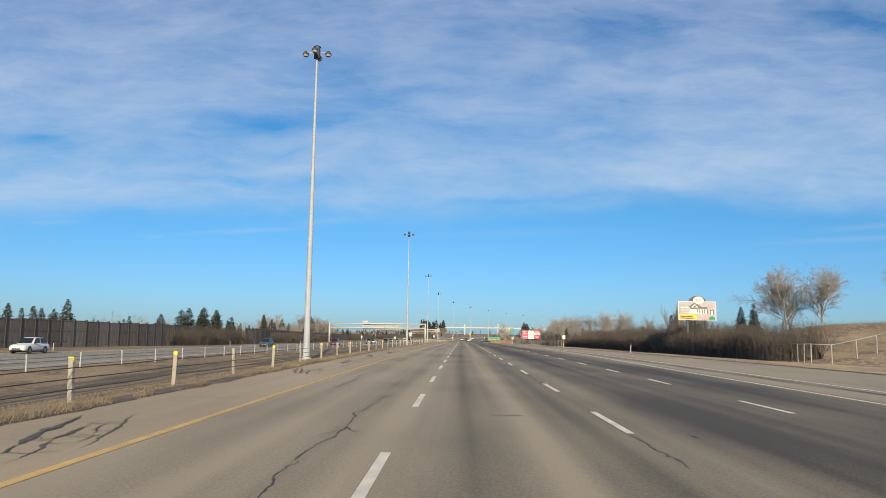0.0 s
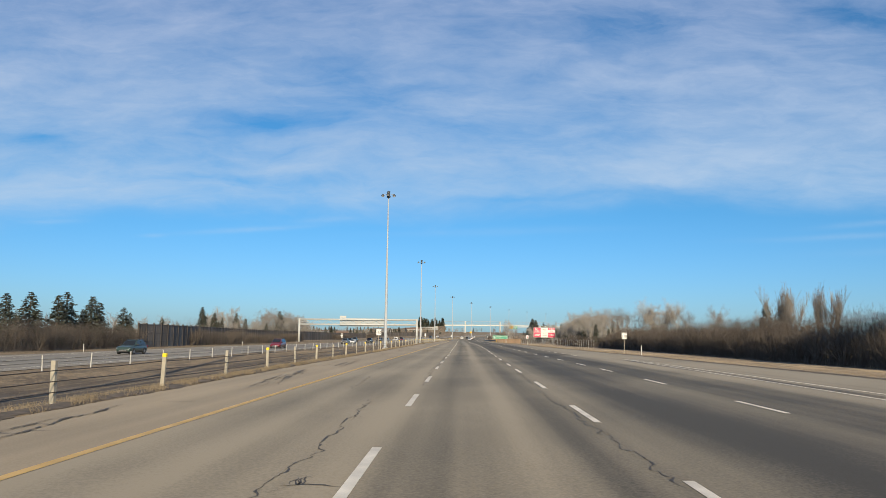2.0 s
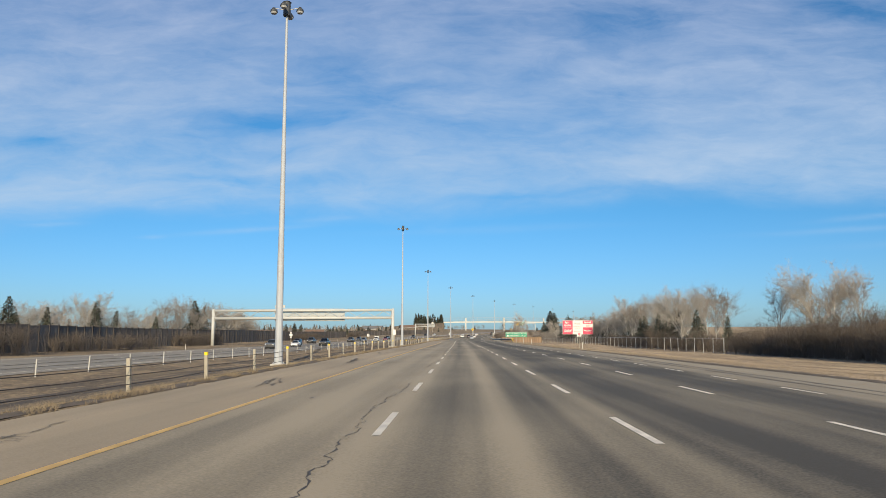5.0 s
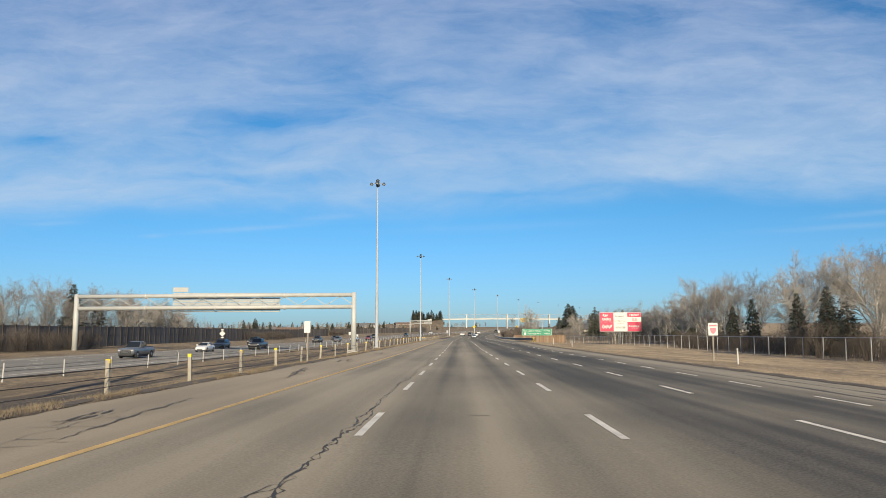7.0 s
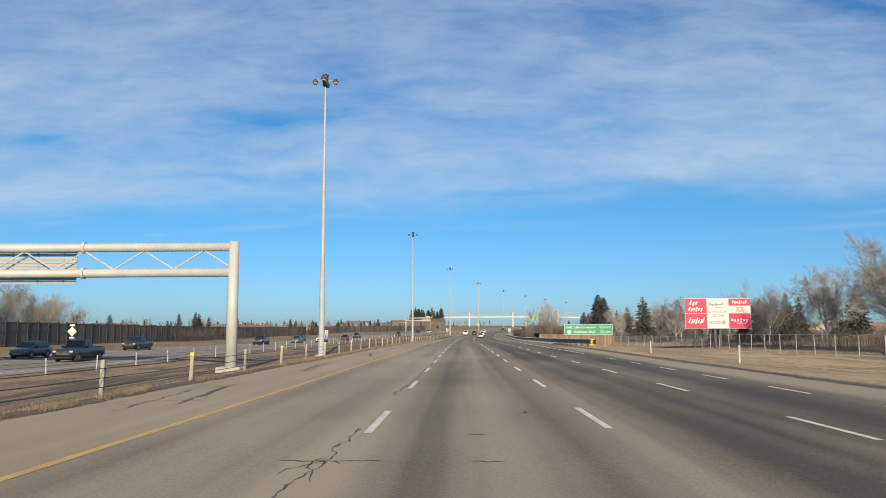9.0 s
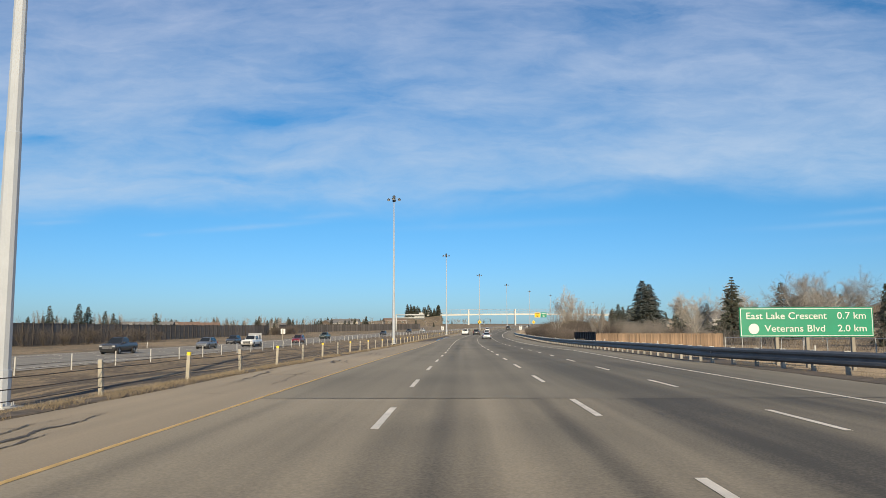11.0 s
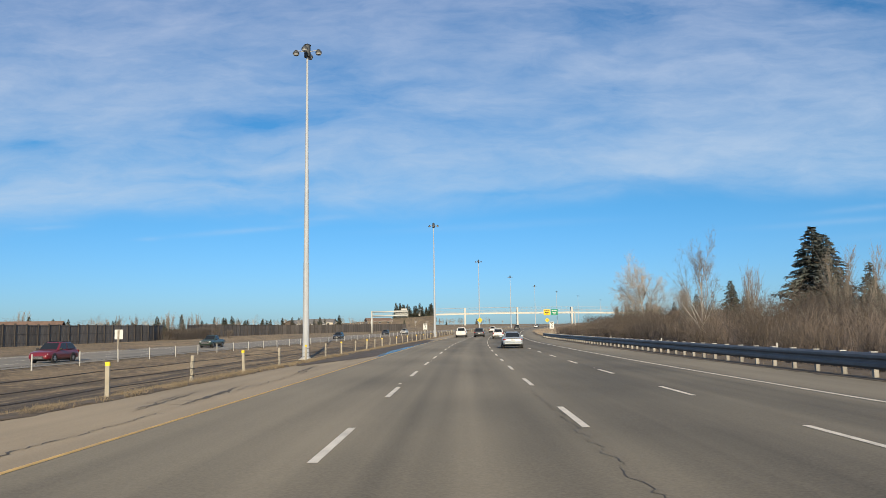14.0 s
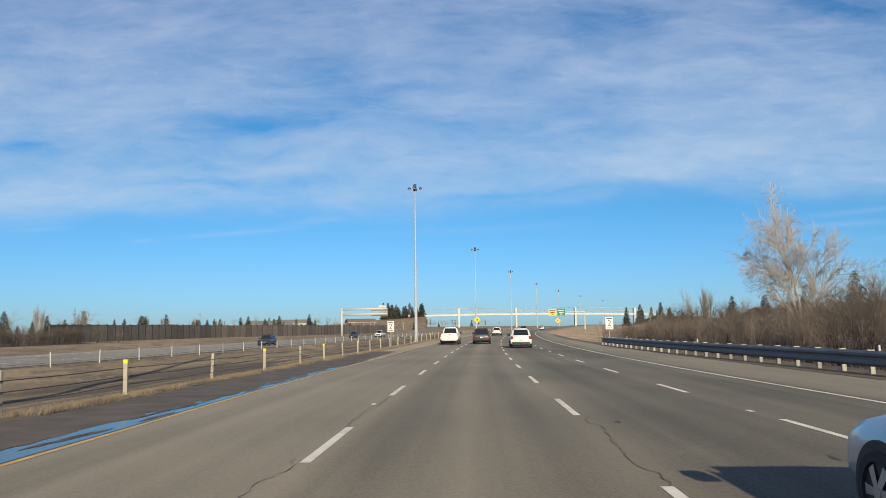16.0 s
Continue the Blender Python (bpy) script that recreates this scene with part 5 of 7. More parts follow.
# trees and brush over the top of the sound wall
for k in range(64):
    s = 92 + 4.1 * k + rng.uniform(-2, 2)
    plant(rng.choice(("sapling", "sapling", "sapling", "spruce", "poplar")), s, wall_line_guess(s) - rng.uniform(4, 26), rng.uniform(4.6, 6.6) * (0.85 if s > 345 or s < 120 else 1))
for k in range(40):
    s = 360 + 9.5 * k + rng.uniform(-4, 4)
    plant(rng.choice(("sapling", "sapling", "spruce", "poplar")), s, wall_line_guess(s) - rng.uniform(14, 70), rng.uniform(4.4, 6.0))

# treetops all along above the far end of the sound wall
for k in range(70):
    s = 470 + 6.2 * k + rng.uniform(-3, 3)
    plant(rng.choice(("sapling", "spruce", "sapling", "poplar", "spruce")), s, wall_line_guess(s) - rng.uniform(10, 80), rng.uniform(5.0, 7.6))
# far woods along the horizon, behind the houses
for k in range(150):
    s = rng.uniform(640, 1300)
    off = -90 - rng.random() ** 1.5 * 260
    plant(rng.choice(("sapling", "sapling", "spruce", "sapling", "poplar")), s, off, rng.uniform(4.5, 9))
for k in range(46):
    s = rng.uniform(640, 1150)
    plant(rng.choice(("sapling", "spruce", "sapling", "sapling")), s, rng.uniform(60, 170), rng.uniform(6, 11))
for k in range(24):
    plant("spruce", 0, 0, rng.uniform(12, 18), xyz=(rng.uniform(-44, -6), rng.uniform(1172, 1192), 8.2))
for k in range(14):
    plant(rng.choice(("spruce", "sapling")), 0, 0, rng.uniform(6, 10), xyz=(rng.uniform(-95, -60), rng.uniform(900, 960), -0.4))
for k in range(40):
    plant(rng.choice(("spruce", "sapling", "sapling", "poplar")), 0, 0, rng.uniform(6, 10), xyz=(rng.uniform(-420, -190), rng.uniform(1130, 1300), 0.0))
for x, y, h in ((158, 1100, 15), (166, 1090, 17), (172, 1105, 14), (180, 1080, 18), (190, 1095, 13), (150, 1000, 12)):
    plant("spruce", 0, 0, h, xyz=(x, y, 1.5))


# ---- dense brush ----
def thicket(name, count, place_of, low, high, mat, label):
    """Countless thin upright stems that fork near the top."""
    soup = Soup()
    for k in range(count):
        s, off = place_of()
        p = at(s, off, ground_up(s, off) - 0.05)
        h = rng.uniform(low, high) * (0.75 + 0.5 * noise.noise((s * 0.12, off * 0.2, 7)))
        d = Vector((rng.gauss(0, 0.2), rng.gauss(0, 0.2), 1))
        mid = p + d * h * 0.55
        tip = mid + (d + Vector((rng.gauss(0, 0.25), rng.gauss(0, 0.25), 0))) * h * 0.45
        soup.limb([p, mid, tip], [0.014, 0.010, 0.004], 3)
        for j in range(3):
            q = mid.lerp(tip, rng.random() * 0.7)
            soup.limb([q, q + Vector((rng.gauss(0, 0.3), rng.gauss(0, 0.3), rng.uniform(0.3, 0.9))) * h * 0.3], [0.008, 0.003], 3)
    return tagged(new(name, soup.mesh(name, mat)), label, "brush", kind="stuff")


def strip(s0, s1, o0, o1):
    return lambda: (rng.uniform(s0, s1), rng.uniform(o0, o1))


def wall_bushes():
    s0, s1, off = rng.choice(((143, 186, -54), (143, 186, -55.5), (143, 186, -57), (212, 254, -55), (262, 300, -57.5), (318, 346, -60.5), (452, 503, -65.5), (604, 628, -73), (604, 628, -72)))
    return rng.uniform(s0, s1), off + rng.uniform(-1.6, 1.6)


thicket("hedge_brush", 13000, strip(84, 252, 34.2, 39.5), 1.8, 4.6, M["shrub"], "dense leafless brown brush along the verge")
thicket("guardrail_brush", 10000, strip(456, 610, 16.8, 25), 1.2, 3.4, M["shrub_pale"], "dense leafless brown brush behind the guardrail")
thicket("slope_brush", 8000, strip(196, 428, 41, 62), 1.0, 2.8, M["shrub"], "grey-brown leafless brush among roadside trees")
thicket("fence_brush", 5000, strip(254, 345, 34.8, 42), 1.0, 2.6, M["shrub"], "dark leafless brush crowding a chain-link fence")
thicket("crown_brush", 2600, strip(285, 425, -86, -67), 4.5, 9.0, M["twig"], "tangled leafless treetops behind the sound wall")
thicket("yard_brush", 4000, strip(430, 560, 31, 72), 1.6, 4.2, M["twig"], "grey-brown leafless brush before distant houses")
thicket("tree_foot_brush", 1400, strip(504, 522, 34, 44), 3.2, 6.2, M["twig"], "tall leafless stems before blue spruces")
thicket("wall_brush", 5200, wall_bushes, 2.4, 4.6, M["shrub"], "brown leafless bushes in front of the sound wall")
thicket("distant_brush", 4000, strip(100, 620, -110, -78), 3.0, 5.0, M["twig"], "leafless treetops showing above the sound wall")

# ---- grass ----
def blades(name, count, place_of, low, high, mat, label):
    soup = Soup()
    for k in range(count):
        s, off = place_of()
        p = at(s, off, ground_up(s, off) - 0.01)
        h, w = rng.uniform(low, high), rng.uniform(0.003, 0.008)
        q = rng.uniform(0, math.pi)
        side = Vector((math.cos(q), math.sin(q), 0)) * w
        lean = Vector((rng.gauss(0, 0.45), rng.gauss(0, 0.45), 1)) * h
        soup.face(p - side, p + side, p + lean)
    return tagged(new(name, soup.mesh(name, mat)), label, "grass", kind="stuff")


def clumpy(s, off, bare):
    """Whether grass grows at that place: it stands in tufts with bare earth between."""
    return noise.noise((s * 0.8, off * 1.4, 2)) + 0.5 * noise.noise((s * 0.12, off * 0.3, 9)) > bare


def fringe():
    while True:
        s = -10 + 640 * rng.random() ** 1.15
        off = shoulder_edge(s) + 0.02 - abs(rng.gauss(0, 0.42)) + 0.18 * noise.noise((s * 0.15, 3, 0))
        if clumpy(s, off, -0.05):
            return s, off


def verge():
    s = -10 + 640 * rng.random() ** 1.2
    return s, shoulder_edge(s) - 0.3 - 3.5 * rng.random()


def median():
    s = 640 * rng.random()
    return s, -10 - 16 * rng.random() ** 1.3


def right_side():
    s = 60 + 560 * rng.random()
    return s, kerb_right(s) + 0.3 + abs(rng.gauss(0, 4))


blades("grass_fringe", 130000, fringe, 0.05, 0.19, M["straw"], "ragged dry grass along the shoulder's edge")
blades("verge_grass", 80000, verge, 0.03, 0.12, M["straw"], "short dry grass under the cable barrier")
blades("median_grass", 50000, median, 0.03, 0.14, M["straw"], "patchy dry grass in the median ditch")
def slope():
    return rng.uniform(55, 175), rng.uniform(44, 74)


blades("slope_grass", 30000, slope, 0.2, 0.55, M["straw"], "tall dry grass on the bank beyond the fence")
blades("roadside_grass", 34000, right_side, 0.04, 0.18, M["straw"], "short dry grass beside the road")

# ---- sound wall and fences ----
def wall_line(s):
    return along(s, ((20, -60), (105, -57), (130, -55), (200, -54), (300, -62), (330, -62.5), (400, -66), (460, -68), (545, -73), (600, -74), (640, -80), (700, -80), (750, -72), (850, -68)))


bm = box(bmesh.new(), (-0.14, -0.14, -0.5), (0.14, 0.14, 3.75), 0.02)
M["wall_post"] = material("dark_timber_posts", (0.07, 0.058, 0.05), 0.9, vary=0.25, size=0.5, stretch=(3, 3, 0.4))
wall_post = mesh_of("post", bm, M["wall_post"])
WALL_PANELS = {}


def wall_panel(length):
    """Upright boards between two posts, slightly uneven, as one panel of that length."""
    key = round(length, 1)
    if key not in WALL_PANELS:
        bm = bmesh.new()
        n = 8
        r = random.Random(int(key * 10))
        for k in range(n):
            d = r.uniform(-0.012, 0.012)
            box(bm, (key * (k / n - 0.5) + 0.006, -0.05 + d, -0.4), (key * ((k + 1) / n - 0.5) - 0.006, 0.03 + d, 3.45 + r.uniform(-0.015, 0.015)))
        for z in (0.6, 2.0, 3.42):
            box(bm, (-key / 2, -0.10, z), (key / 2, -0.05, z + 0.14))
        WALL_PANELS[key] = mesh_of("panel", bm, M["wood_wall"])
    return WALL_PANELS[key]


for s0, s1 in ((20, 143), (187, 606), (627, 850)):
    ob = thing("sound_wall", Matrix(), "tall weathered dark timber sound wall behind oncoming lanes", "wall", "sound walls")
    s = s0
    while s < s1:
        q = s + 3.05
        a = at(s, wall_line(s), far_level(s) + 0.45)
        b = at(q, wall_line(q), far_level(q) + 0.45)
        lift = 0.12 * noise.noise((s * 0.2, 0, 0))
        d = b - a
        spin = Matrix.Rotation(math.atan2(d.y, d.x), 4, "Z")
        shared("post", wall_post, ob, Matrix.Translation(a + Vector((0, 0, lift))) @ spin)
        shared("panel", wall_panel(math.hypot(d.x, d.y) - 0.24), ob, Matrix.Translation((a + b) / 2 + Vector((0, 0, lift))) @ spin)
        s = q


def board_fence(path, mat, post_mat, label, low, high, count):
    ob = thing("board_fence", Matrix(), label, "fence", "board fences")
    bm = box(bmesh.new(), (-0.068, -0.012, 0), (0.068, 0.012, high - low), 0.004)
    plank = mesh_of("plank", bm, mat)
    bm = box(bmesh.new(), (-0.055, -0.055, -0.3), (0.055, 0.055, high - low + 0.02), 0.006)
    post = mesh_of("post", bm, post_mat)
    r = random.Random(count)
    (s0, o0), (s1, o1) = path
    a, b = at(s0, o0, low), at(s1, o1, low)
    d = b - a
    n = int(math.hypot(d.x, d.y) / 0.142)
    spin = Matrix.Rotation(math.atan2(d.y, d.x), 4, "Z")
    for k in range(n + 1):
        p = a + d * (k / n)
        shared("plank", plank, ob, Matrix.Translation(p + Vector((0, 0, r.uniform(-0.02, 0.02)))) @ spin @ pose(0, r.uniform(-0.006, 0.006), 0, 0, r.uniform(-0.5, 0.5), 0))
        if k % 17 == 0:
            shared("post", post, ob, Matrix.Translation(p + Vector((-0.055, -0.045, 0))) @ spin)
    side = Vector((-d.y, d.x, 0)).normalized() * 0.035
    for z, h in ((0.25, 0.09), (high - low - 0.3, 0.09), (high - low + 0.02, 0.035)):
        bm = bmesh.new()
        box(bm, (0, -0.035 if h < 0.05 else 0.012, z), (d.length, 0.035 if h < 0.05 else 0.05, z + h), 0.004)
        bmesh.ops.transform(bm, matrix=Matrix.Translation(a) @ spin @ Matrix.Rotation(-math.asin(d.z / d.length), 4, "Y"), verts=bm.verts)
        part("cap_rail" if h < 0.05 else "rail", bm, post_mat, ob)
    return ob


board_fence(((427.6, 15.25), (428.7, 29.4)), M["wood_pale"], M["wood_pale"], "pale weathered upright board fence beyond the guardrail", -0.9, 1.4, 3)
board_fence(((427.8, 15.2), (455.0, 16.8)), M["wood_dark"], M["wood_dark"], "dark board fence beyond the guardrail", -0.7, 1.6, 5)

# chain-link fences
def chain_fence(path, label, high, every):
    ob = thing("chain_link_fence", Matrix(), label, "fence", "chain-link fences")
    bm = bmesh.new()
    tube(bm, (0, 0, -0.3), (0, 0, high), 0.045, 0.045, 7)
    post = mesh_of("post", bm, M["galvanised"])
    feet = []
    for (s0, o0), (s1, o1) in zip(path, path[1:]):
        n = max(1, round(math.hypot(s1 - s0, o1 - o0) / every))
        for k in range(n):
            f = k / n
            s, off = s0 + (s1 - s0) * f, o0 + (o1 - o0) * f
            feet.append(at(s, off, ground_up(s, off)))
    s, off = path[-1]
    feet.append(at(s, off, ground_up(s, off)))
    for p in feet:
        shared("post", post, ob, Matrix.Translation(p) @ pose(0, 0, 0, rng.uniform(-1.5, 1.5), rng.uniform(-1.5, 1.5), 0))
    for p, q in zip(feet, feet[1:]):
        bm = bmesh.new()
        tube(bm, p + Vector((0, 0, high - 0.05)), q + Vector((0, 0, high - 0.05)), 0.026, 0.026, 5)
        part("top_rail", bm, M["pole"], ob)
        # slanting wires, both ways
        soup = Soup()
        n = max(2, int((q - p).length / 0.45))
        tall = high - 0.12
        for k in range(-int(tall / 0.45), n + 1):
            for way in (1, -1):
                x0, x1, z0, z1 = k * 0.45, k * 0.45 + tall, 0.05, high - 0.07
                wide = (q - p).length
                if x0 < 0:
                    z0, x0 = z0 - x0, 0
                if x1 > wide:
                    z1, x1 = z1 - (x1 - wide), wide
                if x1 - x0 < 0.1:
                    continue
                f0, f1 = (x0 / wide, x1 / wide) if way > 0 else (1 - x0 / wide, 1 - x1 / wide)
                soup.limb([p.lerp(q, f0) + Vector((0, 0, z0)), p.lerp(q, f1) + Vector((0, 0, z1))], [0.005, 0.005], 3)
        o = new("wire_mesh", soup.mesh("wire_mesh", M["cable"]))
        o.parent = ob


chain_fence(((252, 33.2), (285, 33.6), (330, 33.8), (372, 34.6), (396, 35.2)), "grey chain-link fence with pale posts along dry grass", 2.0, 4.2)
chain_fence(((396.5, 35.3), (412, 33.0), (428.6, 29.7)), "grey chain-link fence meeting a pale board fence", 1.7, 3.4)
chain_fence(((112, 44.6), (96, 40.2), (74.5, 34.0), (77, 37.2), (79.5, 41), (83, 47)), "chain-link fence on the grassy slope", 2.0, 4.2)


# ---- houses beyond the walls ----
M.update({
    "stucco": material("pale_stucco", (0.55, 0.50, 0.43), 0.9, vary=0.1, size=1.0, per_piece=0.2),
    "pale_siding": material("off_white_siding", (0.46, 0.45, 0.42), 0.85, vary=0.08, size=0.8, per_piece=0.1),
    "siding": material("brown_siding", (0.15, 0.115, 0.09), 0.85, vary=0.15, size=0.8, per_piece=0.2),
    "roof_brown": material("brown_shingles", (0.21, 0.135, 0.095), 0.9, vary=0.25, size=0.7, grain=6),
    "roof_grey": material("grey_shingles", (0.20, 0.19, 0.175), 0.9, vary=0.2, size=0.7, grain=6),
    "glass": material("dark_window_glass", (0.03, 0.035, 0.04), 0.08, vary=0.1, size=1.0),
    "trim": material("white_trim", (0.62, 0.61, 0.58), 0.7, vary=0.08, size=0.5),
})


def house(m, wide, deep, eaves, ridge, wall_mat, roof_mat, label):
    ob = thing("house", m, label, "house", "houses along the highway")
    w, d = wide / 2, deep / 2
    bm = bmesh.new()
    ring = [(-w, -d), (w, -d), (w, d), (-w, d)]
    low = [bm.verts.new((x, y, -2.5)) for x, y in ring]
    high = [bm.verts.new((x, y, eaves)) for x, y in ring]
    for k in range(4):
        j = (k + 1) % 4
        bm.faces.new((low[k], low[j], high[j], high[k]))
    for x in (-w, w):
        a, b, c = (bm.verts.new((x, -d, eaves)), bm.verts.new((x, d, eaves)), bm.verts.new((x, 0, ridge - 0.15)))
        bm.faces.new((a, b, c) if x > 0 else (b, a, c))
    part("wall", bm, wall_mat, ob)
    for side in (-1, 1):
        bm = bmesh.new()
        run = d + 0.5
        drop = (ridge - eaves) * 0.5 / d
        pts = [(-w - 0.5, side * run, eaves - drop), (w + 0.5, side * run, eaves - drop), (w + 0.5, 0, ridge), (-w - 0.5, 0, ridge)]
        top = [bm.verts.new((x, y, z + 0.16)) for x, y, z in pts]
        bot = [bm.verts.new((x, y, z)) for x, y, z in pts]
        bm.faces.new(top if side < 0 else top[::-1])
        bm.faces.new(bot[::-1] if side < 0 else bot)
        for k in range(4):
            j = (k + 1) % 4
            bm.faces.new((bot[k], bot[j], top[j], top[k]))
        bmesh.ops.recalc_face_normals(bm, faces=bm.faces)
        part("roof", bm, roof_mat, ob)
        bm = box(bmesh.new(), (-w - 0.5, side * run - 0.06, eaves - drop - 0.16), (w + 0.5, side * run + 0.06, eaves - drop + 0.05))
        part("gutter", bm, M["trim"], ob)
    r = random.Random(int(wide * 10 + deep))
    for k in range(3):
        x = -w + wide * (k + 0.5) / 3 + r.uniform(-0.5, 0.5)
        bm = box(bmesh.new(), (x - 0.85, -d - 0.05, eaves - 1.9), (x + 0.85, -d + 0.02, eaves - 0.6), 0.02)
        frame_ob = part("window", bm, M["trim"], ob)
        bm = box(bmesh.new(), (x - 0.75, -d - 0.07, eaves - 1.8), (x + 0.75, -d - 0.04, eaves - 0.7))
        part("pane", bm, M["glass"], frame_ob)
    for side in (-1, 1):
        bm = box(bmesh.new(), (side * w - 0.04, -0.7, eaves - 1.9), (side * w + 0.04, 0.7, eaves - 0.6), 0.02)
        frame_ob = part("window", bm, M["trim"], ob)
        bm = box(bmesh.new(), (side * w - 0.06, -0.6, eaves - 1.8), (side * w + 0.06, 0.6, eaves - 0.7))
        part("pane", bm, M["glass"], frame_ob)
    return ob


HOUSES = (
    (611, -113, 4.5, 18, 11, 20, "siding", "roof_brown"), (578, -88, 4.2, 12, 9, 20, "siding", "roof_brown"), (556, -94, 4.4, 14, 10, 15, "stucco", "roof_grey"),
    (506, -108, 4.4, 14, 10, 75, "stucco", "roof_grey"),
    (760, -135, 4.2, 17, 11, 10, "stucco", "roof_grey"), (830, -120, 6.0, 20, 12, 60, "siding", "roof_grey"), (900, -140, 7.2, 20, 12, 10, "stucco", "roof_grey"), (960, -120, 7.6, 18, 12, 30, "siding", "roof_brown"),
    (502, 92, 8.0, 13, 10, 62, "siding", "roof_grey"), (518, 96, 8.4, 13, 10, 70, "siding", "roof_grey"), (470, 92, 5.0, 9, 7, 50, "stucco", "roof_grey"),
    (606, 43, 4.7, 10, 7, 85, "siding", "roof_brown"), (575, 75, 6.7, 12, 9, 15, "pale_siding", "roof_grey"), (574, 89.5, 6.9, 13, 9, 75, "pale_siding", "roof_grey"), (452, -80, 3.7, 12, 9, 60, "stucco", "roof_brown"), (640, 62, 5.2, 16, 10, 20, "stucco", "roof_grey"), (700, 70, 5.6, 16, 10, 40, "siding", "roof_brown"))
for s, off, top, wide, deep, spin, wall_name, roof_name in HOUSES:
    up = ground_up(s, off)
    ridge = max(top - up, 4.2)
    house(Matrix.Translation(at(s, off, top - ridge)) @ pose(0, 0, 0, 0, 0, turn(s) + spin), wide, deep, ridge - 2.0, ridge, M[wall_name], M[roof_name],
          "low house with %s roof beyond the fence" % ("brown shingled" if roof_name == "roof_brown" else "grey shingled"))

# ---- vehicles ----
M.update({
    "tyre": material("black_tyre_rubber", (0.025, 0.025, 0.026), 0.85, vary=0.2, size=0.2),
    "rim": material("grey_alloy_rim", (0.42, 0.42, 0.43), 0.35, 0.6, vary=0.08, size=0.2),
    "car_glass": material("dark_car_glass", (0.015, 0.018, 0.02), 0.05, vary=0.1, size=0.5),
    "car_black": material("black_plastic_trim", (0.03, 0.03, 0.032), 0.6, vary=0.15, size=0.3),
    "tail": material("red_lamp_lens", (0.24, 0.012, 0.012), 0.2, vary=0.1, size=0.1),
    "lens": material("clear_lamp_lens", (0.62, 0.63, 0.64), 0.12, 0.2, vary=0.1, size=0.1),
    "plate": material("pale_plate", (0.55, 0.55, 0.55), 0.5, vary=0.05, size=0.1),
})


def paint(name, colour, metal=0.0):
    m = material(name, colour, 0.32, metal, vary=0.05, size=1.5)
    m.node_tree.nodes["Principled BSDF"].inputs["Coat Weight"].default_value = 0.5
    return m


M.update({"white_car": paint("white_car_paint", (0.72, 0.71, 0.69)), "grey_car": paint("dark_grey_car_paint", (0.055, 0.058, 0.065), 0.3), "black_car": paint("black_car_paint", (0.02, 0.022, 0.026)), "silver_car": paint("silver_car_paint", (0.42, 0.46, 0.50), 0.35),
          "green_car": paint("dark_green_car_paint", (0.03, 0.055, 0.045)), "red_car": paint("dark_red_car_paint", (0.16, 0.012, 0.02)), "steel_car": paint("steel_grey_car_paint", (0.16, 0.17, 0.185), 0.3)})

# length, width; stations of the body: y, share of width, bottom, shoulder; glasshouse: y of base rear and front, roof rear and front, base z, roof z; wheels: rear and front y, radius
SHAPES = {
    "suv": (4.85, 1.90, ((-2.42, .86, .42, .80), (-2.38, .95, .34, .98), (-2.1, .99, .28, 1.06), (-1.0, 1.0, .26, 1.06), (0.4, 1.0, .26, 1.05), (1.1, .99, .26, 1.04), (1.7, .97, .28, .99), (2.15, .92, .30, .90), (2.36, .82, .34, .76), (2.42, .72, .40, .62)), (-2.32, 1.05, -1.72, 0.25, 1.04, 1.70), (-1.42, 1.46, 0.37)),
    "van": (5.05, 1.98, ((-2.52, .88, .40, .85), (-2.48, .96, .32, 1.05), (-2.2, .99, .26, 1.10), (-0.6, 1.0, .24, 1.08), (0.9, 1.0, .24, 1.06), (1.5, .98, .25, 1.02), (2.0, .94, .28, .92), (2.4, .84, .32, .74), (2.52, .72, .40, .60)), (-2.46, 1.6, -2.2, 0.55, 1.05, 1.74), (-1.5, 1.58, 0.35)),
    "sedan": (4.60, 1.78, ((-2.30, .80, .42, .72), (-2.24, .92, .34, .90), (-2.0, .97, .28, .96), (-1.2, 1.0, .24, .97), (0.2, 1.0, .22, .94), (0.9, .99, .22, .93), (1.35, .98, .23, .90), (1.75, .95, .24, .83), (2.05, .88, .26, .74), (2.22, .76, .28, .62), (2.30, .60, .32, .50)), (-1.75, 1.05, -0.95, 0.10, .93, 1.44), (-1.38, 1.40, 0.315)),
    "pickup": (5.85, 2.02, ((-2.92, .93, .55, .95), (-2.90, .98, .50, 1.22), (-2.5, 1.0, .46, 1.24), (-0.9, 1.0, .42, 1.24), (0.3, 1.0, .40, 1.22), (1.2, 1.0, .40, 1.20), (1.9, .99, .42, 1.17), (2.6, .98, .42, 1.14), (2.84, .95, .44, 1.10), (2.92, .91, .48, 1.00)), (-0.95, 1.25, -0.72, 0.45, 1.20, 1.92), (-1.85, 1.95, 0.40)),
}
bm = bmesh.new()
for rows in (((0.0, -0.11), (0.93, -0.11), (1.0, -0.07), (1.0, 0.07), (0.93, 0.11), (0.70, 0.115), (0.66, 0.06)),):
    rings = [[bm.verts.new((x, r * math.cos(2 * math.pi * k / 24), r * math.sin(2 * math.pi * k / 24))) for k in range(24)] for r, x in rows[1:]]
    for r0, r1 in zip(rings, rings[1:]):
        for k in range(24):
            j = (k + 1) % 24
            bm.faces.new((r0[k], r0[j], r1[j], r1[k]))
    bm.faces.new(rings[0][::-1])
tyre_mesh = mesh_of("tyre", bm, M["tyre"])
bm = bmesh.new()
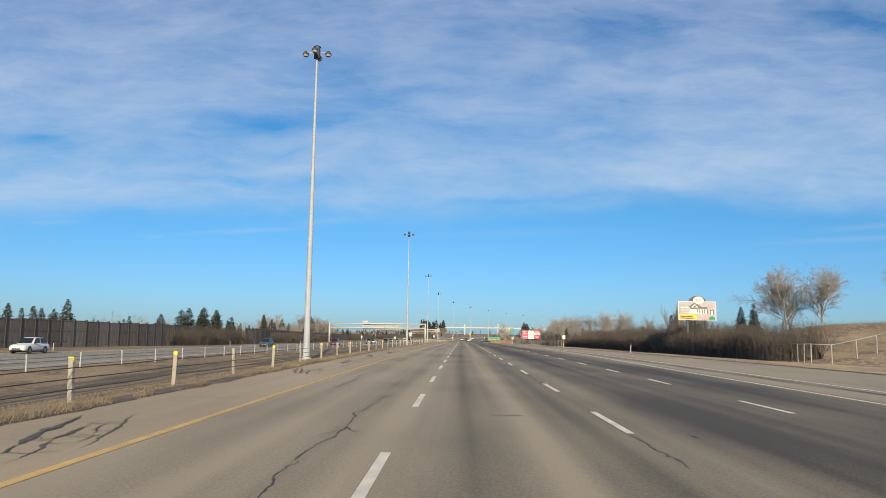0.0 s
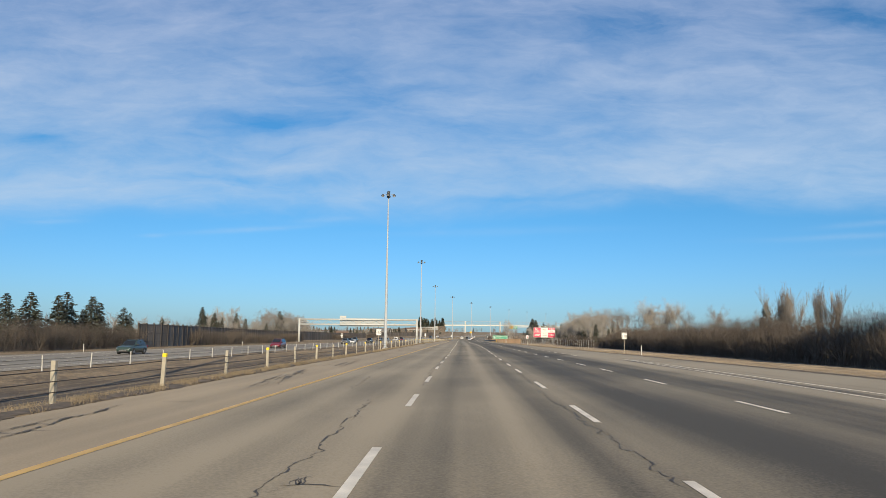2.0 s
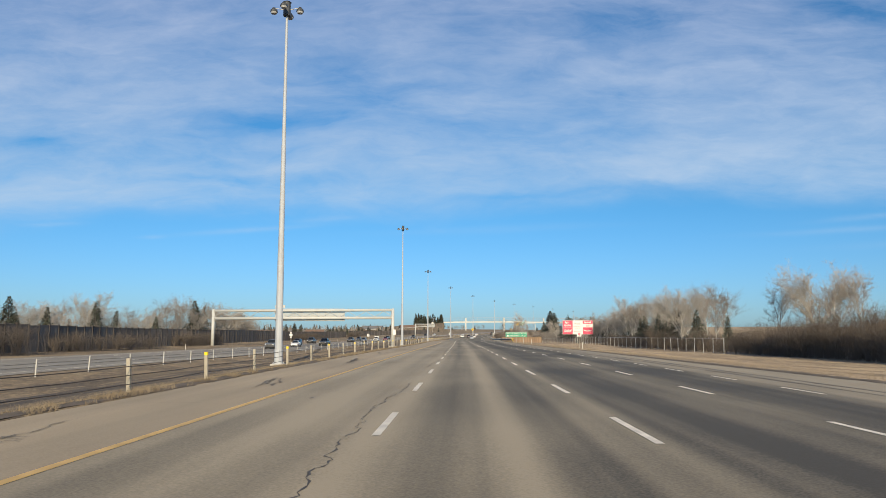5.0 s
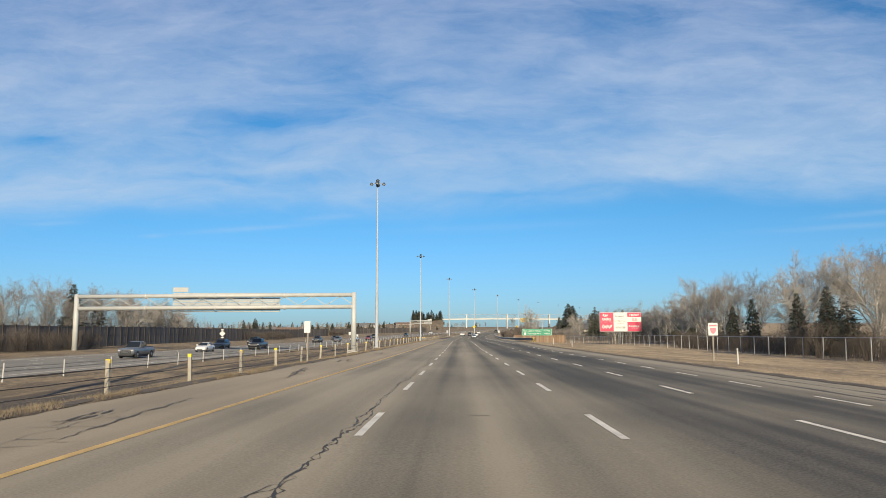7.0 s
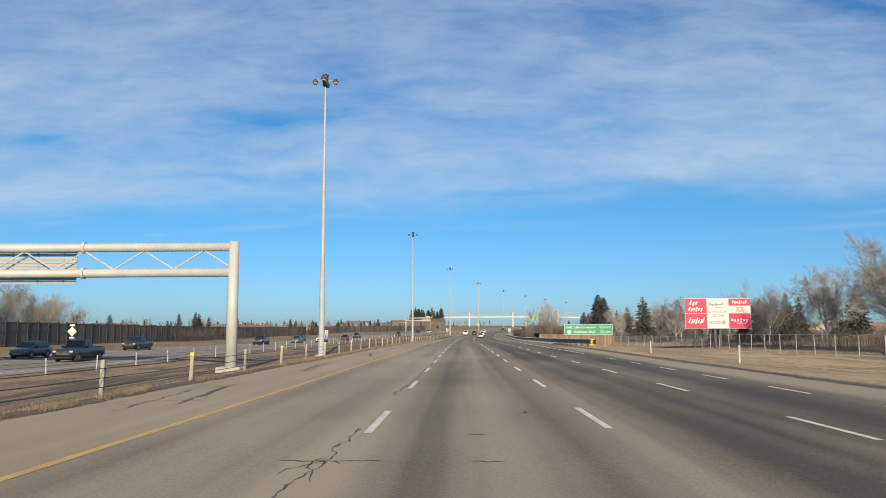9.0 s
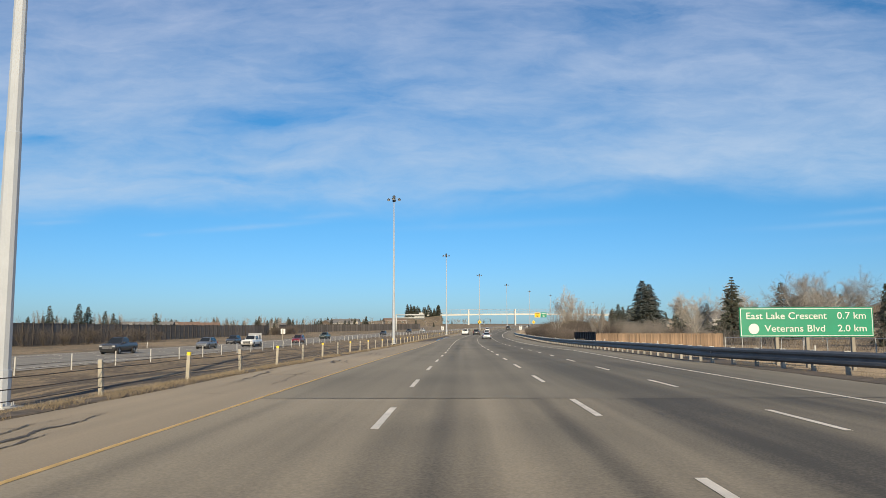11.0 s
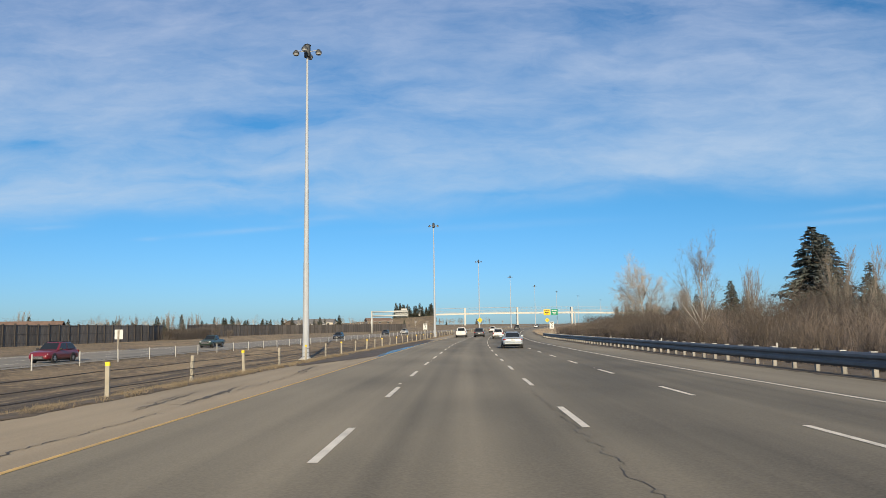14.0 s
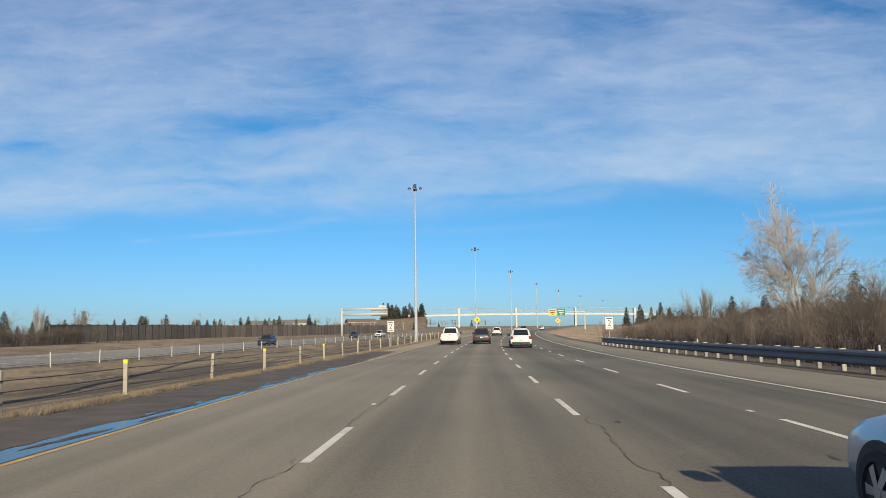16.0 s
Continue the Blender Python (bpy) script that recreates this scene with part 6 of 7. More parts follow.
tube(bm, (0.055, 0, 0), (0.07, 0, 0), 0.67, 0.66, 24)
tube(bm, (0.06, 0, 0), (0.12, 0, 0), 0.17, 0.14, 12)
for k in range(6):
    q = 2 * math.pi * k / 6
    d, e = Vector((0, math.cos(q), math.sin(q))), Vector((0, -math.sin(q), math.cos(q)))
    pts = [Vector((0.115, 0, 0)) + d * 0.1 - e * 0.09, Vector((0.10, 0, 0)) + d * 0.64 - e * 0.13, Vector((0.10, 0, 0)) + d * 0.64 + e * 0.13, Vector((0.115, 0, 0)) + d * 0.1 + e * 0.09]
    bm.faces.new([bm.verts.new(p) for p in pts])
rim_mesh = mesh_of("rim", bm, M["rim"])


def slab(bm, quad, thick):
    """A pane on four corners, standing a little proud of them."""
    a, b, c, d = quad
    n = (b - a).cross(d - a).normalized()
    low, high = [bm.verts.new(p - n * thick) for p in quad], [bm.verts.new(p + n * 0.006) for p in quad]
    bm.faces.new(high)
    bm.faces.new(low[::-1])
    for k in range(4):
        j = (k + 1) % 4
        bm.faces.new((low[k], low[j], high[j], high[k]))


def inset(quad, u0, u1, v0, v1):
    a, b, c, d = quad
    return [a.lerp(b, u).lerp(d.lerp(c, u), v) for u, v in ((u0, v0), (u1, v0), (u1, v1), (u0, v1))]


def vehicle(kind, mat, name, label, m, category="car", load=False):
    length, width, stations, (gr, gf, rr, rf, z0, z1), (wr, wf, radius) = SHAPES[kind]
    ob = thing(name, m, label, category, "vehicles on the highway")
    w = width / 2
    # finer rows between the stations, for a rounded body
    keys = [s[0] for s in stations]
    ys = sorted(set([round(keys[0] + (keys[-1] - keys[0]) * k / 26, 3) for k in range(27)] + keys))
    bm = bmesh.new()
    rings = []
    for y in ys:
        f, lo, hi = (float(np.interp(y, keys, [s[k] for s in stations])) for k in (1, 2, 3))
        x, h = w * f, hi - lo
        half = ((0.80 * x, lo), (0.96 * x, lo + 0.08 * h), (0.995 * x, lo + 0.28 * h), (x, lo + 0.55 * h), (0.975 * x, lo + 0.80 * h), (0.90 * x, lo + 0.95 * h), (0.76 * x, hi))
        ring = [(px_, z) for px_, z in half] + [(0.3 * x, hi + 0.02)] + [(-0.3 * x, hi + 0.02)] + [(-px_, z) for px_, z in half[::-1]]
        rings.append([bm.verts.new((a, y, z)) for a, z in ring])
    for r0, r1 in zip(rings, rings[1:]):
        for k in range(len(r0)):
            j = (k + 1) % len(r0)
            bm.faces.new((r0[k], r0[j], r1[j], r1[k]))
    bm.faces.new(rings[0])
    bm.faces.new(rings[-1][::-1])
    bmesh.ops.recalc_face_normals(bm, faces=bm.faces)
    body = part("body", bm, mat, ob, smooth=True)
    # cabin
    wb, wt = w * 0.90, w * (0.71 if kind != "sedan" else 0.66)
    B = [Vector(p) for p in ((-wb, gr, z0), (wb, gr, z0), (wb, gf, z0), (-wb, gf, z0))]
    T = [Vector(p) for p in ((-wt, rr, z1), (wt, rr, z1), (wt, rf, z1), (-wt, rf, z1))]
    bm = bmesh.new()
    vb, vt = [bm.verts.new(p) for p in B], [bm.verts.new(p) for p in T]
    bm.faces.new(vt)
    for k in range(4):
        j = (k + 1) % 4
        bm.faces.new((vb[k], vb[j], vt[j], vt[k]))
    bmesh.ops.bevel(bm, geom=[e for e in bm.edges if len(e.link_faces) == 2], offset=0.13, segments=3, affect="EDGES", clamp_overlap=True)
    part("cabin", bm, mat, ob, smooth=True)
    for quad, frames_ in (((B[1], B[0], T[0], T[1])[::-1], ((0.10, 0.90, 0.10, 0.80),)), ((B[2], B[3], T[3], T[2]), ((0.07, 0.93, 0.08, 0.90),)),
                          ((B[1], B[2], T[2], T[1]), ((0.08, 0.50, 0.12, 0.86), (0.54, 0.90, 0.12, 0.86))), ((B[3], B[0], T[0], T[3]), ((0.10, 0.46, 0.12, 0.86), (0.50, 0.92, 0.12, 0.86)))):
        quad = list(quad)
        if quad[0].z > quad[2].z:
            quad = [quad[3], quad[2], quad[1], quad[0]]
        centre = sum(quad, Vector()) / 4
        if (quad[1] - quad[0]).cross(quad[3] - quad[0]).dot(centre - Vector((0, (gr + gf) / 2, z0))) < 0:
            quad = [quad[1], quad[0], quad[3], quad[2]]
        for u0, u1, v0, v1 in frames_:
            bm = bmesh.new()
            slab(bm, inset(quad, u0, u1, v0, v1), 0.01)
            part("window", bm, M["car_glass"], ob)
    # wheels in dark arches
    for y in (wr, wf):
        for side in (-1, 1):
            edge = w * float(np.interp(y, keys, [s[1] for s in stations]))
            bm = bmesh.new()
            tube(bm, (side * (edge - 0.16), y, radius + 0.02), (side * (edge + 0.006), y, radius + 0.02), radius * 1.14, radius * 1.12, 32)
            part("wheel_arch", bm, M["car_black"], ob)
            wheel = new("wheel", None)
            wheel.parent = ob
            spin = pose(side * (edge - 0.085), y, radius, 0, 0, 0 if side > 0 else 180) @ Matrix.Diagonal((1, radius, radius, 1))
            for name_, me in (("tyre", tyre_mesh), ("rim", rim_mesh)):
                o = new(name_, me)
                o.parent = wheel
                o.matrix_local = spin
    front, back = stations[-1][0], stations[0][0]
    zf, zb = stations[-1][3], stations[0][3]
    for side in (-1, 1):
        y = front - (0.34 if kind == "sedan" else 0.22 if kind != "pickup" else 0.06)
        x = w * float(np.interp(y, keys, [s[1] for s in stations]))
        z = float(np.interp(y, keys, [s[3] for s in stations]))
        bm = box(bmesh.new(), (min(side * x * 0.60, side * x * 0.95), y - 0.14, z - 0.25), (max(side * x * 0.60, side * x * 0.95), y + 0.12, z - 0.08), 0.05)
        part("headlight", bm, M["lens"], ob)
        low, high = (0.85, 1.16) if kind == "pickup" else (0.76, 1.0) if kind != "sedan" else (0.70, 0.84)
        inner = 0.90 if kind == "pickup" else 0.70 if kind != "sedan" else 0.58
        bm = box(bmesh.new(), (min(side * w * inner, side * w * 0.965), back + (0.02 if kind == "sedan" else -0.02), low), (max(side * w * inner, side * w * (0.90 if kind == "sedan" else 0.965)), back + 0.16, high), 0.03)
        part("tail_light", bm, M["tail"], ob)
        bm = box(bmesh.new(), (min(side * w * 0.93, side * (w + 0.2)), gf - 0.42, z0 + 0.02), (max(side * w * 0.93, side * (w + 0.2)), gf - 0.26, z0 + 0.20), 0.04)
        part("mirror", bm, mat if kind == "sedan" else M["car_black"], ob)
    deep = 0.42 if kind == "pickup" else 0.24
    bm = box(bmesh.new(), (-w * stations[-1][1] * 0.68, front - 0.10, zf - deep), (w * stations[-1][1] * 0.68, front + 0.02, zf - 0.04), 0.02)
    grille = part("grille", bm, M["car_black"], ob)
    for k in range(3):
        z = zf - 0.04 - deep * (0.15 + 0.28 * k)
        bm = box(bmesh.new(), (-w * stations[-1][1] * 0.62, front, z - 0.02), (w * stations[-1][1] * 0.62, front + 0.03, z + 0.006), 0.006)
        part("grille_bar", bm, M["rim"], grille)
    bm = box(bmesh.new(), (-w * 0.84, back - 0.06, 0.38), (w * 0.84, back + 0.12, 0.53), 0.04)
    part("rear_bumper", bm, mat if kind == "sedan" else M["car_black"] if kind != "pickup" else M["rim"], ob)
    bm = box(bmesh.new(), (-w * stations[-1][1] * 0.9, front - 0.20, 0.30), (w * stations[-1][1] * 0.9, front + 0.01, 0.44), 0.04)
    part("front_bumper", bm, M["car_black"], ob)
    bm = box(bmesh.new(), (-0.16, back - 0.075, 0.66), (0.16, back - 0.02, 0.80), 0.008)
    part("plate", bm, M["plate"], ob)
    bm = box(bmesh.new(), (-w * 0.8, -length * 0.4, 0.16), (w * 0.8, length * 0.4, 0.5))
    part("underbody", bm, M["car_black"], ob)
    if kind == "sedan":
        bm = box(bmesh.new(), (-w * 0.70, back - 0.05, 0.34), (w * 0.70, back + 0.02, 0.42), 0.02)
        part("bumper_valance", bm, M["car_black"], ob)
        bm = box(bmesh.new(), (-w * 0.62, back - 0.012, 0.865), (w * 0.62, back + 0.03, 0.88))
        part("boot_seam", bm, M["car_black"], ob)
        for y in (0.05, -0.95):
            for side in (-1, 1):
                bm = box(bmesh.new(), (side * w - 0.015, y - 0.10, 0.80), (side * w + 0.018, y + 0.08, 0.835), 0.008)
                part("door_handle", bm, mat, ob)
    if kind == "pickup":
        bm = box(bmesh.new(), (-w * 0.82, -2.78, 1.18), (w * 0.82, -1.05, 1.275), 0.01)
        part("bed_liner", bm, M["car_black"], ob)
        bm = box(bmesh.new(), (-w * 0.85, -2.945, 0.62), (w * 0.85, -2.90, 1.2), 0.02)
        part("tailgate", bm, mat, ob)
        bm = box(bmesh.new(), (-0.16, -2.965, 1.02), (0.16, -2.94, 1.1), 0.01)
        part("tailgate_handle", bm, M["car_black"], ob)
    if kind in ("suv", "van"):
        for side in (-1, 1):
            bm = bmesh.new()
            tube(bm, (side * wt * 0.93, rr + 0.2, z1 + 0.06), (side * wt * 0.93, rf - 0.25, z1 + 0.06), 0.022, 0.022, 6)
            part("roof_rail", bm, M["car_black"], ob)
    if load:
        bm = box(bmesh.new(), (-0.8, -2.6, 1.25), (0.8, -1.2, 1.95), 0.05)
        part("toolbox", bm, M["rim"], ob)
        for y in (-2.7, -1.1):
            bm = box(bmesh.new(), (-0.9, y - 0.03, 1.2), (0.9, y + 0.03, 2.25), 0.02)
            part("ladder_rack", bm, M["rim"], ob)
    return ob


def driving(kind, colour, s, off, name, label, load=False):
    m = Matrix.Translation(at(s, off, 0.004)) @ pose(0, 0, 0, 0, 0, turn(s))
    return vehicle(kind, M[colour], name, label, m, "pickup truck" if kind == "pickup" else "car", load)


def oncoming(kind, colour, s, off, name, label, load=False):
    m = Matrix.Translation(at(s, off, far_level(s) + 0.01)) @ pose(0, 0, 0, 0, 0, turn(s) + 180)
    return vehicle(kind, M[colour], name, label, m, "pickup truck" if kind == "pickup" else "car", load)


driving("pickup", "white_car", 585, -2.8, "pickup_truck", "white pickup truck driving ahead in a highway lane")
driving("van", "grey_car", 586, 0.7, "minivan", "dark grey minivan driving ahead in a highway lane")
driving("suv", "white_car", 568, 4.5, "suv", "white sport utility car driving ahead on the highway")
driving("suv", "white_car", 656, 1.0, "suv", "small white car far ahead on the highway")
driving("pickup", "black_car", 747, 4.5, "pickup_truck", "dark pickup truck far ahead on the highway")
driving("suv", "white_car", 860, 5.2, "suv", "small white car far ahead on the highway")
driving("pickup", "grey_car", 905, 1.6, "pickup_truck", "grey pickup truck far ahead on the highway")
driving("sedan", "silver_car", 503.9, 4.8, "sedan", "light silver-blue sedan overtaking in the next lane")
for kind, colour, s, off, load, name, words in (
        ("suv", "white_car", 80, -46.5, False, "suv", "white sport utility car coming along the far carriageway"), ("suv", "green_car", 152, -39.7, False, "suv", "dark green car coming along the far carriageway"),
        ("van", "red_car", 201, -34, False, "minivan", "dark red minivan coming along the far carriageway"), ("pickup", "steel_car", 307, -37.5, False, "pickup_truck", "grey pickup truck coming along the far carriageway"),
        ("sedan", "white_car", 335, -39, False, "sedan", "white sedan coming along the far carriageway"), ("pickup", "black_car", 350, -34.8, False, "pickup_truck", "black pickup truck coming along the far carriageway"),
        ("suv", "grey_car", 357, -43.4, False, "suv", "dark grey car coming along the far carriageway"), ("pickup", "black_car", 387, -45.5, False, "pickup_truck", "black pickup truck coming along the far carriageway"),
        ("pickup", "grey_car", 431, -39.8, False, "pickup_truck", "dark grey pickup truck coming along the far carriageway"), ("suv", "steel_car", 457, -38.5, False, "suv", "grey car coming along the far carriageway"),
        ("pickup", "white_car", 468, -34.8, True, "pickup_truck", "white work pickup with a rack, on the far carriageway"), ("suv", "red_car", 500, -34.6, False, "suv", "dark red car coming along the far carriageway"),
        ("suv", "grey_car", 493, -46, False, "suv", "dark grey car coming along the far carriageway"), ("pickup", "green_car", 554, -41, False, "pickup_truck", "dark green pickup coming along the far carriageway"),
        ("suv", "black_car", 621, -36, False, "suv", "black car coming along the far carriageway"), ("suv", "black_car", 700, -40, False, "suv", "black car far along the other carriageway"), ("pickup", "white_car", 712, -35.5, False, "pickup_truck", "white pickup far along the other carriageway")):
    oncoming(kind, colour, s, off, name, words, load)

# ---- overpass across the highway, far ahead ----
M["bridge"] = material("cream_white_bridge_paint", (0.55, 0.54, 0.50), 0.7, vary=0.08, size=4.0)
BRIDGE_Y = 1184.0


def deck_z(x):
    return 13.9 - ((x - 70) / 130.0) ** 2 * 1.9


bridge = thing("overpass", Matrix.Translation((0, BRIDGE_Y, 0)), "long cream footbridge on white pylons over the highway", "bridge")
for name, z0, z1, y0, y1 in (("deck", -0.9, 0.5, -1.8, 1.8), ("deck_edge", 0.5, 0.75, -2.0, -1.7)):
    bm = bmesh.new()
    rings = []
    for k in range(43):
        x = -20 + 240 * k / 42
        z = deck_z(x)
        rings.append([bm.verts.new((x, y, z + h)) for y, h in ((y0, z0), (y1, z0), (y1, z1), (y0, z1))])
    for r0, r1 in zip(rings, rings[1:]):
        for k in range(4):
            j = (k + 1) % 4
            bm.faces.new((r0[k], r0[j], r1[j], r1[k]))
    bm.faces.new(rings[0])
    bm.faces.new(rings[-1][::-1])
    bmesh.ops.recalc_face_normals(bm, faces=bm.faces)
    part(name, bm, M["bridge"], bridge)
for y in (-1.8, 1.8):
    for h, r in ((5.6, 0.16), (3.0, 0.07), (1.6, 0.07)):
        soup = Soup()
        xs = [-20 + 240 * k / 42 for k in range(43)]
        soup.limb([Vector((x, y, deck_z(x) + h)) for x in xs], [r] * 43, 6)
        o = new("rail", soup.mesh("rail", M["pole"]))
        o.parent = bridge
    for k in range(48):
        x = -18 + 5 * k
        bm = bmesh.new()
        tube(bm, (x, y, deck_z(x) + 0.6), (x, y, deck_z(x) + 5.6), 0.07, 0.07, 6)
        part("rail_post", bm, M["pole"], bridge)
for x in (26, 78, 132, 186):
    bm = box(bmesh.new(), (x - 0.85, -2.6, -3.0), (x + 0.8, 2.6, deck_z(x) + 5.7), 0.15)
    part("pylon", bm, M["bridge"], bridge)


def embankment(name, x0, x1, top0, top1, label):
    bm = bmesh.new()
    rings = []
    for k in range(25):
        f = k / 24
        x, top = x0 + (x1 - x0) * f, top0 + (top1 - top0) * f
        top += noise.noise((x * 0.03, 5, 0)) * 0.8
        rings.append([bm.verts.new((x, BRIDGE_Y + y, z)) for y, z in ((-120, -3.5), (-75, top * 0.25), (-40, top * 0.7), (-14, top), (14, top), (60, top * 0.4), (110, -3))])
    for r0, r1 in zip(rings, rings[1:]):
        for k in range(len(r0) - 1):
            bm.faces.new((r0[k], r0[k + 1], r1[k + 1], r1[k]))
    for ring, flip in ((rings[0], False), (rings[-1], True)):
        bm.faces.new(ring[::-1] if flip else ring)
    bmesh.ops.recalc_face_normals(bm, faces=bm.faces)
    return tagged(link(name, bm, M["grass"]), label, "embankment", kind="structure")


embankment("embankment", -190, -4, -1.0, 12.4, "dry grassy bank leading up to the overpass")
embankment("embankment_right", 205, 420, 10.5, -1.0, "dry grassy bank beyond the overpass")

# overhead signs before it
ob = placed(thing("overhead_sign", Matrix(), "yellow and green overhead signs on a steel arm", "road sign"), 930, 8.2, 0)
for x0, x1, mat, other in ((-4.6, -0.3, "sign_yellow", "sign_black"), (0.2, 4.6, "sign_green", "sign_white")):
    board(ob, x0, 7.4, x1, 11.2, M[mat], deep=0.12, round_off=0.04)
    for z, inset_ in ((10.3, 0.5), (9.2, 0.9), (8.2, 1.5)):
        bar(ob, M[other], x0 + inset_, z - 0.22, x1 - inset_, z + 0.22, -0.002, "print")
bm = bmesh.new()
tube(bm, (-5, 0.3, 9.4), (15.5, 0.3, 9.4), 0.2, 0.2, 10)
part("arm", bm, M["cream"], ob)
bm = bmesh.new()
tube(bm, (15.5, 0.3, -1), (15.5, 0.3, 9.8), 0.42, 0.34, 12)
part("post", bm, M["cream"], ob)

# ---- wear of the pavement ----
M.update({
    "tar": material("dark_crack_filler", (0.062, 0.054, 0.047), 0.8, vary=0.25, size=0.4),
    "stain": material("dark_damp_stain", (0.100, 0.084, 0.066), 0.85, vary=0.3, size=0.25),
    "soil": material("dark_roadside_soil", (0.128, 0.097, 0.067), 1.0, vary=0.4, size=0.3, bump=0.6),
    "mud": material("wet_brown_mud", (0.108, 0.081, 0.058), 0.92, vary=0.35, size=0.8, bump=0.3),
})
rng = random.Random(21)


def streak(name, pts, widths, mat, parent, up=0.004):
    """A flat irregular streak along points given as distance and offset."""
    bm = bmesh.new()
    last = None
    for i, ((s, off), w) in enumerate(zip(pts, widths)):
        (sa, oa), (sb, ob_) = pts[max(i - 1, 0)], pts[min(i + 1, len(pts) - 1)]
        n = Vector((sb - sa, ob_ - oa)).normalized()
        side = Vector((-n.y, n.x)) * w / 2
        row = [bm.verts.new(at(s + k * side.x, off + k * side.y, up)) for k in (-1, 1)]
        if last:
            bm.faces.new((last[0], last[1], row[1], row[0]))
        last = row
    bmesh.ops.recalc_face_normals(bm, faces=bm.faces)
    for f in bm.faces:
        if f.normal.z < 0:
            f.normal_flip()
    return part(name, bm, mat, parent)


def crack(s0, s1, line, wander, w0, w1, branches=0.12, mat="tar", parent=None):
    pts, widths = [], []
    s, drift = s0, 0.0
    while s < s1:
        drift = max(-wander, min(wander, drift * 0.8 + rng.gauss(0, wander * 0.6)))
        pts.append((s, line(s) + drift))
        widths.append(rng.uniform(w0, w1) * (0.4 if rng.random() < 0.25 else 1))
        if rng.random() < branches:
            d = rng.choice((-1, 1))
            reach = rng.uniform(0.2, 0.7)
            streak("crack", [(s, pts[-1][1]), (s + rng.uniform(-0.1, 0.2), pts[-1][1] + d * reach * 0.5), (s + rng.uniform(-0.1, 0.4), pts[-1][1] + d * reach)], [w0, w0 * 0.8, w0 * 0.3], M[mat], parent or road)
        s += rng.uniform(0.05, 0.24)
    widths[0] = widths[-1] = 0.004
    streak("crack", pts, widths, M[mat], parent or road)


# the jagged cracks as they run: distance and offset
CRACKS = (((3, -2.0), (7, -2.09), (12, -2.1), (15, -2.15), (19.5, -1.85)), ((21, -3.6), (24.6, -3.56), (27.3, -3.8), (29, -3.61)), ((22, -2.1), (25.6, -2.04)), ((37, -1.2), (40.8, -1.3), (43, -1.34)), ((52, -1.7), (56, -1.76), (62, -1.96), (67.3, -1.92)), ((68, -1.8), (72, -1.72), (80, -1.99)),
          ((83, -3.0), (86, -3.02), (90, -3.2)), ((85, -1.05), (91, -1.15), (97, -1.25), (104, -1.12), (110, -1.1), (118, -1.15)), ((116, -1.24), (118, -1.23), (122, -1.1)), ((132, -3.68), (137, -3.81)), ((131, -1.6), (134, -1.57)), ((134, -1.2), (139, -1.2), (146, -1.3)), ((160, -1.3), (172, -1.6), (180, -1.4)), ((190, -1.5), (203, -1.2)))
CRACKS_ON = (((207, -1.8), (212.5, -1.8)), ((209, -1.1), (213, -1.25), (218, -1.35), (236, -1.3)), ((225, -1.3), (232, -1.38), (240, -1.45), (247, -1.35), (252, -1.42), (264, -1.3)), ((256, -1.3), (260, -1.25), (265, -1.46), (270, -1.4)), ((272, 0.73), (278, 0.71), (287, 0.86)), ((287, -1.36), (294, -1.25)), ((300, -1.3), (318, -1.1), (330, -1.4)),
             ((12, 2.35), (9, 2.44)), ((30, 2.42), (24.7, 2.39)), ((67, 2.45), (54, 2.36)), ((84, 2.3), (70, 2.4)), ((94, 2.52), (85, 2.45)), ((110, 2.6), (105, 2.6)))
CRACKS_AHEAD = (((393, 2.58), (382, 2.52)), ((440, 2.68), (428, 2.62)), ((457, 2.62), (443, 2.58)), ((483, 3.1), (479, 2.87)), ((514, 3.0), (509, 2.9), (506, 2.86)), ((506, -1.29), (509, -1.12)), ((512, -1.06), (519, -1.08)), ((412, 2.62), (405, 2.6)), ((530, 2.9), (522, 2.95)))
for rows, owner, widths in ((CRACKS, road, 0.042), (CRACKS_ON[:7], road, 0.05), (CRACKS_ON[7:], road, 0.05), (CRACKS_AHEAD, road_new, 0.024)):
    for row in rows:
        row = sorted(row)
        crack(row[0][0], row[-1][0], lambda s, r=row: along(s, r), 0.075, 0.005, widths, 0.10, "tar", owner)
# short cracks across the lanes
ACROSS = ((14.4, .34, 1.03), (25.3, .36, 1.06), (54.6, -1.72, -.83), (54.9, .05, 1.02), (54.8, 2.09, 2.46), (69.8, -1.67, -1.07), (137.7, -3.49, -.96), (137.8, .37, 1.1), (132.6, -3.46, -1.1), (133, .3, 1.03), (233.5, .55, 1.02), (246.2, -3.5, -2.96), (244.1, .46, 1.09), (258.3, -3.48, -2.94), (258.7, .91, 1.21),
          (274.9, .77, 1.24), (290.7, -1.84, -.58), (290.7, .45, .88), (293.1, .43, .85), (372, .39, .86), (367, .63, .91), (102.8, -3.55, -2.88), (40.6, -3.51, -3), (39.6, -3.69, -3.14))


def cross_crack(s, o0, o1, wide, owner, up=0.004):
    n = 4 + int(abs(o1 - o0) / 0.12)
    pts = [(s + 0.10 * noise.noise((q * 0.55, s, 0)) + rng.uniform(-0.02, 0.02), o0 + (o1 - o0) * q / (n - 1)) for q in range(n)]
    streak("crack", pts, [0.005] + [wide * rng.uniform(0.35, 1.25) for q in range(n - 2)] + [0.005], M["tar"], owner, up)


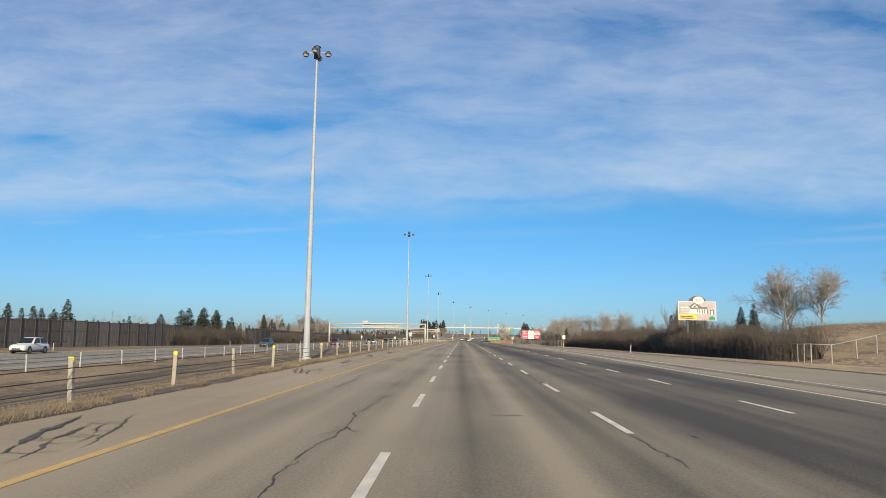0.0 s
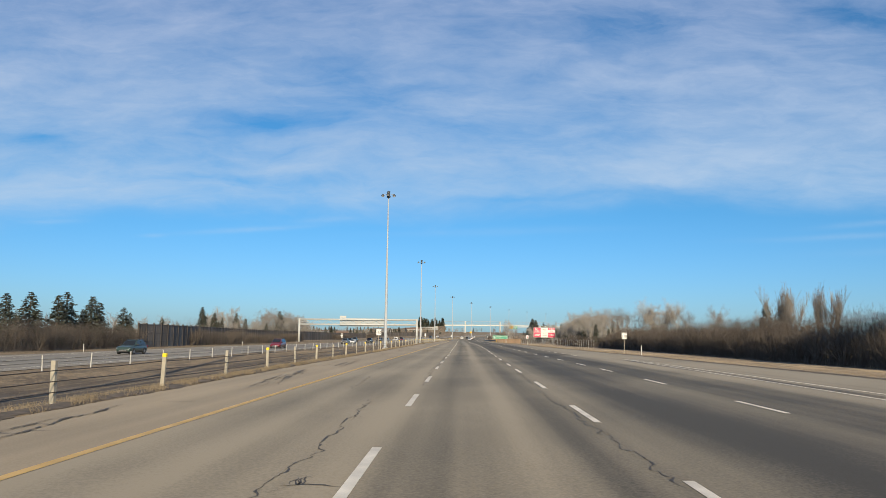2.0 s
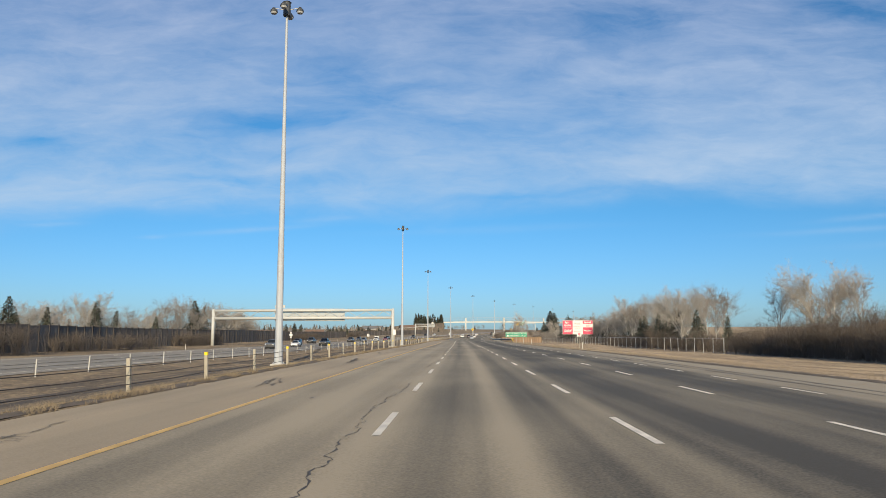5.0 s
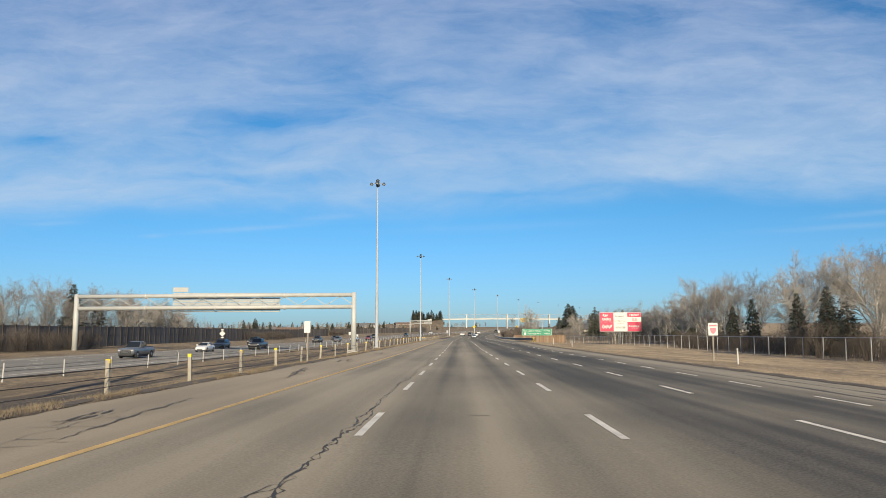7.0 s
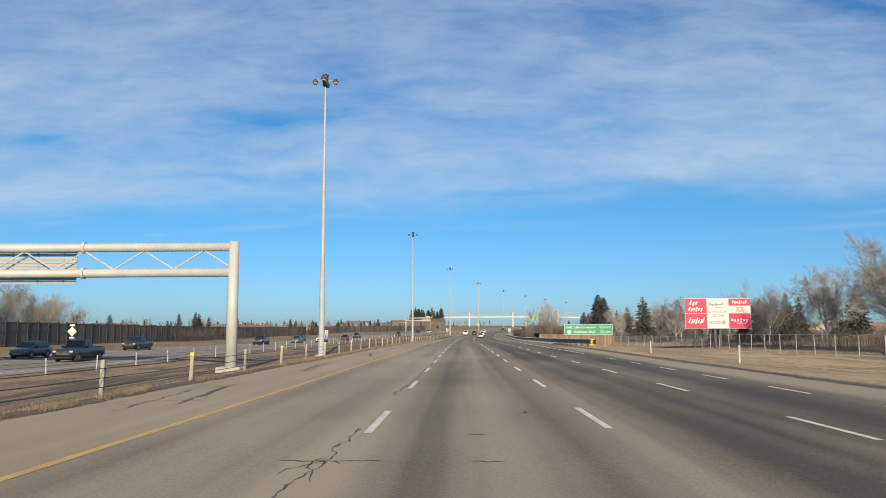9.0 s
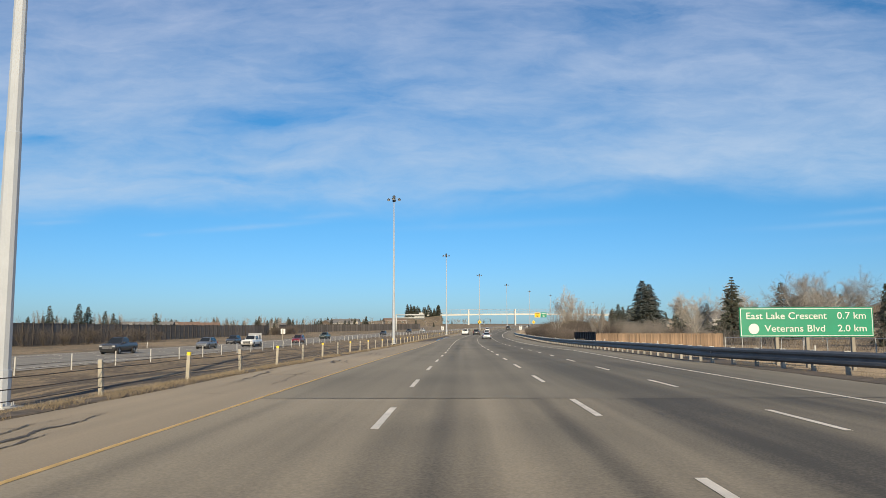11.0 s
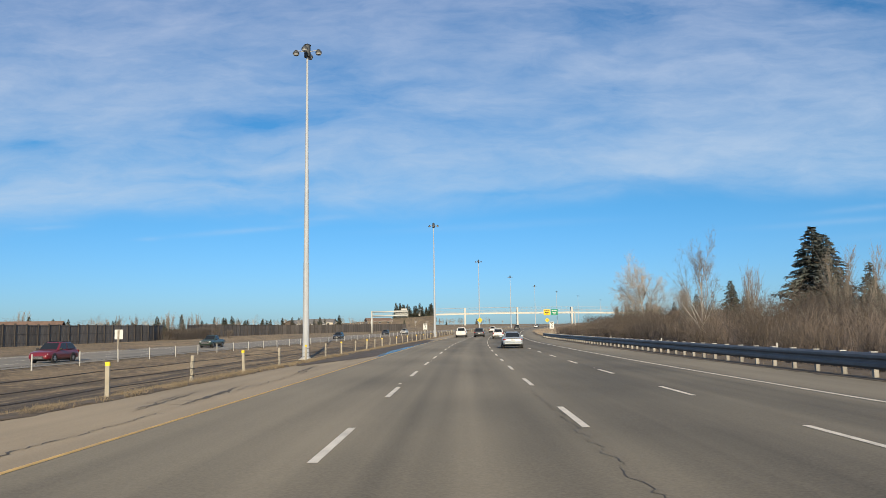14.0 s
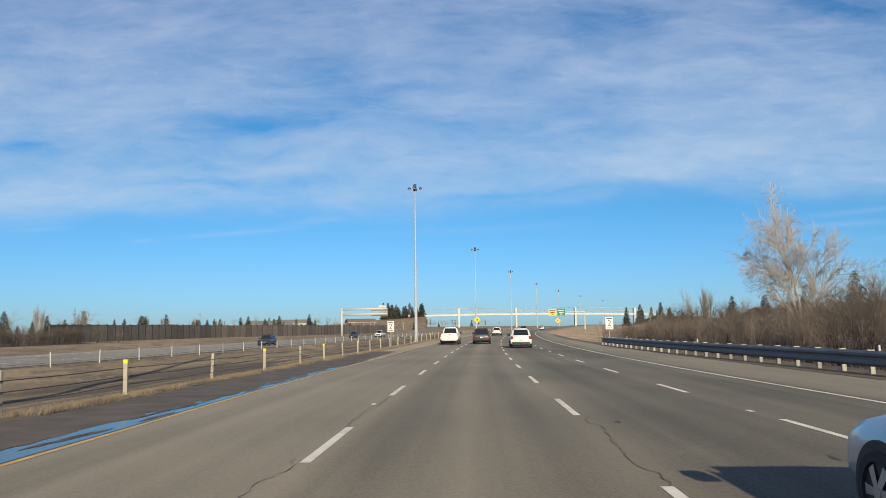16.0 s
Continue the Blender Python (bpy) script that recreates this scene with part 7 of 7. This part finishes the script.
for s, o0, o1 in ACROSS:
    cross_crack(s, o0, o1, 0.045, road if s < SEAM else road_new)
for s, o0, o1 in ((377, -6.86, -5.43), (371.1, -6.86, -4.97), (389.7, -6.76, -6.06), (420.9, -7.45, -5.37), (109.4, -7.7, -5.27), (30, -6.59, -5.07)):
    cross_crack(s, o0, o1, 0.07, shoulder_left, 0.001)
for k in range(22):
    s = rng.choice((rng.uniform(146, 206), rng.uniform(300, 355)))
    o = rng.choice((-3.4, -3.0, 0.7, 0.8, 4.6))
    cross_crack(s, o - rng.uniform(0.2, 0.5), o + rng.uniform(0.1, 0.5), 0.03, road)
# where the two pavings meet
cross_crack(SEAM, -4.4, 11.5, 0.09, road_new)
# forked cracks that cluster beside the first lane line
for s, o in ((54.8, -1.35), (69.8, -1.5), (137.6, -1.25), (132.7, -1.35), (211, -1.55), (214.5, -1.7), (217, -1.45), (226.5, -1.55), (245.5, -1.5), (258.4, -1.5), (290.5, -1.4), (12.2, -2.0), (18.6, -2.0), (93, -1.3), (106, -1.3)):
    for k in range(4):
        d, run = rng.uniform(0, math.tau), rng.uniform(0.3, 0.9)
        pts = [(s, o)]
        for q in range(5):
            d += rng.uniform(-1.1, 1.1)
            pts.append((pts[-1][0] + 1.6 * run / 5 * math.cos(d), pts[-1][1] + 0.7 * run / 5 * math.sin(d)))
        streak("crack", pts, [0.018, 0.024, 0.012, 0.02, 0.010, 0.004], M["tar"], road)
for k in range(26):
    s, o = rng.uniform(5, 540), rng.choice((-3.4, -2.9, 3.4, 3.9, 4.6, 5.2, 1.6))
    n = 5
    streak("tar_spot", [(s + 0.09 * j, o + rng.uniform(-0.03, 0.03)) for j in range(n)], [0.01, rng.uniform(0.04, 0.12), rng.uniform(0.05, 0.14), rng.uniform(0.03, 0.1), 0.01], M["tar"], road)
# damp stains and joints on the left shoulder
STAINS = [(8.6, -5.2, 13.4, -6.5), (119.5, -5.5, 124.5, -6.5), (262, -5.9, 268, -6.7)] + [(s, -5.6 - rng.random() * 0.5, s + rng.uniform(5, 10), -6.4 - rng.random() * 0.4) for s in (27, 36, 49, 58, 70, 84, 98, 136, 150, 163, 178, 196, 214, 230, 246, 280, 296, 312, 330, 350, 366, 381, 396, 412, 428, 441, 452, 466, 478)]
for s0, o0, s1, o1 in STAINS:
    # wet runs from the verge: a core that wavers and thins, with finer runs beside it and short forks across
    for k in range(rng.choice((2, 3, 4, 4))):
        f0, f1 = rng.uniform(-0.15, 0.3), rng.uniform(0.6, 1.15)
        n = 10 + int((f1 - f0) * abs(s1 - s0) / 0.09)
        slip, seed = rng.gauss(0, 0.30), rng.uniform(0, 99)
        wide = rng.uniform(0.10, 0.20) if k == 0 else rng.uniform(0.015, 0.10)
        pts, widths = [], []
        for q in range(n):
            f = f0 + (f1 - f0) * q / (n - 1)
            s = s0 + (s1 - s0) * f
            off = o0 + (o1 - o0) * f + slip + 0.16 * noise.noise((s * 0.9, seed, 0)) + 0.06 * noise.noise((s * 3.1, seed, 3)) + 0.03 * noise.noise((s * 11.0, seed, 6))
            pts.append((s, max(shoulder_edge(s0) + 0.3, min(off, yellow(s) - 0.25))))
            widths.append(max(0.006, wide * (0.55 + 0.9 * noise.noise((s * 1.6, seed, 5)) + 0.5 * noise.noise((s * 6.0, seed, 7))) * min(1, 4 * q / n, 4 * (n - 1 - q) / n)))
            if rng.random() < 0.045:
                d = rng.choice((-1, 1)) * rng.uniform(0.15, 0.6)
                streak("stain", [pts[-1], (s + rng.uniform(-0.1, 0.1), pts[-1][1] + d * 0.5), (s + rng.uniform(-0.1, 0.25), max(shoulder_edge(s0) + 0.25, min(yellow(s) - 0.2, pts[-1][1] + d)))], [0.03, 0.025, 0.008], M["stain"], shoulder_left, 0.004)
        streak("stain", pts, widths, M["stain"], shoulder_left, 0.002)
s = 6.0
while s < 560:
    o0, o1 = -4.95 - rng.random() * 0.7, -6.0 - rng.random() * 0.9
    streak("joint", [(s, o0), (s + rng.uniform(-0.1, 0.1), (o0 + o1) / 2), (s + rng.uniform(-0.15, 0.15), o1)], [0.01, 0.03, 0.015], M["tar"], shoulder_left, -0.002)
    s += rng.uniform(7, 15)
for s0, s1 in ((420, 436), (438, 452), (455, 470), (530, 560), (34, 41), (140, 148)):
    crack(s0, s1, lambda s, a=rng.uniform(0.7, 1.3): yellow(s) - a, 0.1, 0.008, 0.045, 0.1, parent=shoulder_left)


def band(name, s0, s1, step, inner, outer, mat, up, label, category):
    """A strip along the road with two uneven edges."""
    ob = ribbon(name, s0, s1, step, lambda s: [(inner(s), up), (outer(s), up + 0.004)], mat)
    return tagged(ob, label, category)


def ragged(s, seed, size, rate=0.9):
    return noise.noise((s * rate, seed, 0)) * size + noise.noise((s * rate * 3.7, seed, 4)) * size * 0.4


def soil_rows(s):
    e = shoulder_edge(s) + noise.noise((s * 0.15, 3, 0)) * 0.18
    return [(e - 0.42, 0.03), (e - 0.06 + ragged(s, 6, 0.06), 0.012), (e + 0.02 + ragged(s, 1, 0.16) + ragged(s, 8, 0.14, 0.12), -0.0085)]


soil = ribbon("soil_strip", -20, 660, 0.35, soil_rows, M["soil"])
tagged(soil, "dark bare soil along the shoulder's edge", "soil")
band("soil_strip_right", -20, 660, 0.5, lambda s: kerb_right(s) - 0.05 + ragged(s, 2, 0.25), lambda s: kerb_right(s) + along(s, ((360, 0.55), (385, 2.2), (570, 2.4), (590, 0.6))) + ragged(s, 3, 0.5), M["soil"], 0.012, "dark bare soil along the outer edge", "soil")
band("mud", 474, 560, 0.3, lambda s: shoulder_edge(s) + 0.1, lambda s: yellow(s) - 0.12 - along(s, ((474, 2.4), (484, 0.6), (488, 0.1), (528, 0.05), (545, 0.15), (560, 0.6))) + ragged(s, 7, 0.1) - 0.1, M["mud"], 0.004, "wet brown mud on the flooded shoulder", "mud")


def pool(s):
    return along(s, ((483, 0.0), (488, 0.35), (494, 0.62), (503, 0.75), (512, 0.62), (515, 0.42), (519, 0.2), (522, 0.35), (530, 0.3), (540, 0.12), (546, 0.0)))


puddle = ribbon("puddle", 483, 546, 0.15, lambda s: [(yellow(s) - 0.09 - max(0.0, pool(s) + (ragged(s, 9, 0.22, 0.5) + ragged(s, 11, 0.12, 1.7)) * (pool(s) > 0.05)), 0.011), (yellow(s) - 0.085, 0.011)], M["puddle"])
tagged(puddle, "shallow puddle mirroring the blue sky beside the yellow line", "water", kind="structure")
# muddy shoals that break the water's surface
for k in range(64):
    s = rng.uniform(486, 540)
    off = yellow(s) - 0.12 - pool(s) * rng.uniform(0.15, 1.0)
    streak("mud_shoal", [(s + 0.34 * j, off + rng.uniform(-0.03, 0.03)) for j in range(6)], [0.004] + [rng.uniform(0.02, 0.14) for j in range(4)] + [0.004], M["mud"], puddle, 0.015)
# long dark tyre-worn grooves of loose grit beside the entry lane
for s0, s1, o in ((-10, 118, 0.55), (20, 118, 0.8), (150, 240, 1.3), (170, 250, 1.9), (200, 300, 1.0)):
    n = int((s1 - s0) / 2)
    base = merge_line if s1 <= 118 else outer_line
    streak("grit_line", [(s0 + 2 * j, base(s0 + 2 * j) + (-o if s1 <= 118 else o) + rng.uniform(-0.05, 0.05)) for j in range(n)], [0.02] + [rng.uniform(0.05, 0.22) for j in range(n - 2)] + [0.02], M["stain"], road)
